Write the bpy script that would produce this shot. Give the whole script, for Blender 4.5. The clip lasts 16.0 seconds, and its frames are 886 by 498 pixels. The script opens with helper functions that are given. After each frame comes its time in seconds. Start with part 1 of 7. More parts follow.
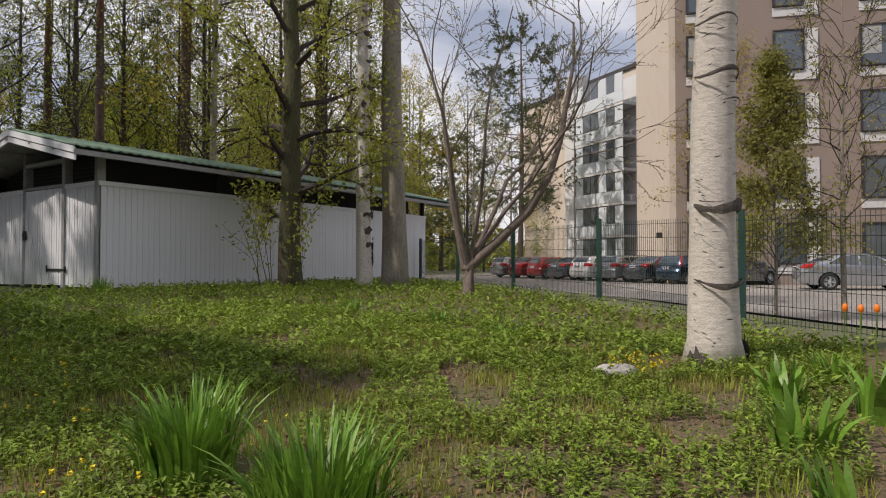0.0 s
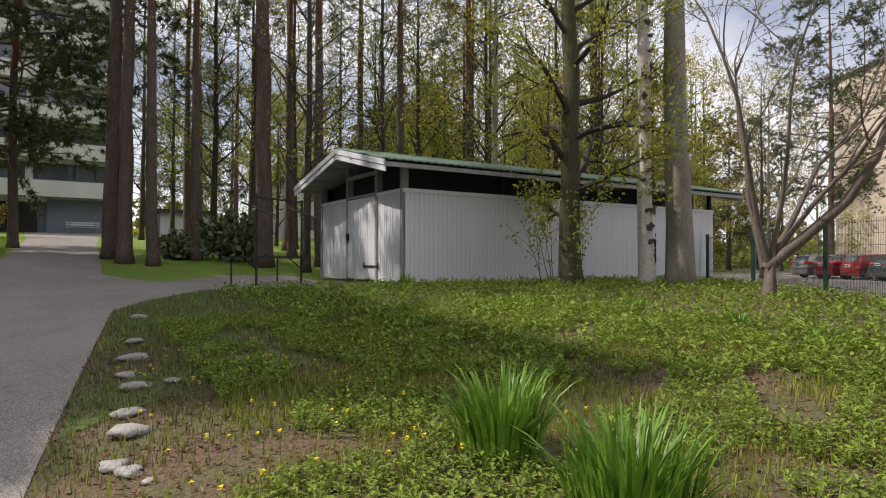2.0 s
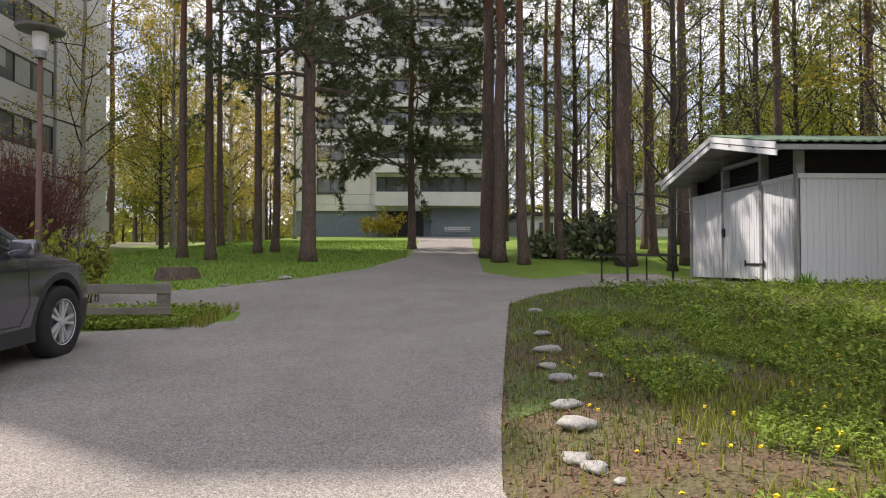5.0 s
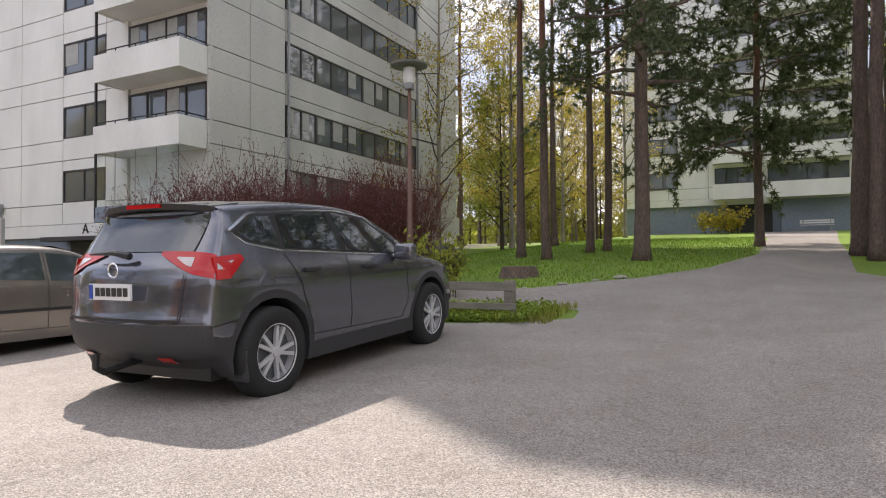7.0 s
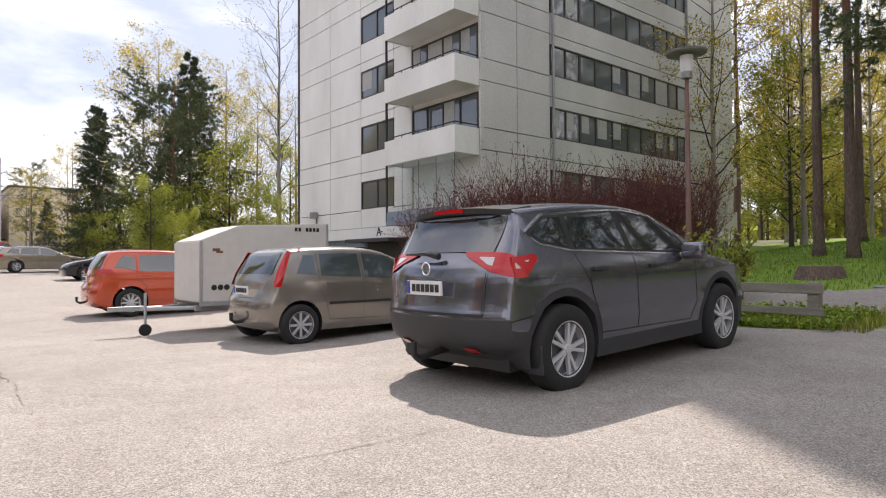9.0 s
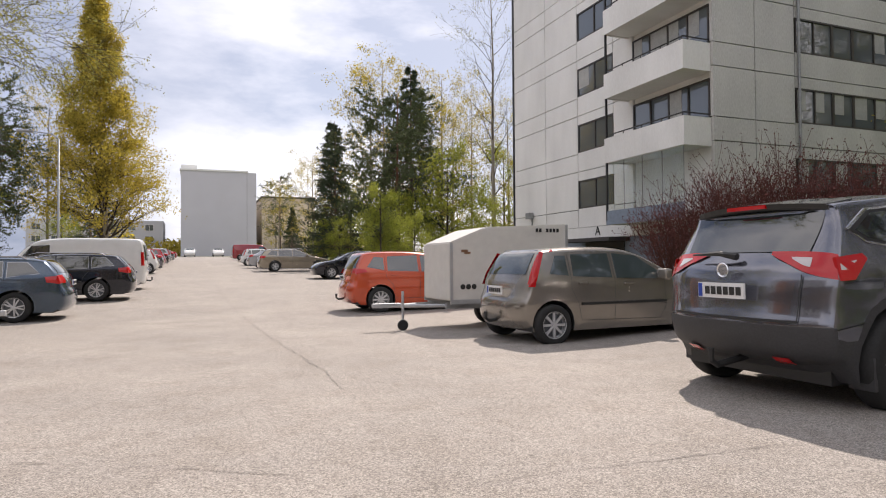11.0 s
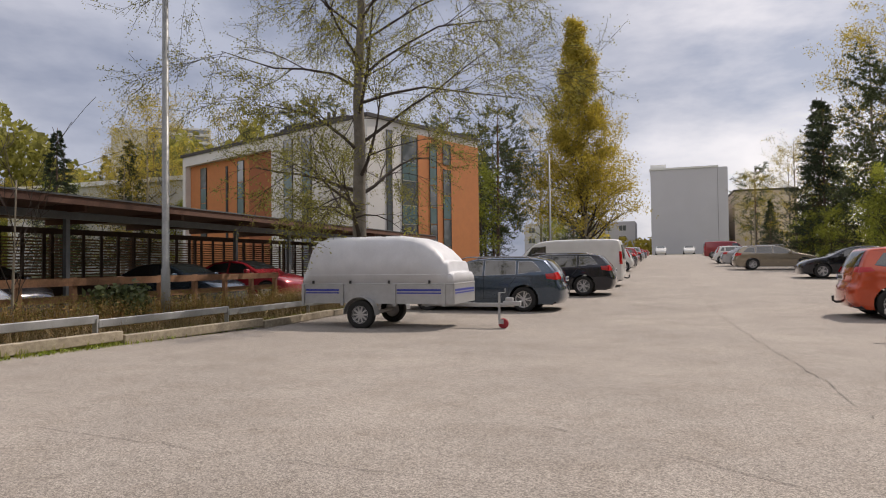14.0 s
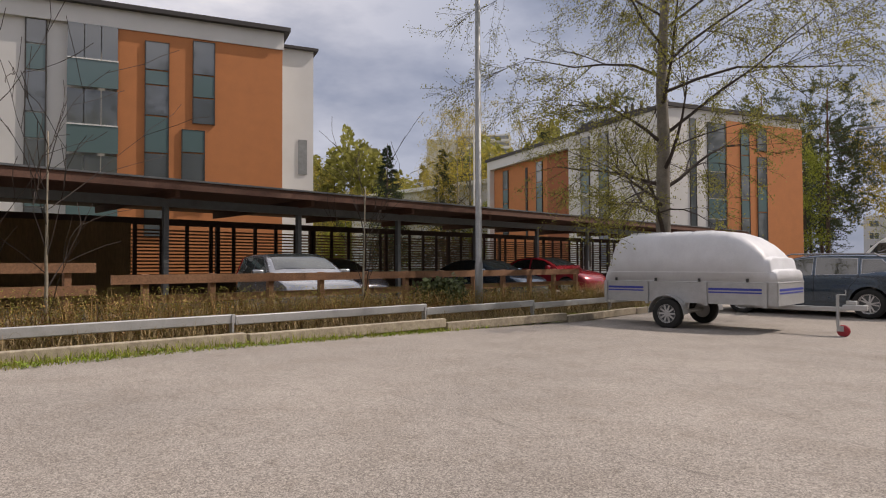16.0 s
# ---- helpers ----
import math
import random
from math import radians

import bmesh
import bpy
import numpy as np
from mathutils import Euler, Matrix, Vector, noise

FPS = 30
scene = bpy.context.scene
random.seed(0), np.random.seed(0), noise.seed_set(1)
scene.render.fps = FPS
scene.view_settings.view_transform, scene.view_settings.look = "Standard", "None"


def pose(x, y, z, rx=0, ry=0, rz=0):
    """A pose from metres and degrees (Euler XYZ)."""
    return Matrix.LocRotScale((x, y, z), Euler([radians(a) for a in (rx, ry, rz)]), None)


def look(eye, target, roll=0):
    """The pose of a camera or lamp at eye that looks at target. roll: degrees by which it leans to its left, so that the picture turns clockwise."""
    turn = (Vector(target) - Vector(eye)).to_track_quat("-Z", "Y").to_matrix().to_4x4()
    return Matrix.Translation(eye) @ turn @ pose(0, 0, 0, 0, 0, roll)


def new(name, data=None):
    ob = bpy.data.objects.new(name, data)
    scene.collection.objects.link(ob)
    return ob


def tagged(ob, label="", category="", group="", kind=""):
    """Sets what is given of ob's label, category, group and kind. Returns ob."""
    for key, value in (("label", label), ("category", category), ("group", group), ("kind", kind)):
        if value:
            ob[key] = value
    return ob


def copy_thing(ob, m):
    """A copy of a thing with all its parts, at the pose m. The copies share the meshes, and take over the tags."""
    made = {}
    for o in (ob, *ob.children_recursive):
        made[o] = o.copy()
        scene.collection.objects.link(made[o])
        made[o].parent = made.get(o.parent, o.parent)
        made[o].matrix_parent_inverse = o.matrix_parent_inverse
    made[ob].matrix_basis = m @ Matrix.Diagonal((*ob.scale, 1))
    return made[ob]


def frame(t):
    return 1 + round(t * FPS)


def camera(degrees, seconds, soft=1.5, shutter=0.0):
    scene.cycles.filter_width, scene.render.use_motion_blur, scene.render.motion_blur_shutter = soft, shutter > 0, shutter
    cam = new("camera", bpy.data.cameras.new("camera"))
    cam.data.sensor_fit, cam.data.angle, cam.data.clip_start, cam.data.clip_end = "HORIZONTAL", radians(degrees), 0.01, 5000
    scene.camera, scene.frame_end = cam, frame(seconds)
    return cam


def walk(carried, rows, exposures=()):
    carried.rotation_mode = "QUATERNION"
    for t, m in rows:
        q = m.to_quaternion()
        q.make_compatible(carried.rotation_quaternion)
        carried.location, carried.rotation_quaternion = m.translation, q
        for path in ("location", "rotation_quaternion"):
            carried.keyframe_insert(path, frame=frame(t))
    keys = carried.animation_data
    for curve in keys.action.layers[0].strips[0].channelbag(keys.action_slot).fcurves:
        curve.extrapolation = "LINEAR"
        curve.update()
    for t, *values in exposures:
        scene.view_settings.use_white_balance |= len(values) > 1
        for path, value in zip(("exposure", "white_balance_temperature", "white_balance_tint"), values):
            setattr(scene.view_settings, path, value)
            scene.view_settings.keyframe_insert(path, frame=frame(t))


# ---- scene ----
# ---- camera and walk ----
cam = camera(70.0, 16.0, soft=1.1)
EYE = 1.14
#PATHBEGIN
PATH = [
    (0.0, 0.065, 0.004, 1.134, -147.06, 1.28, -0.07),
    (0.5, 0.013, 0.032, 1.135, -139.64, 1.13, -0.20),
    (1.0, 0.030, 0.065, 1.130, -133.57, 1.11, -0.19),
    (1.5, 0.051, 0.100, 1.125, -128.51, 1.08, -0.10),
    (2.0, 0.113, 0.140, 1.117, -122.65, 1.09, -0.10),
    (2.5, 0.171, 0.187, 1.122, -116.92, 1.09, -0.10),
    (3.0, 0.216, 0.234, 1.120, -111.82, 1.01, -0.10),
    (5.5, 0.577, 0.609, 1.063, -85.40, 1.11, 0.20),
    (6.0, 0.561, 0.611, 1.066, -77.50, 1.12, 0.31),
    (6.5, 0.557, 0.636, 1.069, -69.83, 1.10, 0.21),
    (7.0, 0.532, 0.674, 1.074, -62.93, 1.09, 0.31),
    (7.5, 0.489, 0.704, 1.079, -56.38, 1.09, 0.30),
    (8.0, 0.432, 0.712, 1.076, -50.69, 1.10, 0.30),
    (8.5, 0.372, 0.734, 1.076, -45.10, 1.09, 0.30),
    (9.0, 0.292, 0.791, 1.084, -39.72, 1.08, 0.30),
    (9.5, 0.175, 0.868, 1.094, -34.32, 1.09, 0.40),
    (12.0, -0.447, 1.243, 1.096, -11.59, 1.21, 0.50),
    (12.5, -0.432, 1.141, 1.096, -4.73, 1.24, 0.66),
    (13.0, -0.403, 1.070, 1.094, 3.77, 1.30, 0.70),
    (13.5, -0.420, 1.041, 1.099, 11.57, 1.39, 0.71),
    (14.0, -0.444, 1.007, 1.107, 19.30, 1.40, 0.70),
    (14.5, -0.453, 0.983, 1.107, 26.05, 1.49, 0.59),
    (15.0, -0.521, 0.942, 1.102, 31.90, 1.41, 0.48),
    (15.5, -0.534, 0.935, 1.098, 38.61, 1.36, 0.40),
    (16.0, -0.560, 0.892, 1.075, 45.52, 1.42, 0.24),
]
#PATHEND
walk(cam, [(r[0], pose(r[1], r[2], r[3], 90 + r[5], r[6], r[4])) for r in PATH],
     [(0.0, -0.38, 6650, 15), (1.5, -0.22, 6650, 15), (3.0, 0.02, 6750, 15), (5.5, 0.4, 6700, 16), (7.5, 0.5, 6700, 16), (9.5, 0.4, 6700, 16), (12.0, 0.0, 6950, 16), (14.0, -0.3, 7000, 16), (16.0, -0.33, 7000, 17)])

# ---- world, sun ----
SUN_AZ, SUN_EL = radians(36), radians(48)      # azimuth from +Y towards +X
to_sun = Vector((math.sin(SUN_AZ) * math.cos(SUN_EL), math.cos(SUN_AZ) * math.cos(SUN_EL), math.sin(SUN_EL)))
sun = new("sun", bpy.data.lights.new("sun", "SUN"))
sun.data.energy, sun.data.angle, sun.data.color = 4.4, radians(0.6), (1.0, 0.94, 0.86)
sun.matrix_world = look(to_sun * 50, (0, 0, 0))

world = bpy.data.worlds.new("world")
scene.world = world
world.use_nodes = True
wn, wl = world.node_tree.nodes, world.node_tree.links
wn.clear()
sky = wn.new("ShaderNodeTexSky")
sky.sky_type, sky.sun_disc = "NISHITA", False
sky.sun_elevation, sky.sun_rotation = SUN_EL, SUN_AZ
sky.air_density, sky.dust_density = 1.0, 1.5
tc = wn.new("ShaderNodeTexCoord")
mp = wn.new("ShaderNodeMapping")
mp.inputs["Scale"].default_value = (1.0, 1.0, 2.6)
mp.inputs["Location"].default_value = (0.35, 0.1, 0.2)
cl = wn.new("ShaderNodeTexNoise")
cl.inputs["Scale"].default_value, cl.inputs["Detail"].default_value, cl.inputs["Roughness"].default_value = 1.7, 7, 0.55
ramp = wn.new("ShaderNodeValToRGB")
ramp.color_ramp.elements[0].position, ramp.color_ramp.elements[0].color = 0.40, (4.5, 5.2, 6.6, 1)
ramp.color_ramp.elements[1].position, ramp.color_ramp.elements[1].color = 0.60, (12.3, 12.4, 12.7, 1)
mixc = wn.new("ShaderNodeMixRGB")
mixc.inputs[0].default_value = 0.82
bg = wn.new("ShaderNodeBackground")
bg.inputs[1].default_value = 0.115
wo = wn.new("ShaderNodeOutputWorld")
wl.new(tc.outputs["Generated"], mp.inputs[0])
wl.new(mp.outputs[0], cl.inputs[0])
wl.new(cl.outputs[0], ramp.inputs[0])
wl.new(sky.outputs[0], mixc.inputs[1])
wl.new(ramp.outputs[0], mixc.inputs[2])
# a broad dark rain cloud low in the north-west
bank_dir = wn.new("ShaderNodeVectorMath")
bank_dir.operation = "DOT_PRODUCT"
bank_dir.inputs[1].default_value = (-0.52, 0.84, 0.16)
bank_map = wn.new("ShaderNodeMapRange")
bank_map.interpolation_type = "SMOOTHSTEP"
bank_map.inputs[1].default_value, bank_map.inputs[2].default_value, bank_map.inputs[3].default_value, bank_map.inputs[4].default_value = 0.76, 0.99, 0.0, 0.80
cloud_tone = wn.new("ShaderNodeMixRGB")
cloud_tone.blend_type = "MULTIPLY"
cloud_tone.inputs[2].default_value = (0.31, 0.38, 0.51, 1)
wl.new(tc.outputs["Generated"], bank_dir.inputs[0])
wl.new(bank_dir.outputs["Value"], bank_map.inputs[0])
wl.new(bank_map.outputs[0], cloud_tone.inputs[0])
wl.new(mixc.outputs[0], cloud_tone.inputs[1])
wl.new(cloud_tone.outputs[0], bg.inputs[0])
wl.new(bg.outputs[0], wo.inputs[0])


# ---- materials ----
def material(name, base, rough=0.7, metal=0.0, vary=0.25, scale=6.0, fine=60.0, bump=0.15, second=None, spread=0.5, coat=0.0, per_object=0.0, stretch=(1, 1, 1), spec=0.5, subsurface=0.0, per_island=0.0, bump_dist=0.01):
    """A surface with variation at two scales: broad stains or blotches and fine grain, with relief."""
    m = bpy.data.materials.new(name)
    m.use_nodes = True
    n, l = m.node_tree.nodes, m.node_tree.links
    b = n["Principled BSDF"]
    co = n.new("ShaderNodeTexCoord")
    ma = n.new("ShaderNodeMapping")
    ma.inputs["Scale"].default_value = stretch
    l.new(co.outputs["Object"], ma.inputs[0])
    broad = n.new("ShaderNodeTexNoise")
    broad.inputs["Scale"].default_value, broad.inputs["Detail"].default_value = scale, 5
    grain = n.new("ShaderNodeTexNoise")
    grain.inputs["Scale"].default_value, grain.inputs["Detail"].default_value = fine, 3
    l.new(ma.outputs[0], broad.inputs[0])
    l.new(ma.outputs[0], grain.inputs[0])
    r = n.new("ShaderNodeValToRGB")
    dark = tuple(c * (1 - vary) for c in base)
    r.color_ramp.elements[0].position, r.color_ramp.elements[1].position = 0.5 - spread / 2, 0.5 + spread / 2
    r.color_ramp.elements[0].color = (*(second or dark), 1)
    r.color_ramp.elements[1].color = (*(min(1, c * (1 + vary * 0.35)) for c in base), 1)
    l.new(broad.outputs[0], r.inputs[0])
    g = n.new("ShaderNodeMixRGB")
    g.blend_type, g.inputs[0].default_value = "OVERLAY", min(0.9, vary * 1.6)
    l.new(r.outputs[0], g.inputs[1])
    l.new(grain.outputs[0], g.inputs[2])
    out = g.outputs[0]
    for amount, kind in ((per_object, "o"), (per_island, "i")):
        if amount:
            info = n.new("ShaderNodeObjectInfo" if kind == "o" else "ShaderNodeNewGeometry")
            mr = n.new("ShaderNodeMapRange")
            mr.inputs[3].default_value, mr.inputs[4].default_value = 1 - amount, 1 + amount
            l.new(info.outputs["Random" if kind == "o" else "Random Per Island"], mr.inputs[0])
            hs = n.new("ShaderNodeHueSaturation")
            l.new(mr.outputs[0], hs.inputs["Value"])
            l.new(out, hs.inputs["Color"])
            out = hs.outputs[0]
    l.new(out, b.inputs["Base Color"])
    rr = n.new("ShaderNodeMapRange")
    rr.inputs[3].default_value, rr.inputs[4].default_value = max(0.02, rough - 0.08), min(1, rough + 0.08)
    l.new(broad.outputs[0], rr.inputs[0])
    l.new(rr.outputs[0], b.inputs["Roughness"])
    b.inputs["Metallic"].default_value = metal
    b.inputs["Coat Weight"].default_value = coat
    b.inputs["Coat Roughness"].default_value = 0.05
    b.inputs["Specular IOR Level"].default_value = spec
    if subsurface:
        tr = n.new("ShaderNodeBsdfTranslucent")
        l.new(out, tr.inputs[0])
        mx = n.new("ShaderNodeMixShader")
        mx.inputs[0].default_value = subsurface
        l.new(b.outputs[0], mx.inputs[1])
        l.new(tr.outputs[0], mx.inputs[2])
        l.new(mx.outputs[0], n["Material Output"].inputs[0])
    if bump:
        bu = n.new("ShaderNodeBump")
        bu.inputs["Strength"].default_value, bu.inputs["Distance"].default_value = bump, bump_dist
        l.new(grain.outputs[0], bu.inputs["Height"])
        l.new(bu.outputs[0], b.inputs["Normal"])
    return m


def plain(name, base, rough=0.5, metal=0.0, coat=0.0, trans=0.0, ior=1.5):
    m = bpy.data.materials.new(name)
    m.use_nodes = True
    b = m.node_tree.nodes["Principled BSDF"]
    b.inputs["Base Color"].default_value = (*base, 1)
    b.inputs["Roughness"].default_value, b.inputs["Metallic"].default_value = rough, metal
    b.inputs["Coat Weight"].default_value = coat
    b.inputs["Transmission Weight"].default_value = trans
    b.inputs["IOR"].default_value = ior
    return m


M_earth = material("grassy earth", (0.095, 0.09, 0.036), 0.95, vary=0.5, scale=2.2, fine=40, bump=0.9, second=(0.145, 0.09, 0.055), spread=0.25, bump_dist=0.03)
M_turf = material("short dull turf", (0.085, 0.145, 0.03), 0.95, vary=0.5, scale=0.8, fine=35, bump=0.8, second=(0.12, 0.085, 0.05), spread=0.3, bump_dist=0.04)
M_meadow = material("dull meadow", (0.135, 0.135, 0.07), 0.95, vary=0.4, scale=0.3, fine=20, bump=0.8, second=(0.115, 0.12, 0.06), bump_dist=0.04)
M_lawn = material("lawn", (0.175, 0.275, 0.028), 0.95, vary=0.35, scale=0.5, fine=30, bump=0.8, second=(0.14, 0.215, 0.03), bump_dist=0.04)
M_asphalt = material("worn asphalt", (0.305, 0.276, 0.246), 0.9, vary=0.24, scale=0.45, fine=130, bump=0.45, second=(0.252, 0.227, 0.203), spread=0.42, bump_dist=0.006)


def speckle(m, scale=95, low=0.55, high=1.45):
    """Stone chips of mixed tone showing in the worn binder."""
    n, l = m.node_tree.nodes, m.node_tree.links
    b = n["Principled BSDF"]
    src = b.inputs["Base Color"].links[0].from_socket
    co = n.new("ShaderNodeTexCoord")
    vo = n.new("ShaderNodeTexVoronoi")
    vo.inputs["Scale"].default_value = scale
    l.new(co.outputs["Object"], vo.inputs["Vector"])
    sep = n.new("ShaderNodeSeparateColor")
    l.new(vo.outputs["Color"], sep.inputs[0])
    mr = n.new("ShaderNodeMapRange")
    mr.inputs[3].default_value, mr.inputs[4].default_value = low, high
    l.new(sep.outputs[0], mr.inputs[0])
    hs = n.new("ShaderNodeHueSaturation")
    l.new(mr.outputs[0], hs.inputs["Value"])
    l.new(src, hs.inputs["Color"])
    l.new(hs.outputs[0], b.inputs["Base Color"])


speckle(M_asphalt, 150, 0.5, 1.5)
speckle(M_asphalt, 75, 0.84, 1.16)


def stains(m, scale, low, a, b):
    """Irregular darker stains and patches worn into a surface."""
    n, l = m.node_tree.nodes, m.node_tree.links
    p = n["Principled BSDF"]
    src = p.inputs["Base Color"].links[0].from_socket
    co = n.new("ShaderNodeTexCoord")
    no = n.new("ShaderNodeTexNoise")
    no.inputs["Scale"].default_value, no.inputs["Detail"].default_value, no.inputs["Roughness"].default_value = scale, 8, 0.68
    l.new(co.outputs["Object"], no.inputs["Vector"])
    rp = n.new("ShaderNodeValToRGB")
    rp.color_ramp.elements[0].position, rp.color_ramp.elements[1].position = a, b
    rp.color_ramp.elements[0].color, rp.color_ramp.elements[1].color = (*low, 1), (1, 1, 1, 1)
    l.new(no.outputs[0], rp.inputs[0])
    mx = n.new("ShaderNodeMixRGB")
    mx.blend_type, mx.inputs[0].default_value = "MULTIPLY", 1
    l.new(src, mx.inputs[1])
    l.new(rp.outputs[0], mx.inputs[2])
    l.new(mx.outputs[0], p.inputs["Base Color"])


stains(M_asphalt, 1.6, (0.88, 0.86, 0.84), 0.34, 0.56)
stains(M_asphalt, 7.0, (0.80, 0.78, 0.76), 0.30, 0.44)
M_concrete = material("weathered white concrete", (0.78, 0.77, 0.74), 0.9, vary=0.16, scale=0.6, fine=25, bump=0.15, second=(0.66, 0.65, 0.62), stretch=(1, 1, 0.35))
# plain grey concrete; on tower south faces the weaker light is painted in
M_concrete_grey_dim = material("grey and dimmed concrete", (0.56, 0.55, 0.52), 0.9, vary=0.2, scale=0.5, fine=25, bump=0.15, second=(0.44, 0.43, 0.41), stretch=(1, 1, 0.3))
M_joint = plain("joint sealant", (0.16, 0.16, 0.155), 0.9)
M_base_blue = material("blue grey plinth", (0.22, 0.26, 0.32), 0.85, vary=0.2)
M_frame_dark = material("dark window frame", (0.045, 0.04, 0.036), 0.5, vary=0.2)
M_frame_white = plain("white window frame", (0.7, 0.7, 0.68), 0.5)
M_glass = plain("window glass", (0.10, 0.115, 0.125), 0.04, ior=2.0)
M_clear = plain("clear glazing", (0.9, 0.95, 0.95), 0.02, trans=1.0)
M_blind = material("pale curtain", (0.42, 0.42, 0.40), 0.9, vary=0.2, scale=3)
M_glass_teal = plain("teal glass panel", (0.11, 0.17, 0.175), 0.08)
M_shed = material("white painted board", (0.72, 0.73, 0.745), 0.7, vary=0.12, scale=2, fine=30, bump=0.1, second=(0.66, 0.67, 0.68), stretch=(1, 1, 0.2))
M_shed_dark = material("near-black shaded interior", (0.03, 0.03, 0.03), 0.9)
M_shed_trim = material("grey painted trim", (0.33, 0.33, 0.32), 0.7)
M_greenroof = material("green roof sheet", (0.13, 0.235, 0.15), 0.55, vary=0.3, scale=2, fine=30, second=(0.16, 0.21, 0.15))
M_black = plain("black metal", (0.02, 0.02, 0.02), 0.5)
M_galv = material("galvanised steel", (0.45, 0.46, 0.47), 0.5, 0.55, vary=0.12, scale=9, fine=80, bump=0.05)
M_polegrey = material("grey pole", (0.30, 0.31, 0.31), 0.5, 0.4, vary=0.25)
M_greenfence = plain("dark green post", (0.012, 0.05, 0.04), 0.5)
M_wirefence = plain("dark fence wire", (0.02, 0.04, 0.035), 0.5)
M_timber = material("weathered timber", (0.40, 0.35, 0.26), 0.85, vary=0.35, scale=3, fine=40, stretch=(4, 0.6, 4), second=(0.25, 0.21, 0.16))
M_deck = material("warm brown roof boarding", (0.115, 0.055, 0.037), 0.75, vary=0.3, scale=3, fine=30)
M_olive = material("olive brown boarding", (0.27, 0.18, 0.09), 0.8, vary=0.3, scale=2, fine=30, second=(0.21, 0.14, 0.07), stretch=(1, 1, 0.2))
M_browntimber = material("brown stained timber", (0.22, 0.115, 0.06), 0.75, vary=0.35, scale=3, fine=40, second=(0.17, 0.085, 0.045))
M_darktimber = material("dark brown fascia", (0.075, 0.04, 0.03), 0.7, vary=0.3)
M_steelgrey = material("grey painted steel", (0.12, 0.13, 0.14), 0.5, 0.2, vary=0.2)
M_orange = material("orange ochre cladding", (0.52, 0.20, 0.075), 0.85, vary=0.1, scale=2, fine=30, bump=0.05)
M_brickred = material("red ochre cladding", (0.33, 0.115, 0.05), 0.85, vary=0.1)
M_render_white = material("white render", (0.66, 0.65, 0.63), 0.9, vary=0.08, scale=1)
M_render_brown = material("mauve brown render", (0.30, 0.235, 0.195), 0.9, vary=0.08, scale=1)
M_render_beige = material("beige render", (0.62, 0.53, 0.43), 0.9, vary=0.08, scale=1)
M_roofdark = plain("dark roof edge", (0.05, 0.045, 0.045), 0.7)
M_stone = material("pale field stone", (0.42, 0.40, 0.365), 0.85, vary=0.35, scale=5, fine=50, bump=0.4)
M_tyre = material("tyre rubber", (0.022, 0.022, 0.022), 0.85, vary=0.3)
M_rim = plain("alloy rim", (0.62, 0.62, 0.63), 0.3, 0.3)
M_hubcap = plain("silver hub cap", (0.50, 0.50, 0.51), 0.4, 0.3)
M_blackplastic = material("black plastic", (0.042, 0.042, 0.045), 0.6, vary=0.2)
M_carglass = plain("tinted car glass", (0.018, 0.024, 0.026), 0.03, ior=2.1)
M_carglass_pale = plain("pale car glass", (0.045, 0.06, 0.062), 0.03, ior=2.0)
M_redlight = plain("red light lens", (0.46, 0.006, 0.008), 0.15, coat=0.3)
M_whitelight = plain("clear light lens", (0.55, 0.5, 0.5), 0.12, coat=0.6)
M_plate = plain("white number plate", (0.75, 0.75, 0.75), 0.4)
M_plateblue = plain("blue plate band", (0.02, 0.06, 0.35), 0.4)
M_chrome = plain("chrome", (0.75, 0.75, 0.76), 0.12, 1.0)
M_trim = plain("satin window trim", (0.32, 0.32, 0.33), 0.25, 1.0)
M_trailerwhite = material("white fibreglass", (0.63, 0.65, 0.69), 0.5, vary=0.14, scale=3, coat=0.0, bump=0)
M_boxgrey = material("off white trailer panel", (0.62, 0.60, 0.56), 0.5, vary=0.08, bump=0)
M_bluestripe = plain("blue stripe", (0.03, 0.05, 0.33), 0.4)
M_redrubber = plain("red wheel", (0.30, 0.02, 0.03), 0.6)


def paint(name, base, metal=0.75, rough=0.24):
    return material(name, base, rough, metal, vary=0.08, scale=4, fine=300, bump=0, coat=1.0)


M_bark = material("grey brown bark", (0.085, 0.066, 0.05), 0.95, vary=0.45, scale=7, fine=30, bump=0.9, stretch=(1, 1, 0.25), bump_dist=0.03)
M_mossbark = material("mossy bark", (0.065, 0.05, 0.034), 0.95, vary=0.4, scale=4, fine=30, bump=0.9, stretch=(1, 1, 0.3), second=(0.07, 0.08, 0.024), bump_dist=0.03)
M_pinebark = material("pine bark", (0.135, 0.09, 0.07), 0.95, vary=0.5, scale=6, fine=25, bump=1.0, stretch=(1, 1, 0.3), second=(0.09, 0.068, 0.057), bump_dist=0.03)
M_pinebark_up = material("orange upper pine bark", (0.17, 0.082, 0.048), 0.9, vary=0.3, scale=5, fine=30, stretch=(1, 1, 0.4))
M_aspen = material("pale aspen bark", (0.30, 0.27, 0.22), 0.9, vary=0.35, scale=3, fine=30, second=(0.17, 0.15, 0.11), stretch=(1, 1, 0.4))
M_birchbark = material("white birch bark", (0.60, 0.555, 0.49), 0.8, vary=0.3, scale=9, fine=45, bump=0.6, stretch=(1, 1, 5.0), second=(0.44, 0.395, 0.345), spread=0.5)
M_birchscar = material("dark birch scar", (0.09, 0.075, 0.065), 0.95, vary=0.4, scale=12, fine=60, bump=0.8)
M_twig = material("dark twig", (0.055, 0.042, 0.036), 0.9, vary=0.2)
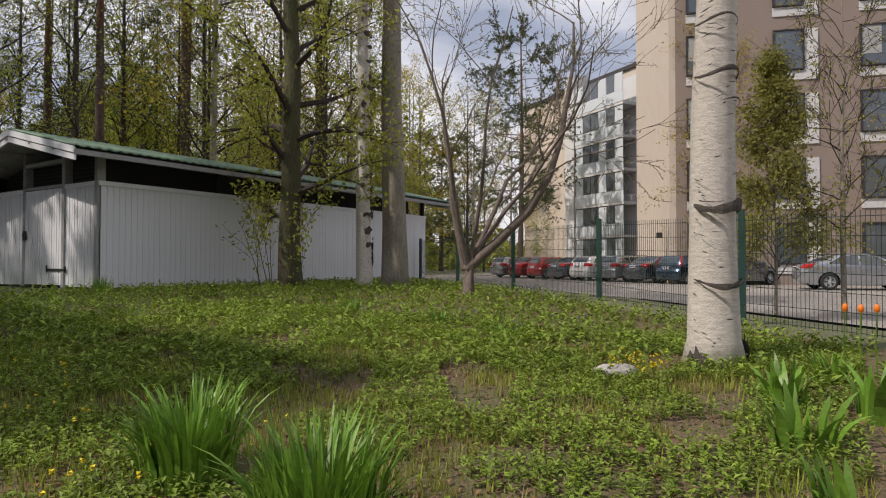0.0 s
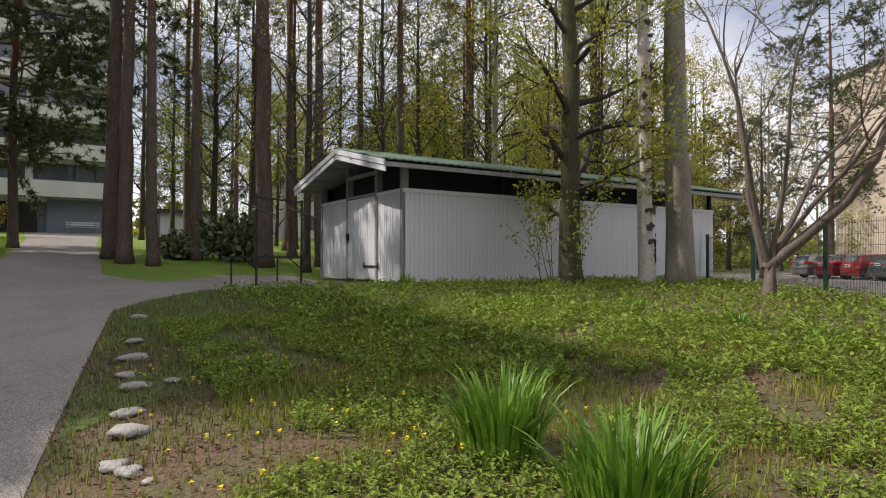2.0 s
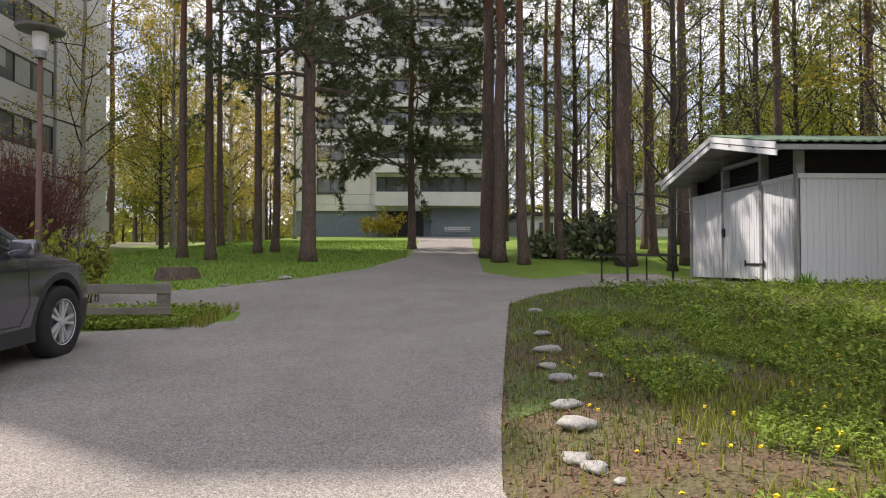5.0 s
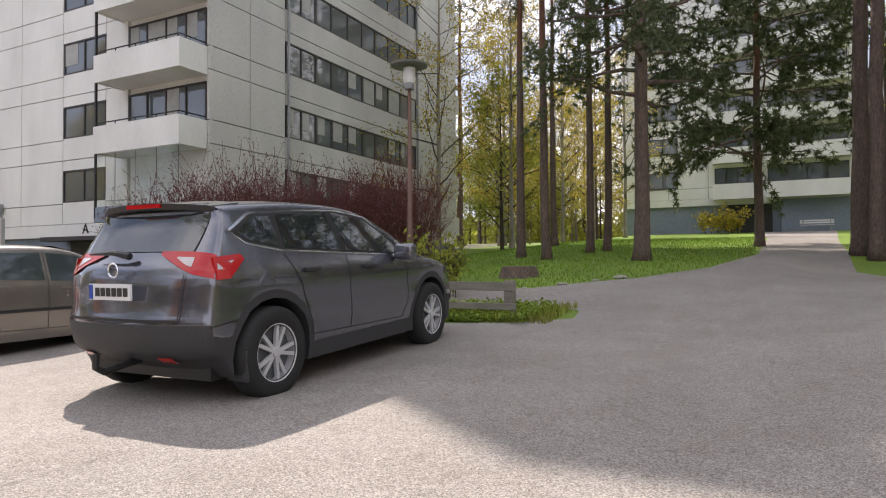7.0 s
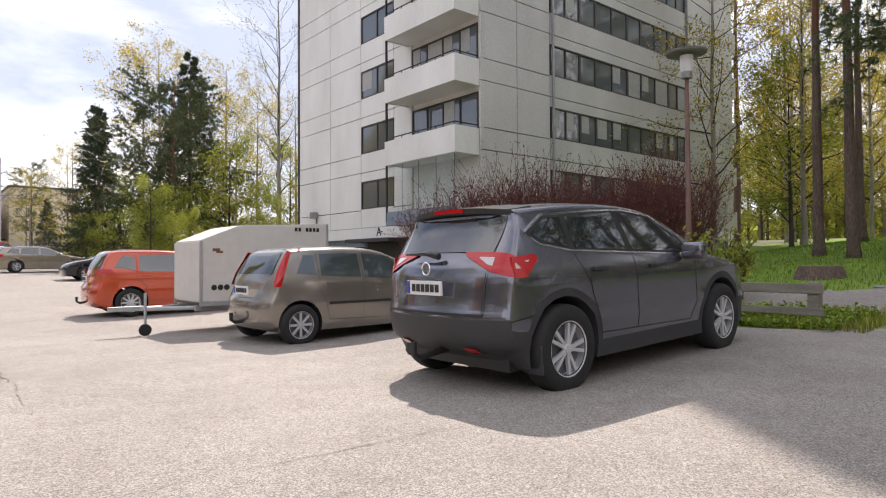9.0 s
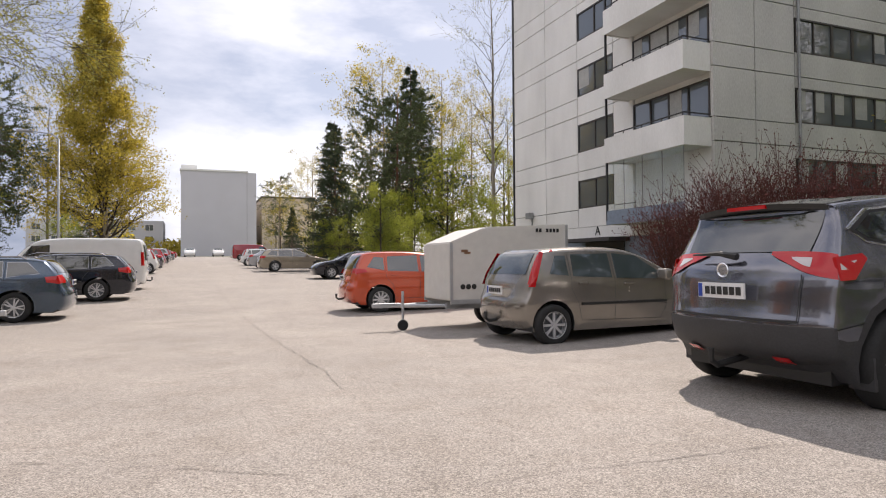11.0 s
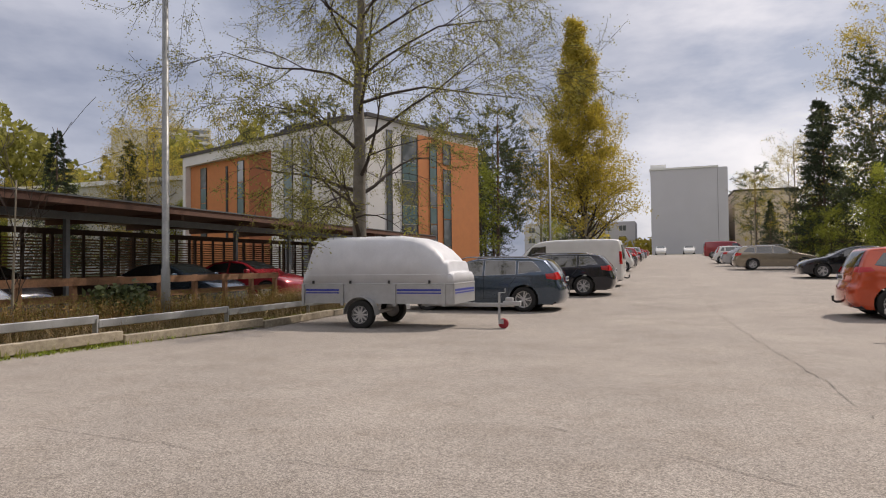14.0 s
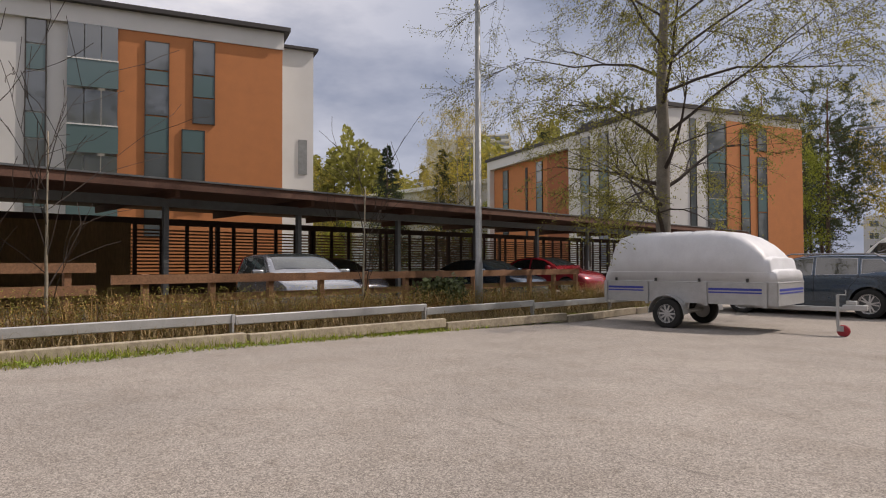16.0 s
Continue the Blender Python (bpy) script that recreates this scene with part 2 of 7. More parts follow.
M_redleaf = material("maroon bud", (0.15, 0.045, 0.04), 0.8, vary=0.3, per_island=0.4, bump=0)
M_redtwig = material("red brown twig", (0.115, 0.04, 0.033), 0.9, vary=0.3)
M_leaf_yellow = material("young yellow green leaf", (0.50, 0.40, 0.06), 0.7, vary=0.3, scale=2, subsurface=0.55, per_island=0.3, bump=0)
M_leaf_olive = material("young olive leaf", (0.30, 0.29, 0.07), 0.7, vary=0.3, scale=2, subsurface=0.55, per_island=0.3, bump=0)
M_leaf_green = material("fresh green leaf", (0.35, 0.38, 0.055), 0.7, vary=0.3, scale=2, subsurface=0.55, per_island=0.35, bump=0)
M_needle = material("pine needles", (0.10, 0.13, 0.052), 0.75, vary=0.3, scale=2, per_island=0.35, bump=0, subsurface=0.1)
M_needle_dark = material("spruce needles", (0.05, 0.075, 0.035), 0.8, vary=0.3, scale=2, per_island=0.35, bump=0)
M_grass = material("grass blade", (0.25, 0.315, 0.034), 0.7, vary=0.3, scale=1.2, subsurface=0.35, per_island=0.45, bump=0, second=(0.25, 0.225, 0.05))
M_herb = material("broad herb leaf", (0.23, 0.325, 0.036), 0.65, vary=0.3, scale=1.5, subsurface=0.3, per_island=0.4, bump=0)
M_lily = material("lily blade", (0.155, 0.30, 0.032), 0.45, vary=0.2, scale=3, subsurface=0.22, per_object=0.35, bump=0)
M_grass_deep = material("deep green grass blade", (0.13, 0.18, 0.032), 0.7, vary=0.3, scale=1.2, subsurface=0.3, per_island=0.4, bump=0)
M_lawnblade = material("lawn blade", (0.18, 0.30, 0.025), 0.7, vary=0.25, scale=0.8, subsurface=0.35, per_island=0.35, bump=0)
M_straw = material("dry straw", (0.36, 0.27, 0.14), 0.9, vary=0.3, per_island=0.35, bump=0)
M_deadleaf = material("dead brown leaf", (0.20, 0.105, 0.055), 0.9, vary=0.4, per_island=0.5, bump=0)
M_flower = plain("yellow flower", (0.75, 0.60, 0.02), 0.7)
M_tulip = plain("orange tulip", (0.85, 0.20, 0.01), 0.5)
M_blueflower = plain("blue flower", (0.20, 0.22, 0.55), 0.6)


# ---- mesh helpers ----
def part(name, bm, mat, parent=None, label="", smooth=False):
    me = bpy.data.meshes.new(name)
    if not isinstance(bm, bmesh.types.BMesh):
        me.from_pydata(bm[0], [], bm[1])
    else:
        bm.to_mesh(me)
        bm.free()
    for mm in (mat if isinstance(mat, (list, tuple)) else [mat]):
        me.materials.append(mm)
    if smooth:
        me.polygons.foreach_set("use_smooth", [True] * len(me.polygons))
    ob = new(name, me)
    if parent is not None:
        ob.parent = parent
    if label:
        ob["label"] = label
    return ob


def empty(name, m, label="", category="", group="", kind=""):
    e = new(name)
    e.matrix_basis = m
    e.empty_display_size = 0.2
    return tagged(e, label, category, group, kind)


def box(bm, x0, y0, z0, x1, y1, z1, bevel=0.0, m=None):
    r = bmesh.ops.create_cube(bm, size=1)
    vs = r["verts"]
    t = Matrix.Translation(((x0 + x1) / 2, (y0 + y1) / 2, (z0 + z1) / 2)) @ Matrix.Diagonal((abs(x1 - x0), abs(y1 - y0), abs(z1 - z0), 1))
    bmesh.ops.transform(bm, matrix=(m @ t if m else t), verts=vs)
    if bevel:
        es = list({e for v in vs for e in v.link_edges})
        bmesh.ops.bevel(bm, geom=es, offset=bevel, segments=2, affect="EDGES", profile=0.5)
    return bm


def boxes(*specs, bevel=0.0):
    bm = bmesh.new()
    for s in specs:
        box(bm, *s, bevel=bevel)
    return bm


def tube(points, radii, sides=8, caps=True):
    """Vertices and faces of a tapered tube along points."""
    vs, fs = [], []
    pts = [Vector(p) for p in points]
    ref = Vector((0.37, 0.91, 0.13))
    for i, p in enumerate(pts):
        d = (pts[min(i + 1, len(pts) - 1)] - pts[max(i - 1, 0)])
        d = d.normalized() if d.length > 1e-9 else Vector((0, 0, 1))
        u = d.cross(ref)
        if u.length < 0.1:
            u = d.cross(Vector((1, 0, 0)))
        u.normalize()
        w = d.cross(u)
        for k in range(sides):
            a = 2 * math.pi * k / sides
            vs.append(tuple(p + (u * math.cos(a) + w * math.sin(a)) * radii[i]))
    n = len(pts)
    for i in range(n - 1):
        for k in range(sides):
            k2 = (k + 1) % sides
            fs.append((i * sides + k, i * sides + k2, (i + 1) * sides + k2, (i + 1) * sides + k))
    if caps:
        fs.append(tuple(range(sides - 1, -1, -1)))
        fs.append(tuple((n - 1) * sides + k for k in range(sides)))
    return vs, fs


def merge(*lists):
    vs, fs = [], []
    for v, f in lists:
        o = len(vs)
        vs.extend(v)
        fs.extend(tuple(i + o for i in q) for q in f)
    return vs, fs


def lathe(profile, sides=24, axis="y", caps=True):
    """A turned solid: profile of (radius, height) round the axis."""
    vs, fs = [], []
    for r, h in profile:
        for k in range(sides):
            a = 2 * math.pi * k / sides
            c, s = r * math.cos(a), r * math.sin(a)
            vs.append((c, h, s) if axis == "y" else (c, s, h))
    n = len(profile)
    for i in range(n - 1):
        for k in range(sides):
            k2 = (k + 1) % sides
            fs.append((i * sides + k, i * sides + k2, (i + 1) * sides + k2, (i + 1) * sides + k))
    if caps:
        fs.append(tuple(range(sides)))
        fs.append(tuple((n - 1) * sides + k for k in range(sides)))
    return vs, fs


# ---- ground ----
XS = [-400, -12, -9, 0, 3.5, 5, 7, 9.5, 12, 18, 30, 56, 70, 400]
LY, LZ = [4, 9, 13, 18, 42, 112, 140, 700], [0.0, -0.10, -0.17, -0.17, 0.55, 2.2, 2.7, 2.7]
ZX = [0.3, 0.0, 0.02, 0.0, 0.0, 0.02, 0.10, 0.26, 0.48, 0.95, 1.75, 3.2, 3.5, 3.5]


def smooth(a, b, v):
    t = min(1, max(0, (v - a) / (b - a)))
    return t * t * (3 - 2 * t)


def gz(x, y):
    """Height of the ground."""
    east = float(np.interp(x, XS, ZX))
    fade = smooth(24, 10, y) if y > 10 else 1.0
    if x > 16:
        fade = max(fade, smooth(16, 26, x) * 0.85)
    z = east * fade if x > 0 else east
    if y > 4:
        z += float(np.interp(y, LY, LZ)) * (1 - smooth(10, 40, x))
    # the planted bank that the shed stands on
    if y < 0.5:
        d = math.hypot(x - 0.2, y + 0.3)
        bank = 0.046 * min(d, 13.0)
        s = smooth(0.6, -0.9, y) * smooth(-4.5, -1.0, x) * smooth(24.0, 15.5, x)
        s *= 1 - smooth(9.5, 12.5, fence_side(x, y))
        z = z * (1 - s) + (min(bank, 0.55) + 0.02) * s
        far = smooth(7.5, 10.5, fence_side(x, y))
        z = z * (1 - far) + 0.12 * far
    return z


def fence_side(x, y):
    """Distance along the normal that points through the mesh fence, from the camera side."""
    return (-(x - 1.26) * 0.61 - (y + 8.5) * 0.79) + 7.0


def sheet(name, outline, mat, lift, cell=1.0, kind="structure", label="", category=""):
    """A flat outline laid on the ground, cut into cells so that it follows the slope."""
    bm = bmesh.new()
    bm.faces.new([bm.verts.new((x, y, 0)) for x, y in outline])
    x0, x1 = min(p[0] for p in outline), max(p[0] for p in outline)
    y0, y1 = min(p[1] for p in outline), max(p[1] for p in outline)
    for axis, a, b in ((0, x0, x1), (1, y0, y1)):
        v = a + cell
        while v < b:
            co = (v, 0, 0) if axis == 0 else (0, v, 0)
            no = (1, 0, 0) if axis == 0 else (0, 1, 0)
            bmesh.ops.bisect_plane(bm, geom=bm.verts[:] + bm.edges[:] + bm.faces[:], plane_co=co, plane_no=no, dist=1e-5)
            v += cell if v < 40 else cell * 4
    for v in bm.verts:
        v.co.z = gz(v.co.x, v.co.y) + lift
    for f in bm.faces:
        if f.normal.z < 0:
            f.normal_flip()
    ob = part(name, bm, mat, smooth=True)
    return tagged(ob, label, category, kind=kind)
# ---- large structure ----
def grid_lines():
    v = list(np.arange(-24, 30.01, 0.5))
    return [-700, -300, -150, -90, -60, -45, -34, -28] + v + [33, 37, 42, 48, 56, 64, 75, 90, 110, 130, 150, 200, 320, 700]


gx = grid_lines()
gvs = [(x, y, gz(x, y) - 0.02) for y in gx for x in gx]
gn = len(gx)
gfs = [(j * gn + i, j * gn + i + 1, (j + 1) * gn + i + 1, (j + 1) * gn + i) for j in range(gn - 1) for i in range(gn - 1)]
tagged(part("ground", (gvs, gfs), M_meadow, smooth=True), "olive meadow ground rising gently to the distance", "ground", kind="structure")

ASPHALT = [(-3, -14), (-2.6, -4), (-1.0, -1.3), (0.6, -0.35), (2, 0.12), (3.4, 0.2), (4.07, 0.12), (4.8, 0.02), (6.5, -0.23), (9.5, -0.7), (10.6, -1.3), (11.9, -2.3), (12.5, -4),
           (12.3, -6.2), (18.5, -6.2), (18.4, -4.2), (16.8, -2.4), (19, -1.3), (30, -1.9), (55.5, -4), (55.5, 1), (36, 0.6), (22, 0.9), (17, 1.9), (14.6, 3.1), (12.6, 4.9), (12.6, 9),
           (13.5, 16), (10.8, 16), (10.4, 6), (10.4, 3.9), (10.0, 3.2), (9.3, 3.1), (8.7, 3.8), (8.5, 5), (8.6, 7.5), (8.9, 20), (9.0, 118), (-8.5, 118), (-8.5, -14)]
sheet("road", ASPHALT, M_asphalt, 0.012, 0.5, label="sun-bleached grey asphalt car park and drive", category="asphalt")
BANK = [(-2.6, -4), (-1.0, -1.3), (0.6, -0.35), (2, 0.12), (3.4, 0.2), (4.07, 0.12), (4.8, 0.02), (6.5, -0.23), (9.5, -0.7), (10.6, -1.3), (11.9, -2.3), (12.5, -4), (12.3, -6.2), (12.3, -16), (1.5, -8.2), (-3.5, -5)]
sheet("flower_bed", BANK, M_earth, 0.006, 0.5, label="planted bank of earth, moss and weeds", category="flower bed")
sheet("lawn", [(12.62, -30), (57, -30), (57, 18), (8.45, 18), (8.45, 2.5), (12.62, 2.5)], M_lawn, 0.002, 0.5, label="bright green spring lawn under tall pines", category="lawn")
REAR_ROAD = [(-9, -4.5), (1.0, -10.2), (12.5, -19), (30, -32), (30, -60), (-60, -60), (-60, -4)]
sheet("rear_car_park", REAR_ROAD, M_asphalt, 0.012, 1.0, label="grey asphalt car park behind the mesh fence", category="asphalt")


# ---- windows ----
def window(parent, m, w, h, panes=2, frame_mat=None, depth=0.10, glass=None, name="window", curtain=0.0):
    """A window on a wall whose outside looks along local -y; m places its lower left corner."""
    e = new(name)
    e.parent = parent
    e.matrix_basis = m
    fm = frame_mat or M_frame_dark
    bm = bmesh.new()
    t = 0.07
    box(bm, 0, -0.03, 0, w, depth, t)
    box(bm, 0, -0.03, h - t, w, depth, h)
    xs = [w * i / panes for i in range(panes + 1)]
    for x in xs:
        a = min(max(x - t / 2, 0), w - t)
        box(bm, a, -0.028, t, a + t, depth, h - t)
    part("window_frame", bm, fm, e)
    for i in range(panes):
        bm = boxes((xs[i] + t * 0.6, 0.02, t, xs[i + 1] - t * 0.6, 0.035, h - t))
        part("pane", bm, glass or M_glass, e)
        if curtain and random.random() < curtain:
            a = random.choice((0.0, 0.45, 0.6))
            part("curtain", boxes((xs[i] + t * 0.6, 0.008, t + (h - 2 * t) * a * 0.6, xs[i + 1] - t * 0.6 - (xs[i + 1] - xs[i]) * a * 0.7, 0.016, h - t)), M_blind, e)
    return e


def face_x(x, y, z):
    """A wall that looks to -X: local x runs to -Y."""
    return pose(x, y, z, 0, 0, -90)


# ---- white concrete tower block beside the drive ----
def tower(name, x0, y0, x1, y1, zb, storeys, label, bands=True, st=2.85, detail=True):
    h = storeys * st
    e = empty(name, pose(0, 0, 0), label, "apartment building")
    g0 = zb - 2.6
    part("plinth", boxes((x0 + 0.25, y0 + 0.25, g0 - 1, x1 - 0.25, y1 - 0.25, zb)), M_base_blue, e, "blue grey plinth")
    part("base_band", boxes((x0 + 0.004, y0 + 0.004, zb - 0.55, x1, y1, zb + 0.0)), M_concrete, e)
    core = boxes((x0 + 0.12, y0 + 0.12, zb, x1 - 0.12, y1 - 0.12, zb + h))
    part("wall", core, M_joint, e)
    # concrete panels with open joints, storey by storey
    L = y1 - y0
    W = x1 - x0
    for s in range(storeys):
        z0, z1 = zb + s * st + 0.02, zb + (s + 1) * st - 0.02
        sill, head = zb + s * st + 0.95, zb + s * st + 2.35
        # west face
        ys = [0, 4.6, 6.0, 8.9, 12.0, L] if detail else [0, 4.9, 7.3, 10.2, L * 0.78, L]
        for i in range(len(ys) - 1):
            a, b = y0 + ys[i], y0 + ys[i + 1]
            if detail and i == 2:
                part("panel", boxes((x0, a + 0.02, z0, x0 + 0.15, b - 0.02, sill)), M_concrete, e)
                part("panel", boxes((x0, a + 0.02, head, x0 + 0.15, b - 0.02, z1)), M_concrete, e)
                window(e, face_x(x0 + 0.03, b - 0.02, sill), b - a - 0.04, head - sill, 2, curtain=0.5)
            elif detail and i == 0:
                part("panel", boxes((x0 + 0.10, a, z0, x0 + 0.15, b - 0.02, z1)), M_concrete, e)
            else:
                zz = zb + s * st + 0.9
                part("panel", boxes((x0, a + 0.02, z0, x0 + 0.15, b - 0.02, zz - 0.02)), M_concrete, e)
                part("panel", boxes((x0, a + 0.02, zz + 0.02, x0 + 0.15, b - 0.02, z1)), M_concrete, e)
        # south face: blind panel, window band, blind end; its duller light is put into greyer panels
        xs = [0, 4.2, 15.8, W]
        for i in range(3):
            a, b = x0 + xs[i], x0 + xs[i + 1]
            if i == 1:
                part("panel", boxes((a + 0.02, y0, z0, b - 0.02, y0 + 0.15, sill)), M_concrete_grey_dim, e)
                part("panel", boxes((a + 0.02, y0, head, b - 0.02, y0 + 0.15, z1)), M_concrete_grey_dim, e)
                if detail:
                    k = 0
                    for wv in (2.1, 1.2, 2.6, 1.2, 2.6, 1.8):
                        window(e, pose(a + 0.05 + k, y0 + 0.03, sill), wv, head - sill, 2 if wv > 1.2 else 1, curtain=0.5)
                        k += wv
            else:
                mid = (a + b) / 2
                for p, q in ((a, mid), (mid, b)):
                    part("panel", boxes((p + 0.02, y0, z0, q - 0.02, y0 + 0.15, zb + s * st + 0.88)), M_concrete_grey_dim, e)
                    part("panel", boxes((p + 0.02, y0, zb + s * st + 0.92, q - 0.02, y0 + 0.15, z1)), M_concrete_grey_dim, e)
    part("roof", boxes((x0 - 0.05, y0 - 0.05, zb + h, x1 + 0.05, y1 + 0.05, zb + h + 0.35)), M_roofdark, e)
    part("downpipe", tube([(x0 + 4.35, y0 - 0.08, zb - 2), (x0 + 4.35, y0 - 0.08, zb + h)], [0.06, 0.06], 8), M_polegrey, e)
    part("downpipe", tube([(x0 + 15.8, y0 - 0.08, zb - 2), (x0 + 15.8, y0 - 0.08, zb + h)], [0.06, 0.06], 8), M_polegrey, e)
    return e, h


TX0, TY0, TX1, TY1, TZ, TST = 17.6, 19.2, 38.8, 34.9, 2.75, 2.8
tow, th = tower("tower_block", TX0, TY0, TX1, TY1, TZ, 6, "tall white precast concrete apartment block with dark ribbon windows", st=TST)
for s in range(1, 6):                       # corner balconies
    zf = TZ + s * TST
    bal = new("balcony")
    bal.parent = tow
    part("slab", boxes((TX0 - 1.25, TY0 + 0.15, zf - 0.18, TX0 + 0.12, TY0 + 4.85, zf)), M_concrete, bal)
    bm = boxes((TX0 - 1.30, TY0 + 0.1, zf - 0.22, TX0 - 1.20, TY0 + 4.9, zf + 0.85), (TX0 - 1.20, TY0 + 0.1, zf - 0.22, TX0 - 0.003, TY0 + 0.2, zf + 0.85),
               (TX0 - 1.20, TY0 + 4.8, zf - 0.22, TX0 - 0.003, TY0 + 4.9, zf + 0.85))
    part("parapet", bm, M_concrete, bal, "white concrete balcony front")
    part("rail", merge(tube([(TX0 - 1.25, TY0 + 0.15, zf + 0.98), (TX0 - 1.25, TY0 + 4.85, zf + 0.98)], [0.025] * 2, 6),
                       tube([(TX0 - 1.25, TY0 + 0.15, zf + 0.98), (TX0, TY0 + 0.15, zf + 0.98)], [0.025] * 2, 6),
                       *[tube([(TX0 - 1.25, TY0 + 0.2 + k * 1.15, zf + 0.8), (TX0 - 1.25, TY0 + 0.2 + k * 1.15, zf + 0.98)], [0.02] * 2, 5) for k in range(5)]), M_black, bal)
    part("post", boxes((TX0 - 1.28, TY0 + 4.78, zf + 0.85, TX0 - 1.2, TY0 + 4.86, zf + TST - 0.22)), M_black, bal)
    window(tow, face_x(TX0 + 0.0, TY0 + 4.55, zf + 0.75), 4.4, 1.6, 4, curtain=0.5)
# lowest glazed balcony
lowbal = new("glazed_balcony")
lowbal.parent = tow
part("slab", boxes((TX0 - 1.25, TY0 + 0.15, TZ - 0.1, TX0 + 0.12, TY0 + 4.85, TZ + 0.06)), M_concrete, lowbal)
for k in range(4):
    part("pane", boxes((TX0 - 1.24, TY0 + 0.2 + k * 1.16, TZ + 0.5, TX0 - 1.22, TY0 + 1.32 + k * 1.16, TZ + TST - 0.25)), M_clear, lowbal).visible_shadow = False
part("parapet", boxes((TX0 - 1.28, TY0 + 0.15, TZ - 0.1, TX0 - 1.25, TY0 + 4.85, TZ + 0.5)), M_base_blue, lowbal)
part("post", boxes((TX0 - 1.28, TY0 + 4.78, TZ + 0.06, TX0 - 1.2, TY0 + 4.86, TZ + TST - 0.22)), M_black, lowbal)
for s in range(6):                          # side balconies seen beyond the far edges
    zf = TZ + s * TST
    part("balcony", boxes((TX0 + 0.4, TY1, zf + 0.5, TX0 + 2.6, TY1 + 0.9, zf + 1.7), bevel=0.02), M_concrete_grey_dim, tow)
    part("balcony", boxes((TX1, TY0 + 0.3, zf + 0.1, TX1 + 1.1, TY0 + 4.0, zf + 1.3), bevel=0.02), M_concrete_grey_dim, tow)
part("conduit", boxes((TX0 - 0.06, TY1 - 0.12, TZ - 2, TX0 + 0.02, TY1 + 0.02, TZ + th)), M_black, tow)
# unseen stepped slabs along the south front, added to shape the tower's shadow
part("upper_storey", boxes((TX0 + 0.1, TY0 + 0.1, TZ + th, TX1 - 1, TY0 + 2.0, TZ + th + 7.0)), M_concrete_grey_dim, tow)
part("roof_housing", boxes((TX0 + 2.5, TY0 + 0.15, TZ + th + 7.0, TX1 - 1.2, TY0 + 1.95, TZ + th + 13.0)), M_concrete_grey_dim, tow)
# entrance in the plinth
part("canopy", boxes((TX0 - 0.9, TY0 + 5.2, TZ - 0.75, TX0 + 0.2, TY0 + 9.0, TZ - 0.58)), M_roofdark, tow)
part("door", boxes((TX0 + 0.18, TY0 + 5.6, TZ - 2.7, TX0 + 0.26, TY0 + 8.6, TZ - 0.75)), M_frame_dark, tow)
fl = new("flood_lamp")
fl.parent = tow
part("lamp_body", boxes((TX0 - 0.35, TY1 - 2.4, TZ + 0.75, TX0 - 0.05, TY1 - 1.95, TZ + 1.1), bevel=0.03), M_polegrey, fl)
part("bracket", boxes((TX0 - 0.06, TY1 - 2.22, TZ + 0.4, TX0, TY1 - 2.14, TZ + 0.9)), M_polegrey, fl)
cu = bpy.data.curves.new("letter", "FONT")
cu.body, cu.size, cu.extrude = "A", 0.62, 0.01
tmp = new("tmp", cu)
bpy.context.view_layer.update()
me = bpy.data.meshes.new_from_object(tmp.evaluated_get(bpy.context.evaluated_depsgraph_get()))
bpy.data.objects.remove(tmp)
me.materials.append(M_black)
sign = new("staircase_letter", me)
sign.matrix_basis = pose(TX0 - 0.012, TY0 + 7.5, TZ - 0.42, 90, 0, -90)
sign.parent = tow

# ---- second tower at the end of the drive ----
t2, t2h = tower("far_tower_block", 56, -5.4, 76, 11.6, 6.0, 8, "white concrete apartment block behind pines at the drive's end", detail=False)
for s in range(8):
    zf = 6.0 + s * 2.85
    for a, b in ((-5.0, 0.6), (0.9, 4.4)):
        bal = new("balcony")
        bal.parent = t2
        part("slab", boxes((54.8, a, zf - 0.15, 56.1, b, zf)), M_concrete_grey_dim, bal)
        part("parapet", boxes((54.7, a, zf - 0.2, 54.82, b, zf + 1.0)), M_concrete, bal)
        window(bal, face_x(55.95, b - 0.1, zf + 0.9), b - a - 0.2, 1.5, 4)
    window(t2, face_x(55.93, 9.5, zf + 0.95), 2.4, 1.35, 2)
part("garage_door", boxes((55.9, 0.2, 3.0, 56.2, 3.4, 5.4)), M_shed_dark, t2)
part("wall_panel", boxes((55.85, -5.0, 3.0, 56.2, -0.4, 5.7)), M_base_blue, t2)


# bench on the paving before the far tower
bench = empty("bench", pose(55.0, -3.8, gz(55.0, -2.7) + 0.012), "pale grey slatted bench against a blue plinth", "bench")
for k in range(3):
    part("seat_slat", boxes((-0.42 + k * 0.14, 0, 0.43, -0.31 + k * 0.14, 2.2, 0.46)), M_render_white, bench)
for k in range(2):
    part("back_slat", boxes((0.04, 0, 0.58 + k * 0.16, 0.07, 2.2, 0.69 + k * 0.16)), M_render_white, bench)
for y in (0.2, 1.95):
    part("leg", boxes((-0.40, y, 0, 0.0, y + 0.06, 0.43)), M_polegrey, bench)
    part("back_post", boxes((0.0, y, 0, 0.04, y + 0.06, 0.86)), M_polegrey, bench)

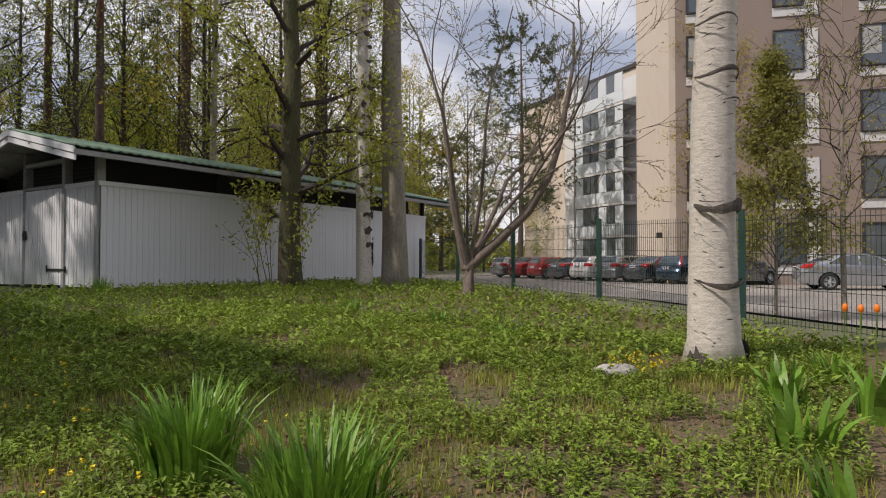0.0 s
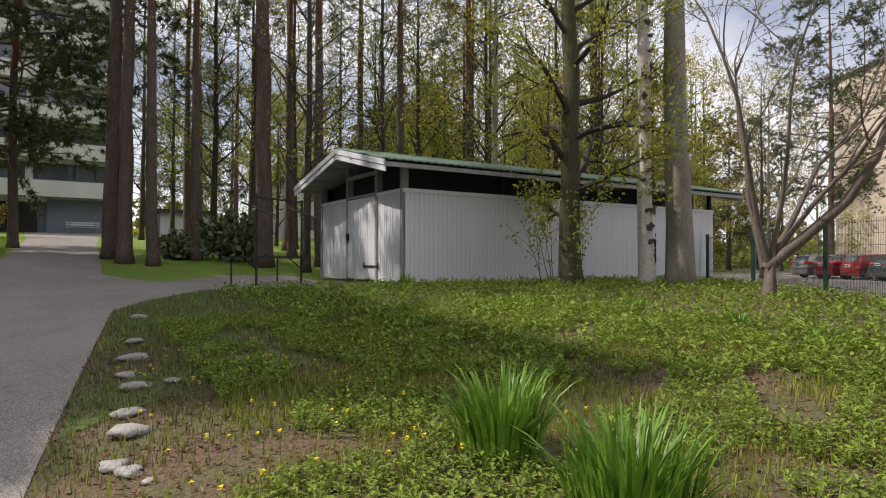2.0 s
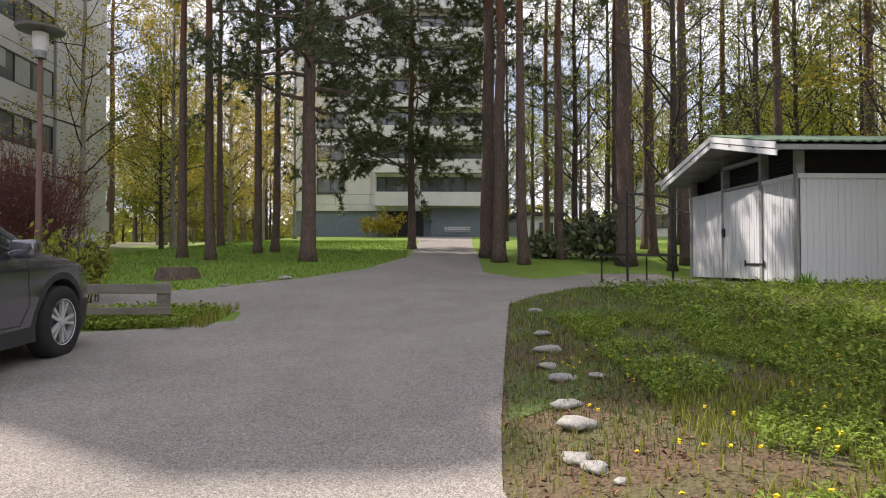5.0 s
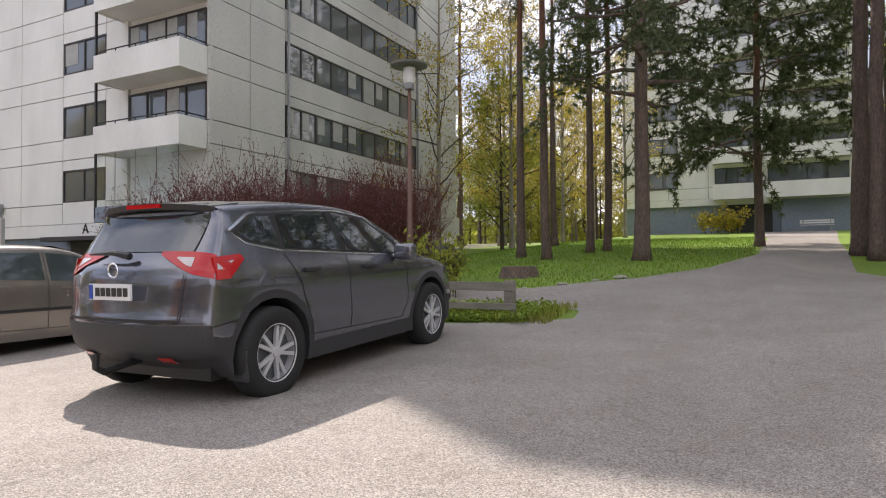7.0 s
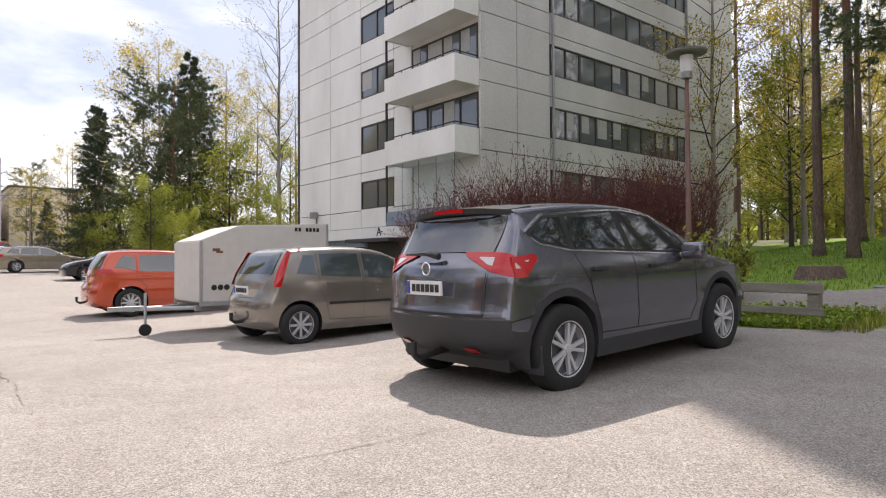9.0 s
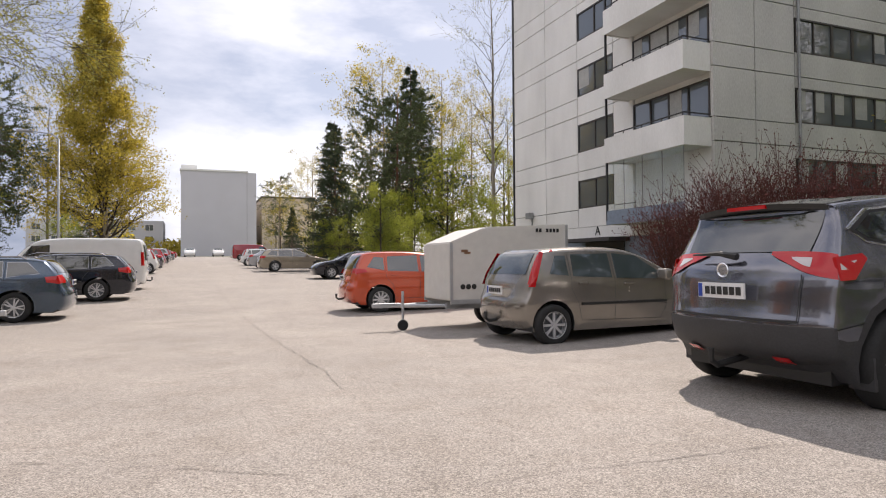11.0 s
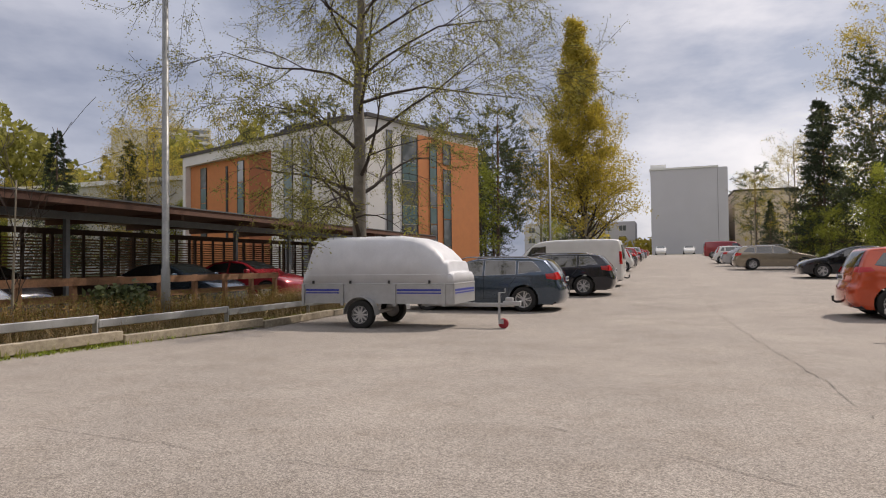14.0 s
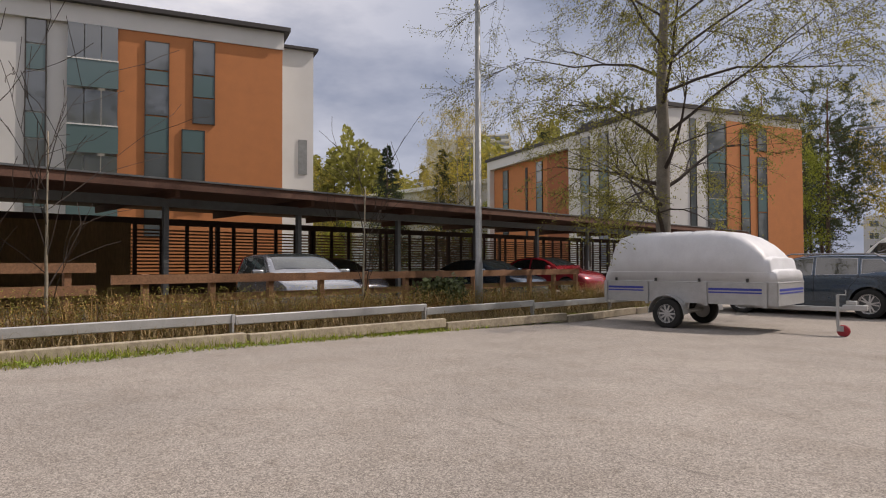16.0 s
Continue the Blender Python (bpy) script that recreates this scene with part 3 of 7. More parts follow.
# ---- shed ----
SX0, SX1, SY0, SY1, SZ = 12.32, 17.1, -17.8, -6.64, 0.62
shed = empty("shed", pose(0, 0, 0), "long white board-clad outbuilding with a green corrugated roof", "shed")
part("foundation", boxes((SX0 + 0.05, SY0, SZ - 0.6, SX1, SY1 - 0.05, SZ - 0.03), (SX0 - 0.05, SY1 - 0.06, SZ - 0.5, SX1 + 0.1, SY1 + 0.55, SZ - 0.09)), M_concrete_grey_dim, shed)
WT = SZ + 2.05
side_board = boxes((0, 0, 0, 0.03, 0.121, WT - SZ - 0.04), bevel=0.003)
first = part("board", side_board, M_shed, shed)
k = SY0
n_board = 0
while k < SY1 - 0.05:
    ob = first if n_board == 0 else new("board", first.data)
    ob.parent = shed
    ob.matrix_basis = pose(SX0 + random.uniform(-0.003, 0.003), k, SZ + 0.02)
    k += 0.125
    n_board += 1
part("backing", boxes((SX0 + 0.012, SY0, SZ + 0.02, SX0 + 0.05, SY1 - 0.02, WT - 0.02)), M_shed, shed)
part("top_rail", boxes((SX0 - 0.03, SY0, WT - 0.03, SX0 + 0.08, SY1 + 0.02, WT + 0.06)), M_shed, shed)
DX0, DX1 = SX0 + 1.35, SX0 + 3.0
for a, b, nm in ((SX0, DX0 - 0.02, "front_boarding"), (DX1 + 0.02, SX1, "front_boarding")):
    k = a
    while k < b - 0.02:
        part("board", boxes((k, SY1 - 0.03, SZ + 0.03, min(k + 0.078, b), SY1 + random.uniform(-0.004, 0.004), WT - 0.02)), M_shed, shed)
        k += 0.1
    part("backing", boxes((a, SY1 - 0.055, SZ + 0.03, b, SY1 - 0.02, WT - 0.02)), M_shed, shed)
for a, b in ((SX0, DX0), (DX1, SX1)):
    part("top_rail", boxes((a, SY1 - 0.06, WT - 0.03, b, SY1 + 0.03, WT + 0.06)), M_shed, shed)
door = new("door")
door.parent = shed
k = DX0 + 0.02
while k < DX1 - 0.03:
    part("board", boxes((k, SY1 - 0.0, SZ + 0.05, min(k + 0.078, DX1 - 0.02), SY1 + 0.02 + random.uniform(-0.003, 0.003), WT + 0.0)), M_shed, door)
    k += 0.1
bm = bmesh.new()
box(bm, DX0 + 0.02, SY1 - 0.04, SZ + 0.05, DX1 - 0.02, SY1 + 0.004, WT)
part("door_leaf", bm, M_shed, door)
part("hinge", boxes((DX0 - 0.2, SY1 + 0.025, SZ + 0.34, DX0 + 0.6, SY1 + 0.04, SZ + 0.39), (DX0 + 0.56, SY1 + 0.025, SZ + 0.32, DX0 + 0.6, SY1 + 0.04, SZ + 0.46), (DX0 - 0.2, SY1 + 0.025, SZ + 0.3, DX0 - 0.16, SY1 + 0.04, SZ + 0.44)), M_black, door, "black strap hinge")
part("lock", boxes((DX1 - 0.16, SY1 + 0.02, SZ + 1.0, DX1 - 0.08, SY1 + 0.07, SZ + 1.2), (DX1 - 0.22, SY1 + 0.05, SZ + 1.1, DX1 - 0.06, SY1 + 0.075, SZ + 1.13)), M_black, door)
ZE = SZ + 2.62                               # eaves
XR = 14.35
ZR = ZE + 0.47
for x in (SX0 + 0.05, DX0 - 0.06, DX1 - 0.04, SX1 - 0.08):
    zt = ZE + (ZR - ZE) * (1 - abs(x - XR) / (SX1 - XR)) - 0.05
    part("post", boxes((x - 0.05, SY1 - 0.13, SZ, x + 0.05, SY1 + 0.035, zt)), M_shed_trim, shed)
# eave posts share the interior near-black, shade put into their colour
k = SY0 + 0.05
while k < SY1 - 0.4:
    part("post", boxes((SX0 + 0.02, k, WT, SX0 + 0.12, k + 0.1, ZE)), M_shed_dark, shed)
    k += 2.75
part("transom", boxes((DX0 - 0.02, SY1 - 0.1, WT + 0.52, DX1 + 0.02, SY1 + 0.035, WT + 0.60), (DX0, SY1 - 0.1, WT + 0.02, DX1, SY1 + 0.03, WT + 0.08)), M_shed_trim, shed)
# near-black sheets behind the openings stand in for the shade inside
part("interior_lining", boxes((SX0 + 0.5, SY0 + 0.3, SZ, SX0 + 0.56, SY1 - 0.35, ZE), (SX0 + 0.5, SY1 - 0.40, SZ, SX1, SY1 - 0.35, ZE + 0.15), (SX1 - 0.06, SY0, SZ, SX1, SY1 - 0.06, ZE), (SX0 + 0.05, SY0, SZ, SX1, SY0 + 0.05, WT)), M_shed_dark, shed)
part("wire_mesh", merge(*[tube([(SX0 + 0.1, SY1 - 0.02, z), (SX1 - 0.1, SY1 - 0.02, z)], [0.004] * 2, 3) for z in np.arange(WT + 0.1, ZE - 0.02, 0.08)]), M_black, shed)
# roof: corrugated sheets on two slopes
OV, OE = 0.75, 0.55
for sgn in (-1, 1):
    xe = SX0 - OE if sgn < 0 else SX1 + 0.15
    zlo = ZE - 0.12 if sgn < 0 else ZE - 0.18
    vs, fs = [], []
    ny = int((SY1 - SY0 + 2 * OV) / 0.05)
    for i in range(ny + 1):
        y = SY0 - OV + i * (SY1 - SY0 + 2 * OV) / ny
        w = 0.018 * math.cos(i * math.pi / 2)
        for q in range(7):
            f = q / 6
            vs.append((XR + (xe - XR) * f, y, ZR + 0.12 + (zlo - ZR) * f + w))
    for i in range(ny):
        for q in range(6):
            fs.append((i * 7 + q, i * 7 + q + 1, (i + 1) * 7 + q + 1, (i + 1) * 7 + q))
    rf = part("roof_sheet", (vs, fs), M_greenroof, shed, "green corrugated roof sheet", smooth=True)
    so = rf.modifiers.new("solid", "SOLIDIFY")
    so.thickness = 0.02
    # boarding under the sheets
    d = Vector((xe - XR, 0, zlo - ZR))
    bm = bmesh.new()
    q = [bm.verts.new((XR + d.x * f, y, ZR + 0.02 + d.z * f + dz)) for f in (0, 0.97) for y in (SY0 - OV + 0.03, SY1 + OV - 0.03) for dz in (0, 0.05)]
    bmesh.ops.convex_hull(bm, input=bm.verts[:])
    part("soffit", bm, M_shed_trim, shed)
    for y in (SY1 + OV, SY0 - OV):
        for j, (o, tk) in enumerate(((0.0, 0.12), (-0.14, 0.11))):
            bm = bmesh.new()
            yy = y - 0.02 * j
            for f in (-0.003, 1.0):
                for dz in (o, o - tk):
                    for dy in (-0.015, 0.015):
                        bm.verts.new((XR + d.x * f, yy + dy, ZR + 0.11 + d.z * f + dz))
            bmesh.ops.convex_hull(bm, input=bm.verts[:])
            part("bargeboard", bm, M_shed, shed, "white barge board")
    part("fascia", boxes((xe - 0.02, SY0 - OV, zlo - 0.03, xe + 0.02, SY1 + OV, zlo + 0.06)), M_shed_trim, shed)
for k in range(5):
    y = SY1 - 0.3 + k * 0.22
    part("purlin", boxes((SX0 - 0.4, SY1, 0, SX0 - 0.3, SY1 + OV, 0.1)), M_shed_trim, shed).matrix_basis = pose(0.55 + k * 0.95 if k < 3 else 0.55 + k * 0.95, 0, ZE - 0.12 + (0.5 * (1 - abs((SX0 + 0.2 + k * 0.95) - XR) / 2.4)))


# ---- vehicles ----
from mathutils.geometry import delaunay_2d_cdt


def chaikin(p, n=1):
    for _ in range(n):
        q = [p[0]]
        for a, b in zip(p, p[1:]):
            q.append((a[0] * 0.75 + b[0] * 0.25, a[1] * 0.75 + b[1] * 0.25))
            q.append((a[0] * 0.25 + b[0] * 0.75, a[1] * 0.25 + b[1] * 0.75))
        q.append(p[-1])
        p = q
    return p


def inside(p, poly):
    x, y = p
    c = False
    for (x0, y0), (x1, y1) in zip(poly, poly[1:] + poly[:1]):
        if (y0 > y) != (y1 > y) and x < (x1 - x0) * (y - y0) / (y1 - y0) + x0:
            c = not c
    return c


def wheel(parent, m, r, w, rim_mat, spokes=5, double=True, rim=0.68, name="wheel"):
    e = new(name)
    e.parent = parent
    e.matrix_basis = m
    ri = r * rim
    part("tyre", lathe([(ri * 0.9, -w * 0.42), (ri, -w / 2), (r * 0.90, -w / 2), (r * 0.975, -w * 0.42), (r, -w * 0.25), (r, w * 0.25), (r * 0.975, w * 0.42), (r * 0.90, w / 2), (ri, w / 2), (ri * 0.9, w * 0.42)], 36, caps=False), M_tyre, e, smooth=True)
    rim_ob = part("rim", lathe([(ri * 0.2, -w * 0.1), (ri * 0.93, -w * 0.1), (ri * 0.93, -w * 0.46), (ri * 1.0, -w * 0.49), (ri * 1.0, -w * 0.3), (ri * 1.0, w * 0.3)], 36), [M_rim if rim_mat is None else rim_mat], e)
    part("brake_disc", lathe([(0.01, -w * 0.16), (ri * 0.86, -w * 0.16), (ri * 0.86, -w * 0.05)], 24), M_steelgrey, rim_ob)
    bm = bmesh.new()
    for k in range(spokes):
        for dv in ((-0.2, 0.2) if double else (0.0,)):
            a = 2 * math.pi * k / spokes + dv * (1 if spokes < 7 else 0.6)
            wd = ri * (0.062 if double else 0.085)
            mm = Matrix.Rotation(-a, 4, "Y")
            st = 0.0017 * (k % 5) + (0.0008 if dv > 0 else 0)
            box(bm, ri * 0.1, -w * 0.42 + st, -wd, ri * 0.95, -w * 0.28 + st, wd, m=mm)
    part("spoke_star", bm, rim_mat or M_rim, rim_ob)
    part("hub", lathe([(0.005, -w * 0.47), (ri * 0.17, -w * 0.46), (ri * 0.2, -w * 0.3)], 16), rim_mat or M_rim, rim_ob)
    return e


def car(name, m, L, W, top, axles, r_wheel, body, label, belt=0.95, sides=(), rear=None, front=None, tail=None, tail_end=None, clear=0.2, glass=None, arch=0.06, clad=0.0, rim_mat=None, spokes=5, double=True,
        tumble=0.42, plate=None, fuel=False, hitch=False, handles=(), mirror=None, roof_rail=False, group="parked cars", bar=True, light=False, extra_rear=(), chrome_line=None, category="car", wiper=None, seams=(), bow=0.13, dlo=None, glass_flare=0.0, lamp_wedge=0.0, spoiler=None):
    e = empty(name, m, label, category, group)
    H = W / 2
    ra = r_wheel + arch
    xr, xf = axles
    R = 0.075
    tp0 = chaikin(top, 2)
    tp = []
    for i, (x, z) in enumerate(tp0):          # flanks sit inside the rounded shell
        a, b = tp0[max(i - 1, 0)], tp0[min(i + 1, len(tp0) - 1)]
        l = math.hypot(b[0] - a[0], b[1] - a[1]) or 1
        tp.append((x + (b[1] - a[1]) / l * R, z - (b[0] - a[0]) / l * R))
    zc = clear
    bottom = []
    for xa in (xf, xr):
        a0 = math.asin(max(-1, min(1, (zc - r_wheel) / ra)))
        for k in range(13):
            a = a0 + (math.pi - 2 * a0) * k / 12
            bottom.append((xa + ra * math.cos(a), r_wheel + ra * math.sin(a)))
    outline = tp + [(tp[-1][0] - 0.12, zc)] + bottom + [(tp[0][0] + 0.12, zc)]
    n = len(outline)
    ntop = len(tp)

    def half(x, z):
        h = H - max(0, z - belt) * tumble
        h -= 0.035 * max(0, 1 - (z - zc) / 0.35) if z < zc + 0.35 else 0
        u = abs(x - L / 2) / (L / 2)
        return h * (1 - 0.13 * u ** 5) - 0.012 * abs(math.sin((z - 0.62) * 9)) * (1 if z < belt else 0)

    nrm = []
    for i in range(n):
        a, b = outline[i - 1], outline[(i + 1) % n]
        dx, dz = b[0] - a[0], b[1] - a[1]
        l = math.hypot(dx, dz) or 1
        nrm.append((-dz / l, dx / l))

    def off(f):
        return R * math.sqrt(max(0, 1 - abs(f) ** 5))

    F = [-1, -0.985, -0.95, -0.86, -0.6, -0.25, 0.25, 0.6, 0.86, 0.95, 0.985, 1]
    vs, fs, mi = [], [], []
    for f in F:
        for i, (x, z) in enumerate(outline):
            o = off(f) if i < ntop else 0
            vs.append((x + nrm[i][0] * o, f * half(x, z), z + nrm[i][1] * o))
    for j in range(len(F) - 1):
        for i in range(n):
            i2 = (i + 1) % n
            fs.append((j * n + i, j * n + i2, (j + 1) * n + i2, (j + 1) * n + i))
            zz = (outline[i][1] + outline[i2][1]) / 2
            mi.append(1 if i >= ntop or (clad and zz < clad + 0.1) else 0)
    # flanks
    pts = [Vector(p) for p in outline]
    edges = [(i, (i + 1) % n) for i in range(n)]
    for xa in (xr, xf):
        for k in range(25):
            a = math.pi * (k / 24) * 1.1 - 0.15
            p = (xa + (ra + 0.065) * math.cos(a), r_wheel + (ra + 0.065) * math.sin(a))
            if inside(p, outline):
                pts.append(Vector(p))
    for x in np.arange(0.1, L, 0.11):
        for z in [clad, clad - 0.17] * (clad > 0) + list(np.arange(zc + 0.12, max(p[1] for p in outline), 0.11)):
            if inside((x, z), outline):
                pts.append(Vector((x, z)))
    v2, _, f2, *_ = delaunay_2d_cdt(pts, edges, [], 1, 1e-5)
    for sgn in (1, -1):
        o = len(vs)
        vs.extend((p.x, sgn * half(p.x, p.y), p.y) for p in v2)
        for f in f2:
            cx, cz = sum(v2[i].x for i in f) / len(f), sum(v2[i].y for i in f) / len(f)
            fs.append(tuple(i + o for i in (f if sgn < 0 else reversed(f))))
            near = min(math.hypot(cx - xa, cz - r_wheel) for xa in (xr, xf))
            mi.append(1 if clad and (cz < (clad if cx < 0.5 or cx > L - 0.45 else clad - 0.17) or near < ra + 0.062) else 0)
    bo = part("body", (vs, fs), [body, M_blackplastic], e, smooth=True)
    bo.data.polygons.foreach_set("material_index", mi)
    bm = bmesh.new()
    bm.from_mesh(bo.data)
    bmesh.ops.remove_doubles(bm, verts=bm.verts, dist=0.0005)
    bmesh.ops.recalc_face_normals(bm, faces=bm.faces)
    for ed in bm.edges:
        ed.smooth = ed.calc_face_angle(0) < 0.75
    bm.to_mesh(bo.data)
    bm.free()

    def flank(nm, poly, mat, sgn, lift=0.006, parent=None):
        pp = [Vector(p) for p in poly]
        for x in np.arange(min(p.x for p in pp), max(p.x for p in pp), 0.1):
            for z in np.arange(min(p.y for p in pp), max(p.y for p in pp), 0.1):
                if inside((x, z), poly):
                    pp.append(Vector((x, z)))
        k = len(poly)
        a, _, b, *_ = delaunay_2d_cdt(pp, [(i, (i + 1) % k) for i in range(k)], [], 1, 1e-5)
        nv = len(a)
        v = [(p.x, sgn * (half(p.x, p.y) + lift), p.y) for p in a] + [(p.x, sgn * (half(p.x, p.y) - 0.01), p.y) for p in a]
        ff = [tuple(f if sgn < 0 else reversed(f)) for f in b]
        ff += [(i, (i + 1) % k, (i + 1) % k + nv, i + nv) for i in range(k)]
        return part(nm, (v, ff), mat, parent or e)

    def endp(nm, z0, z1, f0, f1, mat, rearward=True, lift=0.006, flare=0.0, wedge=0.0):
        """A panel on the rear or front face between two heights; flare widens it towards the top, wedge lifts its inner lower corner."""
        idx = sorted((i for i in range(ntop) if (tp[i][0] < L * 0.45) == rearward and 0.3 < tp[i][1]), key=lambda i: tp[i][1])
        zs = [tp[i][1] for i in idx]
        v, ff = [], []
        rows, cols = 9, 13
        xs, nxs, nzs = [[q[k] for q in (((tp[i][0], *nrm[i]) for i in idx))] for k in range(3)]
        for a in range(rows):
            u = a / (rows - 1)
            for b in range(cols):
                g = b / (cols - 1)
                centred = f0 < 0 < f1
                f = f0 + (f1 - f0) * g
                f += flare * u * (2 * g - 1 if centred else 0)
                inner = 0 if centred else (1 - g if f0 > 0 else g) ** 1.6
                zl = z0 + (z1 - z0) * wedge * inner
                z = zl + (z1 - zl) * u
                x, nx, nz = (float(np.interp(z, zs, q)) for q in (xs, nxs, nzs))
                o = off(f) + lift
                v.append((x + nx * o, f * half(x, z), z + nz * o))
        for a in range(rows - 1):
            for b in range(cols - 1):
                ff.append((a * cols + b, a * cols + b + 1, (a + 1) * cols + b + 1, (a + 1) * cols + b))
        return part(nm, (v, ff), mat, e, smooth=True)

    gm = glass or M_carglass
    for line in seams:
        for sgn in (1, -1):
            v, ff = [], []
            for (xa, za), (xb, zb) in zip(line, line[1:]):
                d = math.hypot(xb - xa, zb - za)
                nx, nz = -(zb - za) / d * 0.004, (xb - xa) / d * 0.004
                steps = max(1, int(d / 0.06))
                k = len(v)
                for i in range(steps + 1):
                    x, z = xa + (xb - xa) * i / steps, za + (zb - za) * i / steps
                    y = sgn * (half(x, z) + 0.003)
                    v += [(x - nx, y, z - nz), (x + nx, y, z + nz)]
                ff += [(k + 2 * i, k + 2 * i + 1, k + 2 * i + 3, k + 2 * i + 2) for i in range(steps)]
            part("panel_gap", (v, ff), M_black, e)
    if dlo:
        cx, cz = sum(p[0] for p in dlo) / len(dlo), sum(p[1] for p in dlo) / len(dlo)
        for sgn in (1, -1):
            flank("window_trim", [(p[0] + 0.016 * (1 if p[0] > cx else -1), p[1] + 0.014 * (1 if p[1] > cz else -1)) for p in dlo], chrome_line, sgn, 0.010)
            flank("pillar_trim", dlo, M_black, sgn, 0.013)
    for poly in sides:
        for sgn in (1, -1):
            if chrome_line and not dlo:
                cx, cz = sum(p[0] for p in poly) / len(poly), sum(p[1] for p in poly) / len(poly)
                flank("window_trim", [(cx + (p[0] - cx) * 1.0 + (0.012 if p[0] > cx else -0.012), p[1] + (0.012 if p[1] > cz else -0.012)) for p in poly], chrome_line, sgn, 0.004)
            flank("side_window", poly, gm, sgn, 0.017 if dlo else 0.007)
    if rear:
        endp("rear_window", *rear, gm, flare=glass_flare)
    if front:
        endp("windscreen", *front, gm, rearward=False)
    if tail:
        for sgn in (1, -1):
            for poly, mat in tail:
                flank("tail_light", poly, mat, sgn, 0.012)
    if tail_end:
        for z0, z1, f0, f1, mat in tail_end:
            endp("tail_light", z0, z1, f0, f1, mat, lift=0.014 if mat is M_whitelight else 0.010, wedge=lamp_wedge)
            endp("tail_light", z0, z1, -f1, -f0, mat, lift=0.014 if mat is M_whitelight else 0.010, wedge=lamp_wedge)
    for z0, z1, f0, f1, mat, nm in extra_rear:
        endp(nm, z0, z1, f0, f1, mat, lift=0.014)
    for x, z, w in handles:
        for sgn in (1, -1):
            y = half(x, z) + 0.018
            part("door_handle", boxes((x, sgn * y - 0.018, z, x + w, sgn * y + 0.018, z + 0.035), bevel=0.01), body if not clad else M_blackplastic, e)
    if mirror:
        for sgn in (1, -1):
            y = half(mirror[0], mirror[1])
            a, b = sorted((sgn * (y + 0.02), sgn * (y + 0.25)))
            part("wing_mirror", boxes((mirror[0] - 0.05, a, mirror[1] - 0.02, mirror[0] + 0.09, b, mirror[1] + 0.15), bevel=0.035), body, e, smooth=True)
    if plate:
        x, z = plate
        pl = part("number_plate", boxes((x - 0.02, -0.23, z, x, 0.23, z + 0.12)), M_plate, e, "white number plate with dark bars")
        part("plate_band", boxes((x - 0.024, 0.185, z + 0.006, x - 0.019, 0.224, z + 0.114)), M_plateblue, pl)
        if bar:
            for k in range(6):
                yy = 0.15 - k * 0.062
                part("plate_bar", boxes((x - 0.024, yy - 0.045, z + 0.028, x - 0.019, yy, z + 0.092)), M_black, pl)
    if hitch:
        part("tow_bar", tube([(0.25, 0.0, 0.36), (-0.08, 0.0, 0.32), (-0.14, 0, 0.36), (-0.14, 0, 0.46)], [0.03, 0.028, 0.025, 0.03], 8), M_black, e)
    if roof_rail:
        for sgn in (1, -1):
            zt = max(p[1] for p in tp)
            y = half(L * 0.45, zt) * 0.93 * sgn
            part("roof_rail", tube([(L * 0.17, y, zt - 0.0), (L * 0.2, y, zt + 0.075), (L * 0.56, y, zt + 0.085), (L * 0.6, y, zt + 0.02)], [0.018] * 4, 6), chrome_line or M_blackplastic, e)
    if wiper:
        x, z = wiper
        part("rear_wiper", tube([(x, -0.05, z), (x - 0.02, 0.12, z + 0.03), (x - 0.015, 0.42, z + 0.02)], [0.03, 0.022, 0.008], 6), M_black, e)
    for xa in axles:
        for sgn in (1, -1):
            wheel(e, pose(xa, sgn * (H - 0.105), r_wheel, 0, 0, 0 if sgn < 0 else 180), r_wheel, 0.21, rim_mat, spokes, double, 0.65 if r_wheel > 0.35 else 0.68)
    if fuel:
        flank("fuel_flap", [(0.62, 0.92), (0.80, 0.92), (0.81, 1.10), (0.63, 1.10)], body, -1, 0.004)
    if spoiler:
        (xa, za), (xb, zb), (xc, zc2), (xd, zd) = spoiler      # roof edge, tip, lower lip, root under the tip
        v, ff = [], []
        for f in np.linspace(-1, 1, 13):
            sweep = 0.10 * abs(f) ** 4
            for x, z in ((xa, za), (xb + sweep, zb), (xc + sweep, zc2), (xd, zd)):
                v.append((x, f * half(x, z) * 0.965, z - 0.035 * f * f))
        for a in range(12):
            for b in range(4):
                ff.append((a * 4 + b, a * 4 + (b + 1) % 4, a * 4 + 4 + (b + 1) % 4, a * 4 + 4 + b))
        ff += [(0, 1, 2, 3), (51, 50, 49, 48)]
        sp = part("spoiler", (v, ff), [body, M_black], e, "roof spoiler with a black underside")
        sp.data.polygons.foreach_set("material_index", [1 if k < 48 and k % 4 in (1, 2) else 0 for k in range(len(ff))])
        part("brake_light", boxes((xb - 0.006, -0.19, zc2 + 0.008, xb + 0.03, 0.19, zb - 0.006)), M_redlight, sp, "high red brake light")
    for ch in list(e.children):                # round the corners of nose and tail in plan
        for ob in [ch] + list(ch.children):
            if ob.type == "MESH" and not ch.name.startswith("wheel"):
                for w in ob.data.vertices:
                    b = bow * min(1.1, abs(w.co.y) / H) ** 3
                    if w.co.x < 0.6:
                        w.co.x += b * (1 - max(w.co.x, 0) / 0.6) ** 2
                    elif w.co.x > L - 0.7:
                        w.co.x -= b * 1.2 * (1 - max(L - w.co.x, 0) / 0.7) ** 2
    part("underside", boxes((0.3, -H * 0.75, clear - 0.02, L - 0.3, H * 0.75, clear + 0.25)), M_black, e)
    return e


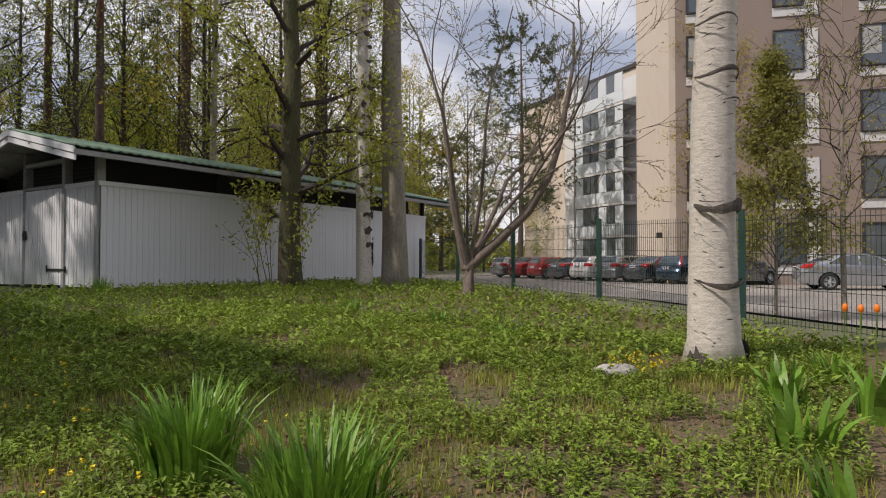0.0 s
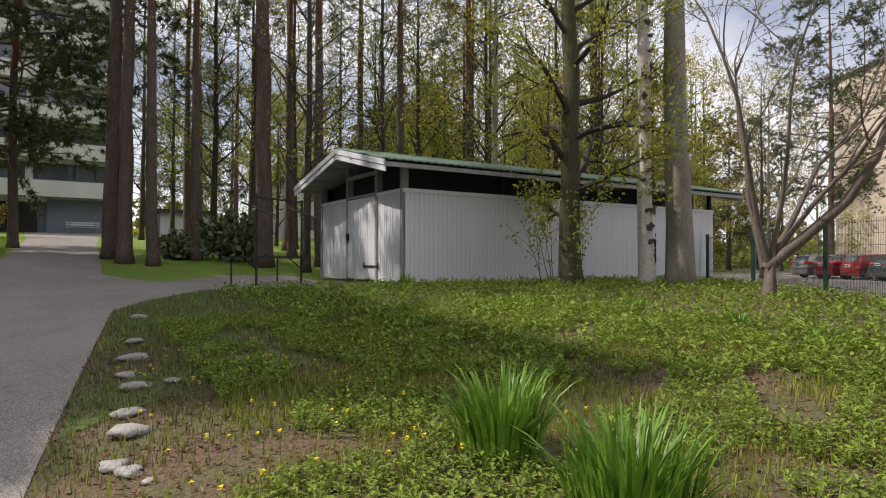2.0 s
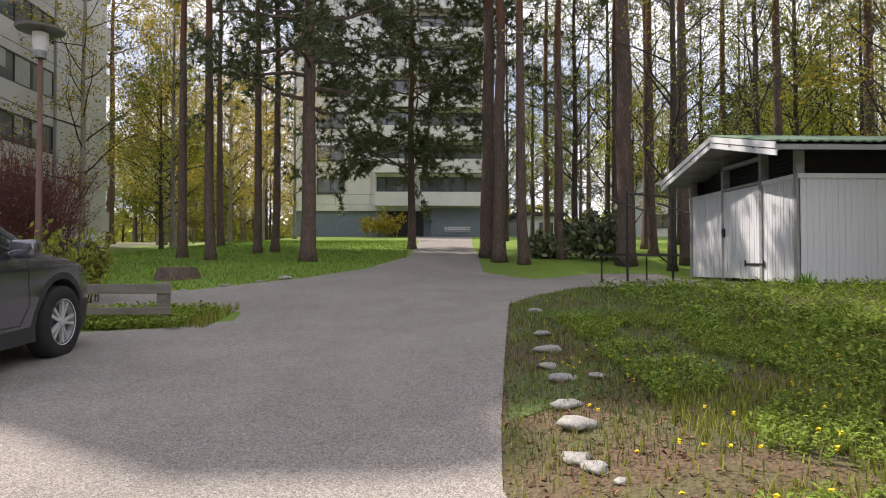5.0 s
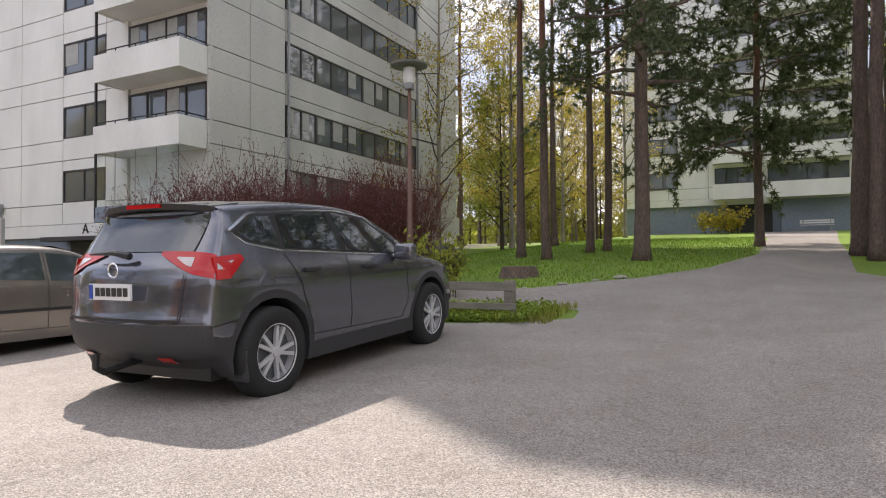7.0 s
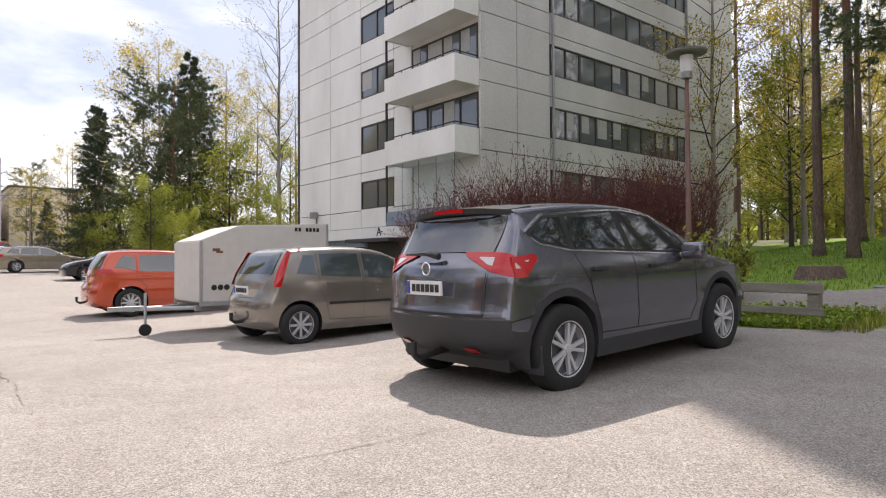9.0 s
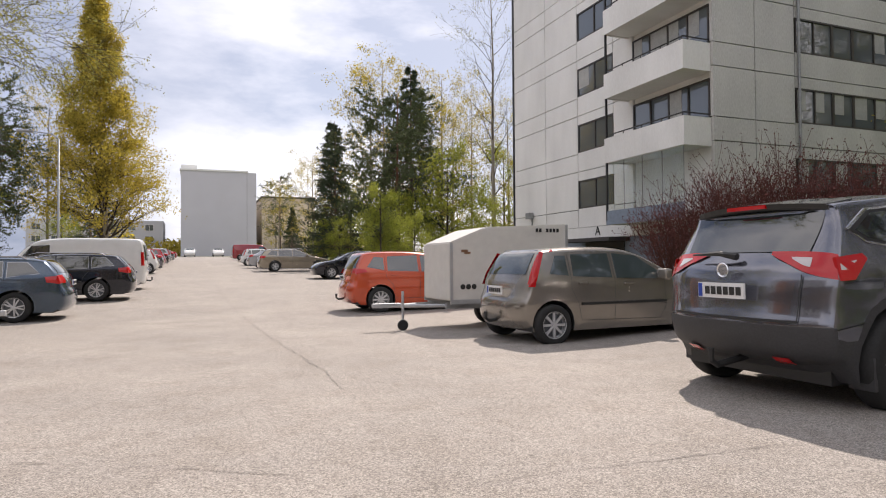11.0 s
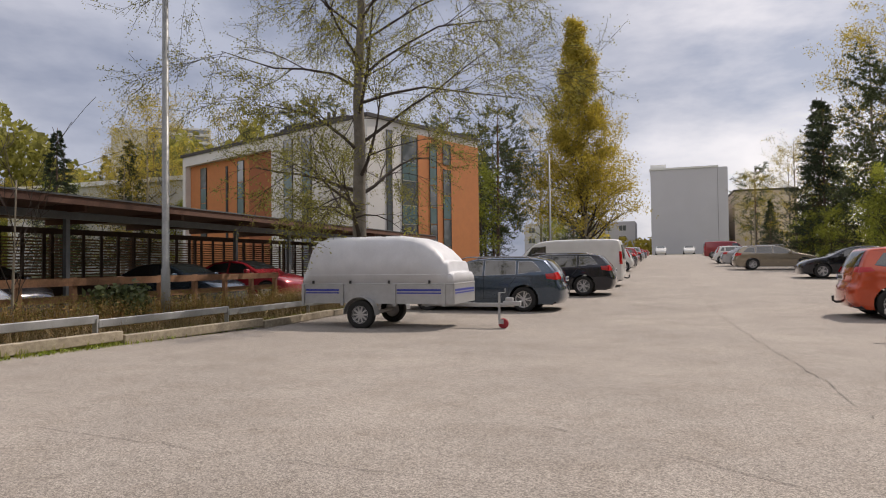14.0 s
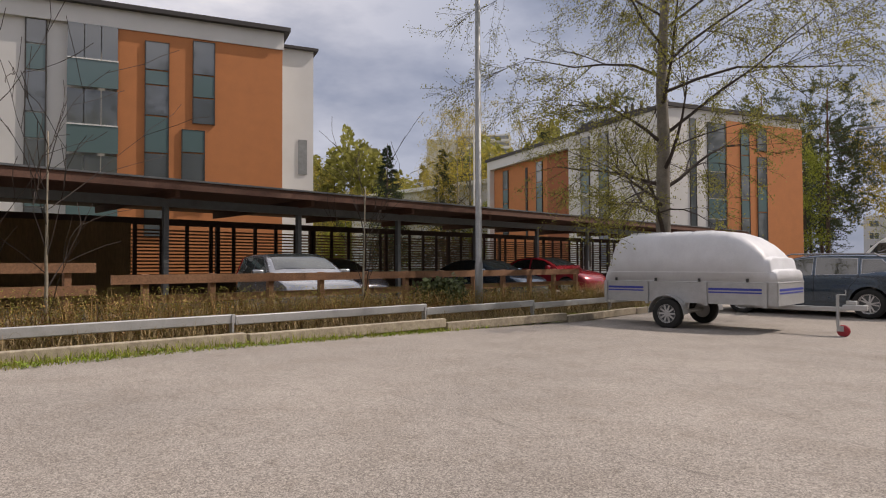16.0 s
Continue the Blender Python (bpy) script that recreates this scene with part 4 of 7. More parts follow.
P_grey = paint("graphite metallic paint", (0.165, 0.168, 0.195), 0.75, 0.17)
P_taupe = paint("taupe metallic paint", (0.25, 0.225, 0.195), 0.6)
P_orange = paint("burnt orange paint", (0.52, 0.062, 0.014), 0.25)
P_bluegrey = paint("slate blue metallic paint", (0.055, 0.085, 0.125))
P_black = paint("blue black paint", (0.012, 0.015, 0.025))
P_white = paint("white car paint", (0.70, 0.70, 0.68), 0.0)
P_red = paint("dark red paint", (0.30, 0.02, 0.03), 0.2)
P_silver = paint("silver metallic paint", (0.40, 0.41, 0.43), 0.6)
P_gold = paint("champagne metallic paint", (0.30, 0.26, 0.20), 0.6)

SUV_TOP = [(0.22, 0.33), (0.06, 0.40), (0.0, 0.62), (0.05, 0.72), (0.08, 0.98), (0.20, 1.10), (0.40, 1.38), (0.36, 1.475), (0.62, 1.50), (1.2, 1.535), (2.0, 1.525), (2.45, 1.45), (3.05, 1.14), (3.25, 1.04), (3.9, 0.95), (4.2, 0.84), (4.34, 0.62), (4.36, 0.35), (4.28, 0.24)]
SUV_TOP = [(x, z * 1.06) for x, z in SUV_TOP]
suv = car("crossover_car", pose(3.66, 5.05, gz(3.6, 5.0) - 0.03, 0, -2.2, 0.6), 4.40, 1.81, SUV_TOP, (0.79, 3.48), 0.37, P_grey, "graphite grey crossover car parked beside the drive", belt=0.98,
          sides=([(0.52, 1.338), (0.62, 1.276), (0.93, 1.215), (0.93, 1.471), (0.74, 1.466)], [(1.0, 1.204), (1.74, 1.168), (1.69, 1.522), (1.0, 1.481)], [(1.83, 1.163), (2.86, 1.112), (2.72, 1.220), (2.3, 1.461), (1.78, 1.524)]),
          dlo=[(0.46, 1.343), (0.60, 1.256), (0.95, 1.194), (1.8, 1.148), (2.93, 1.092), (2.75, 1.230), (2.32, 1.481), (1.85, 1.537), (1.35, 1.522), (0.72, 1.484)],
          rear=(1.15, 1.47, -0.76, 0.76), front=(1.12, 1.42, -0.85, 0.85), clear=0.24, clad=0.56, arch=0.07, tumble=0.40, bow=0.24, glass_flare=0.13, lamp_wedge=0.85,
          tail=(([(0.15, 0.985), (0.30, 0.99), (0.52, 1.13), (0.49, 1.17), (0.19, 1.15)], M_redlight), ([(0.19, 1.06), (0.27, 1.06), (0.41, 1.125), (0.21, 1.105)], M_whitelight)),
          tail_end=((0.985, 1.15, 0.40, 0.99, M_redlight), (1.04, 1.105, 0.62, 0.80, M_whitelight)),
          plate=(0.0, 0.845), fuel=True, hitch=True, handles=((1.16, 1.0, 0.19), (2.05, 0.99, 0.19)), mirror=(2.66, 1.06), spokes=5, chrome_line=M_chrome, wiper=(0.13, 1.165), seams=([(0.97, 1.16), (1.12, 0.9), (1.28, 0.45), (2.80, 0.42), (2.92, 0.62), (2.90, 1.06)], [(1.82, 1.12), (1.84, 0.43)], [(0.05, 0.64), (0.42, 0.68)]),
          extra_rear=((0.668, 0.676, -0.74, 0.74, M_black, "panel_gap"), (0.67, 1.0, 0.735, 0.745, M_black, "panel_gap"), (0.67, 1.0, -0.745, -0.735, M_black, "panel_gap"), (0.44, 0.475, 0.46, 0.62, M_redlight, "fog_light"), (0.44, 0.475, -0.62, -0.46, M_redlight, "fog_light")), spoiler=((0.70, 1.612), (0.30, 1.575), (0.32, 1.53), (0.56, 1.51)))
part("badge", lathe([(0.005, 0), (0.045, 0), (0.055, 0.006), (0.06, 0.0)], 16), M_chrome, suv).matrix_basis = pose(0.02, 0, 1.065, 0, 0, 90)
for sgn in (1, -1):
    part("mud_flap", boxes((0.44, sgn * 0.80 - 0.10, 0.20, 0.47, sgn * 0.80 + 0.10, 0.44), bevel=0.008), M_blackplastic, suv)

HATCH_TOP = [(0.10, 0.24), (0.0, 0.36), (-0.01, 0.62), (0.09, 0.74), (0.14, 0.96), (0.38, 1.33), (0.46, 1.38), (0.8, 1.41), (1.5, 1.42), (2.05, 1.38), (2.6, 1.10), (2.85, 0.96), (3.5, 0.84), (3.75, 0.68), (3.86, 0.5), (3.8, 0.24)]
HATCH = dict(L=3.92, W=1.68, top=HATCH_TOP, axles=(0.54, 3.03), r_wheel=0.292, belt=0.90, glass=M_carglass_pale,
             sides=([(0.50, 1.02), (0.80, 0.99), (0.80, 1.28), (0.64, 1.28)], [(0.88, 0.98), (1.55, 0.95), (1.55, 1.31), (0.90, 1.30)], [(1.63, 0.945), (2.55, 0.91), (2.5, 0.99), (2.05, 1.27), (1.63, 1.31)]),
             rear=(0.98, 1.30, -0.78, 0.78), front=(1.02, 1.33, -0.85, 0.85), hitch=True, handles=((0.95, 0.86, 0.17), (1.75, 0.84, 0.17)), mirror=(2.38, 0.92), plate=(0.02, 0.72),
             tail=(([(0.11, 0.84), (0.22, 0.84), (0.30, 1.02), (0.46, 1.33), (0.40, 1.34), (0.20, 1.02)], M_redlight),), tail_end=((0.86, 1.32, 0.90, 0.985, M_redlight),), spokes=8, double=False, rim_mat=M_hubcap, tumble=0.36, seams=([(0.84, 1.30), (0.84, 0.8), (0.95, 0.6), (1.02, 0.34), (2.45, 0.32), (2.55, 0.5), (2.52, 0.92)], [(1.59, 1.32), (1.60, 0.32)]))
hatch = car("hatchback_car", pose(3.92, 9.78, gz(3.7, 9.8) + 0.005, 0, -0.3, 1.0), body=P_taupe, label="taupe metallic hatchback parked on sunlit asphalt", **HATCH)
part("side_moulding", boxes((1.0, -0.85, 0.56, 2.55, -0.82, 0.60)), M_black, hatch)

MPV_TOP = [(0.10, 0.24), (0.0, 0.36), (-0.01, 0.64), (0.08, 0.76), (0.12, 1.0), (0.34, 1.45), (0.44, 1.52), (0.9, 1.55), (1.7, 1.55), (2.3, 1.48), (3.0, 1.12), (3.25, 1.0), (3.9, 0.88), (4.2, 0.7), (4.32, 0.5), (4.25, 0.24)]
MPV = dict(L=4.36, W=1.80, top=MPV_TOP, axles=(0.80, 3.45), r_wheel=0.325, belt=0.98,
           sides=([(0.46, 1.14), (0.90, 1.06), (0.90, 1.38), (0.66, 1.40)], [(0.98, 1.05), (1.80, 1.02), (1.80, 1.44), (1.0, 1.41)], [(1.88, 1.02), (2.95, 0.99), (2.85, 1.08), (2.35, 1.38), (1.88, 1.44)]),
           rear=(1.06, 1.44, -0.80, 0.80), front=(1.1, 1.44, -0.85, 0.85), hitch=True, handles=((1.05, 0.93, 0.18), (2.0, 0.91, 0.18)), mirror=(2.75, 1.0), plate=(0.02, 0.82),
           tail=(([(0.09, 0.98), (0.46, 1.02), (0.40, 1.10), (0.16, 1.10)], M_redlight),), tail_end=((0.97, 1.08, 0.66, 0.985, M_redlight),), spokes=10, double=False, seams=([(0.94, 1.42), (0.94, 0.9), (1.12, 0.7), (1.2, 0.36), (2.8, 0.34), (2.95, 0.55), (2.92, 1.0)], [(1.84, 1.45), (1.84, 0.34)]))
mpv = car("family_car", pose(3.25, 17.35, gz(3.3, 17.3) + 0.012, 0, 0, 0.0), body=P_orange, label="burnt orange family car parked beyond the box trailer", rim_mat=M_rim, **MPV)

ESTATE_TOP = [(0.10, 0.22), (0.0, 0.34), (-0.01, 0.62), (0.07, 0.74), (0.12, 0.98), (0.42, 1.32), (0.52, 1.38), (1.0, 1.42), (2.0, 1.43), (2.6, 1.37), (3.2, 1.06), (3.45, 0.96), (4.2, 0.84), (4.5, 0.68), (4.62, 0.5), (4.55, 0.22)]
ESTATE = dict(L=4.66, W=1.81, top=ESTATE_TOP, axles=(1.02, 3.70), r_wheel=0.325, belt=0.93, chrome_line=M_trim,
              sides=([(0.55, 1.06), (1.15, 0.99), (1.15, 1.30), (0.80, 1.30)], [(1.23, 0.985), (2.05, 0.96), (2.05, 1.34), (1.25, 1.32)], [(2.13, 0.955), (3.15, 0.93), (3.05, 1.0), (2.6, 1.28), (2.13, 1.34)]),
              rear=(1.02, 1.32, -0.78, 0.78), front=(1.03, 1.33, -0.85, 0.85), handles=((1.35, 0.87, 0.18), (2.28, 0.85, 0.18)), mirror=(2.95, 0.94), plate=(0.02, 0.78), roof_rail=True,
              tail=(([(0.09, 0.82), (0.40, 0.86), (0.44, 0.98), (0.16, 1.0)], M_redlight),), tail_end=((0.82, 0.98, 0.58, 0.985, M_redlight),), spokes=5, seams=([(1.19, 1.34), (1.2, 0.92), (1.38, 0.7), (1.46, 0.34), (3.0, 0.32), (3.15, 0.5), (3.1, 0.93)], [(2.09, 1.35), (2.09, 0.33)]))
SEDAN_TOP = [(0.10, 0.22), (0.0, 0.34), (-0.01, 0.62), (0.06, 0.78), (0.12, 0.98), (0.6, 1.03), (1.15, 1.32), (1.5, 1.40), (2.1, 1.42), (2.6, 1.35), (3.2, 1.04), (3.4, 0.95), (4.1, 0.84), (4.4, 0.68), (4.52, 0.5), (4.45, 0.22)]
SEDAN = dict(L=4.56, W=1.78, top=SEDAN_TOP, axles=(0.95, 3.62), r_wheel=0.315, belt=0.92, sides=([(0.95, 1.0), (1.95, 0.96), (1.95, 1.33), (1.35, 1.27)], [(2.03, 0.955), (3.1, 0.93), (3.0, 1.0), (2.6, 1.26), (2.03, 1.33)]),
             rear=(1.05, 1.30, -0.75, 0.75), front=(1.02, 1.32, -0.85, 0.85), mirror=(2.9, 0.94), plate=(0.02, 0.78), tail=(([(0.09, 0.82), (0.35, 0.84), (0.38, 0.95), (0.14, 0.96)], M_redlight),), tail_end=((0.82, 0.95, 0.58, 0.985, M_redlight),))
VAN_TOP = [(0.06, 0.26), (0.0, 0.40), (-0.01, 0.8), (0.04, 1.5), (0.14, 1.84), (0.3, 1.92), (2.0, 1.94), (3.3, 1.90), (3.75, 1.70), (4.25, 1.12), (4.6, 1.0), (4.85, 0.8), (4.9, 0.5), (4.82, 0.26)]
VAN = dict(L=4.94, W=1.9, top=VAN_TOP, axles=(0.95, 3.95), r_wheel=0.33, belt=1.10, tumble=0.12, sides=([(3.1, 1.12), (4.05, 1.10), (3.65, 1.62), (3.1, 1.66)],), rear=(1.1, 1.65, -0.8, 0.8), front=(1.18, 1.74, -0.85, 0.85), mirror=(3.95, 1.12), plate=(0.0, 0.7),
           tail=(([(0.03, 0.9), (0.12, 0.9), (0.14, 1.4), (0.06, 1.4)], M_redlight),), tail_end=((0.9, 1.4, 0.88, 0.985, M_redlight),), hitch=True)


def parked(name, rear_x, y, heading, spec, body, label, m=None, **kw):
    z = gz(rear_x, y) + 0.012
    return car(name, pose(rear_x, y, z, 0, 0, heading), body=body, label=label, **{**spec, **kw})


oct_ = parked("estate_car", -2.9, 18.1, 180, ESTATE, P_bluegrey, "slate blue estate car with chrome window line and roof rails")
i40 = parked("estate_car", -2.0, 23.4, 180, ESTATE, P_black, "blue-black estate car in a row of parked cars")
van = parked("van", -1.95, 27.9, 180, VAN, P_white, "dirty white panel van in a row of parked cars", category="van")
hat2 = parked("hatchback_car", -2.2, 41.5, 180, HATCH, P_white, "white hatchback in a row of parked cars")
sed2 = parked("saloon_car", -2.2, 48, 180, SEDAN, P_grey, "dark grey saloon in a row of parked cars")


def repeat(ob, x, y, heading, label, mats=None):
    c = copy_thing(ob, pose(x, y, gz(x, y) + 0.012, 0, 0, heading))
    c["label"] = label
    if mats:
        for o in c.children:
            if o.name.startswith(("body", "wing_mirror", "door_handle")):
                o.data = o.data.copy()
                o.data.materials[0] = mats
    return c


repeat(hat2, -2.3, 54, 180, "dark red hatchback in a row of parked cars", P_red)
repeat(sed2, -2.3, 61, 180, "black saloon in a row of parked cars", P_black)
repeat(hat2, -2.3, 68, 180, "silver hatchback in a row of parked cars", P_silver)
repeat(sed2, -2.3, 77, 180, "dark saloon far down the car park", P_grey)
repeat(sed2, -2.3, 87, 180, "red saloon far down the car park", P_red)
# east row further on
repeat(sed2, 9.7, 33.5, 180, "blue-black saloon parked nose outwards", P_black)
repeat(oct_, 3.4, 42.8, 0, "champagne estate car in a row of parked cars", P_gold)
repeat(sed2, 3.3, 50, 0, "silver saloon in a row of parked cars", P_silver)
repeat(hat2, 3.3, 57, 0, "white hatchback in a row of parked cars", P_white)
repeat(van, 3.9, 82, 0, "red van far down the car park", P_red)
repeat(hat2, -1.0, 113, 270, "white hatchback parked across the end of the car park", P_white)
repeat(sed2, 3.5, 119, 270, "white saloon parked across the end of the car park", P_white)


# ---- trailers ----
def alu_trailer():
    e = empty("covered_trailer", pose(-3.05, 13.15, gz(-4, 13.1) + 0.005, 0, 0, 0), "galvanised car trailer under a white fibreglass hood", "trailer", "trailers")
    X0, X1, Y = -4.5, -1.2, 0.68
    part("bed", boxes((X0, -Y, 0.50, X1, Y, 0.56)), M_galv, e)
    for sgn in (-1, 1):
        part("side_board", boxes((X0, sgn * Y - 0.015, 0.50, X1, sgn * Y + 0.015, 0.88)), M_galv, e, "galvanised side board")
        for k in (0, 0.9, 2.05, 3.08):
            part("stake", boxes((X0 + k, sgn * (Y + 0.03) - 0.02, 0.46, X0 + k + 0.06, sgn * (Y + 0.03) + 0.02, 0.89)), M_galv, e)
        for a, b in ((0.08, 0.85), (2.13, 3.05)):
            y = sgn * (Y + 0.018)
            part("stripe", boxes((X0 + a, y - 0.003, 0.75, X0 + b, y + 0.003, 0.79), (X0 + a, y - 0.003, 0.70, X0 + b, y + 0.003, 0.725)), M_bluestripe, e, "blue stripe")
        part("rub_rail", boxes((X0, sgn * (Y + 0.012) - 0.012, 0.84, X1, sgn * (Y + 0.012) + 0.012, 0.875)), M_galv, e)
        wheel(e, pose(X0 + 1.40, sgn * 0.79, 0.29, 0, 0, 0 if sgn < 0 else 180), 0.29, 0.16, M_hubcap, 10, False, 0.62)
        # mudguard
        vs = []
        for k in range(13):
            a = math.pi * k / 12
            for y in (0.70, 0.90):
                for r in (0.345, 0.355):
                    vs.append((X0 + 1.40 + r * math.cos(a), sgn * y, 0.29 + r * math.sin(a)))
        fs = []
        for k in range(12):
            b0, b1 = k * 4, k * 4 + 4
            fs += [(b0 + 1, b0 + 3, b1 + 3, b1 + 1), (b0, b1, b1 + 2, b0 + 2), (b0, b0 + 1, b1 + 1, b1), (b0 + 2, b1 + 2, b1 + 3, b0 + 3)]
        part("mudguard", (vs, fs), M_galv, e)
    for x in (X0, X1):
        part("end_board", boxes((x - 0.015, -Y, 0.50, x + 0.015, Y, 0.88)), M_galv, e)
    part("stripe", boxes((X1 + 0.015, -Y + 0.05, 0.75, X1 + 0.02, Y - 0.05, 0.79), (X1 + 0.015, -Y + 0.05, 0.70, X1 + 0.02, Y - 0.05, 0.725)), M_bluestripe, e, "blue stripe")
    # hood: rounded shell, vertical at the tail, curved down at the drawbar end
    vs, fs = [], []
    HS = 1.1
    prof = [(X0 + 0.01, 0.0), (X0 + 0.04, 0.20), (X0 + 0.055, 0.21), (X0 + 0.13, 0.50), (X0 + 0.19, 0.70), (X0 + 0.26, 0.79), (X0 + 0.40, 0.835), (X0 + 0.72, 0.85), (X0 + 1.35, 0.86), (X0 + 2.0, 0.855), (X0 + 2.3, 0.825), (X0 + 2.55, 0.745), (X0 + 2.75, 0.62), (X0 + 2.88, 0.50),
            (X0 + 2.94, 0.42), (X0 + 2.95, 0.405), (X0 + 3.015, 0.395), (X0 + 3.025, 0.38), (X0 + 3.05, 0.22), (X0 + 3.06, 0.205), (X0 + 3.12, 0.195), (X0 + 3.13, 0.18), (X0 + 3.15, 0.0)]
    ns = 41
    for x, h in prof:
        x = X0 + (x - X0) * 1.048
        h *= HS
        for k in range(ns):
            q = math.pi / 2 * (-1 + 2 * k / (ns - 1))
            sy, cz = math.sin(q), max(0.0, math.cos(q))
            zz = h * cz ** 0.27
            if k in (0, ns - 1):
                zz = 0.0
            y = Y * math.copysign(abs(sy) ** 0.27, sy)
            vs.append((x, y * (1 - 0.12 * (zz / 0.95) ** 2) * (1.012 if zz < 0.17 else 1.0), 0.89 + zz))
    for i in range(len(prof) - 1):
        for k in range(ns - 1):
            fs.append((i * ns + k, i * ns + k + 1, (i + 1) * ns + k + 1, (i + 1) * ns + k))
    ho = part("hood", (vs, fs), M_trailerwhite, e, "white moulded fibreglass hood", smooth=True)
    so = ho.modifiers.new("solid", "SOLIDIFY")
    so.thickness = 0.012
    for k in range(4):
        part("roof_ridge", boxes((X0 + 0.4 + k * 0.45, -0.36, 1.815, X0 + 0.72 + k * 0.45, 0.36, 1.855), bevel=0.012), M_trailerwhite, e)
    part("hood_rim", boxes((X0, -Y - 0.022, 0.878, X1 + 0.022, Y + 0.022, 0.905), bevel=0.008), M_galv, e)
    for sgn in (-1, 1):
        part("ledge", boxes((X0 + 0.05, sgn * Y - 0.012, 1.065, X1 - 0.05, sgn * Y + 0.010, 1.08), bevel=0.005), M_trailerwhite, e)
        for x in (0.72, 1.32, 1.92):
            part("rib", tube([(X0 + x, sgn * Y * (1 - 0.12 * (z / 0.95) ** 2) * (1 - 0.028 * (z / 0.75) ** 6), 0.89 + z) for z in (0.02, 0.2, 0.35, 0.5, 0.62, 0.72)], [0.008] * 6, 6), M_trailerwhite, e)
    for sgn in (-1, 1):
        for k in range(4):
            part("clip", boxes((X0 + 0.25 + k * 0.85, sgn * (Y + 0.035) - 0.012, 0.90, X0 + 0.29 + k * 0.85, sgn * (Y + 0.035) + 0.012, 0.96)), M_blackplastic, e)
    part("drawbar", boxes((X1 - 0.9, -0.05, 0.42, X1 + 0.85, 0.05, 0.49)), M_galv, e)
    part("axle", tube([(X0 + 1.40, -0.7, 0.29), (X0 + 1.40, 0.7, 0.29)], [0.04] * 2, 8), M_galv, e)
    part("coupling", boxes((X1 + 0.8, -0.06, 0.44, X1 + 1.15, 0.06, 0.53), (X1 + 0.85, -0.05, 0.53, X1 + 1.0, 0.05, 0.60), bevel=0.012), M_galv, e)
    jw = part("jockey_post", tube([(X1 + 0.74, -0.09, 0.16), (X1 + 0.74, -0.09, 0.70)], [0.024] * 2, 8), M_galv, e)
    part("crank", tube([(X1 + 0.74, -0.09, 0.70), (X1 + 0.86, -0.09, 0.70), (X1 + 0.86, -0.09, 0.78)], [0.01] * 3, 5), M_galv, jw)
    part("jockey_wheel", lathe([(0.02, -0.03), (0.09, -0.03), (0.10, -0.015), (0.10, 0.015), (0.09, 0.03), (0.02, 0.03)], 20), M_redrubber, jw, "red jockey wheel").matrix_basis = pose(X1 + 0.82, -0.09, 0.10)
    part("fork", boxes((X1 + 0.73, -0.13, 0.09, X1 + 0.83, -0.05, 0.18)), M_galv, jw)
    return e


alu_trailer()


def box_trailer():
    e = empty("box_trailer", pose(2.75, 12.3, gz(4, 12.5) + 0.005, 0, 0, 0), "off-white closed box trailer with faded lettering", "trailer", "trailers")
    # wedge nosed box: x runs away from the drawbar
    Y, Z0 = 0.68, 0.55
    prof = [(1.2, Z0), (1.2, 1.60), (1.9, 1.88), (3.65, 1.96), (3.65, Z0)]
    bm = bmesh.new()
    for sgn in (-1, 1):
        for x, z in prof:
            bm.verts.new((x, sgn * Y, z))
    bmesh.ops.convex_hull(bm, input=bm.verts[:])
    bmesh.ops.bevel(bm, geom=bm.edges[:], offset=0.02, segments=2, affect="EDGES")
    part("box_body", bm, M_boxgrey, e)
    for sgn in (-1, 1):
        y = sgn * (Y + 0.004)
        for x in (1.205, 3.6):
            part("edge_strip", boxes((x, y - 0.008, Z0, x + 0.05, y + 0.008, 1.59 if x < 2 else 1.95)), M_galv, e)
        part("bottom_rail", boxes((1.2, y - 0.01, Z0 - 0.06, 3.65, y + 0.01, Z0 + 0.02)), M_galv, e)
        wheel(e, pose(2.55, sgn * 0.60, 0.29, 0, 0, 0 if sgn < 0 else 180), 0.29, 0.16, M_hubcap, 10, False, 0.62)
        for k in range(3):
            part("vent", lathe([(0.01, -0.006), (0.045, -0.006), (0.05, 0.004)], 12), M_black, e).matrix_basis = pose(1.45 + k * 0.11, sgn * (Y + 0.004), 0.80, 0, 0, 0 if sgn < 0 else 180)
        for k in range(7):
            part("letter_bar", boxes((2.95 + k * 0.075, y - 0.004, 1.80, 3.0 + k * 0.075, y + 0.004, 1.87)), M_black, e) if k != 2 else None
        part("emblem", boxes((1.42, y - 0.004, 1.42, 1.55, y + 0.004, 1.47), (1.48, y - 0.004, 1.39, 1.6, y + 0.004, 1.43)), M_browntimber, e)
    for sgn in (-1, 1):
        part("drawbar", tube([(0.4, 0, 0.45), (1.3, sgn * 0.45, 0.45)], [0.035] * 2, 6), M_galv, e)
    part("floor_beam", boxes((1.2, -0.5, 0.40, 3.6, -0.42, 0.50), (1.2, 0.42, 0.40, 3.6, 0.5, 0.50)), M_galv, e)
    part("coupling", boxes((-0.05, -0.05, 0.42, 0.5, 0.05, 0.50), bevel=0.012), M_galv, e)
    jw = part("jockey_post", tube([(0.5, -0.10, 0.14), (0.5, -0.10, 0.72)], [0.024] * 2, 8), M_galv, e)
    part("jockey_wheel", lathe([(0.02, -0.03), (0.09, -0.03), (0.10, -0.015), (0.10, 0.015), (0.09, 0.03), (0.02, 0.03)], 20), M_tyre, jw).matrix_basis = pose(0.5, -0.10, 0.10)
    return e


box_trailer()

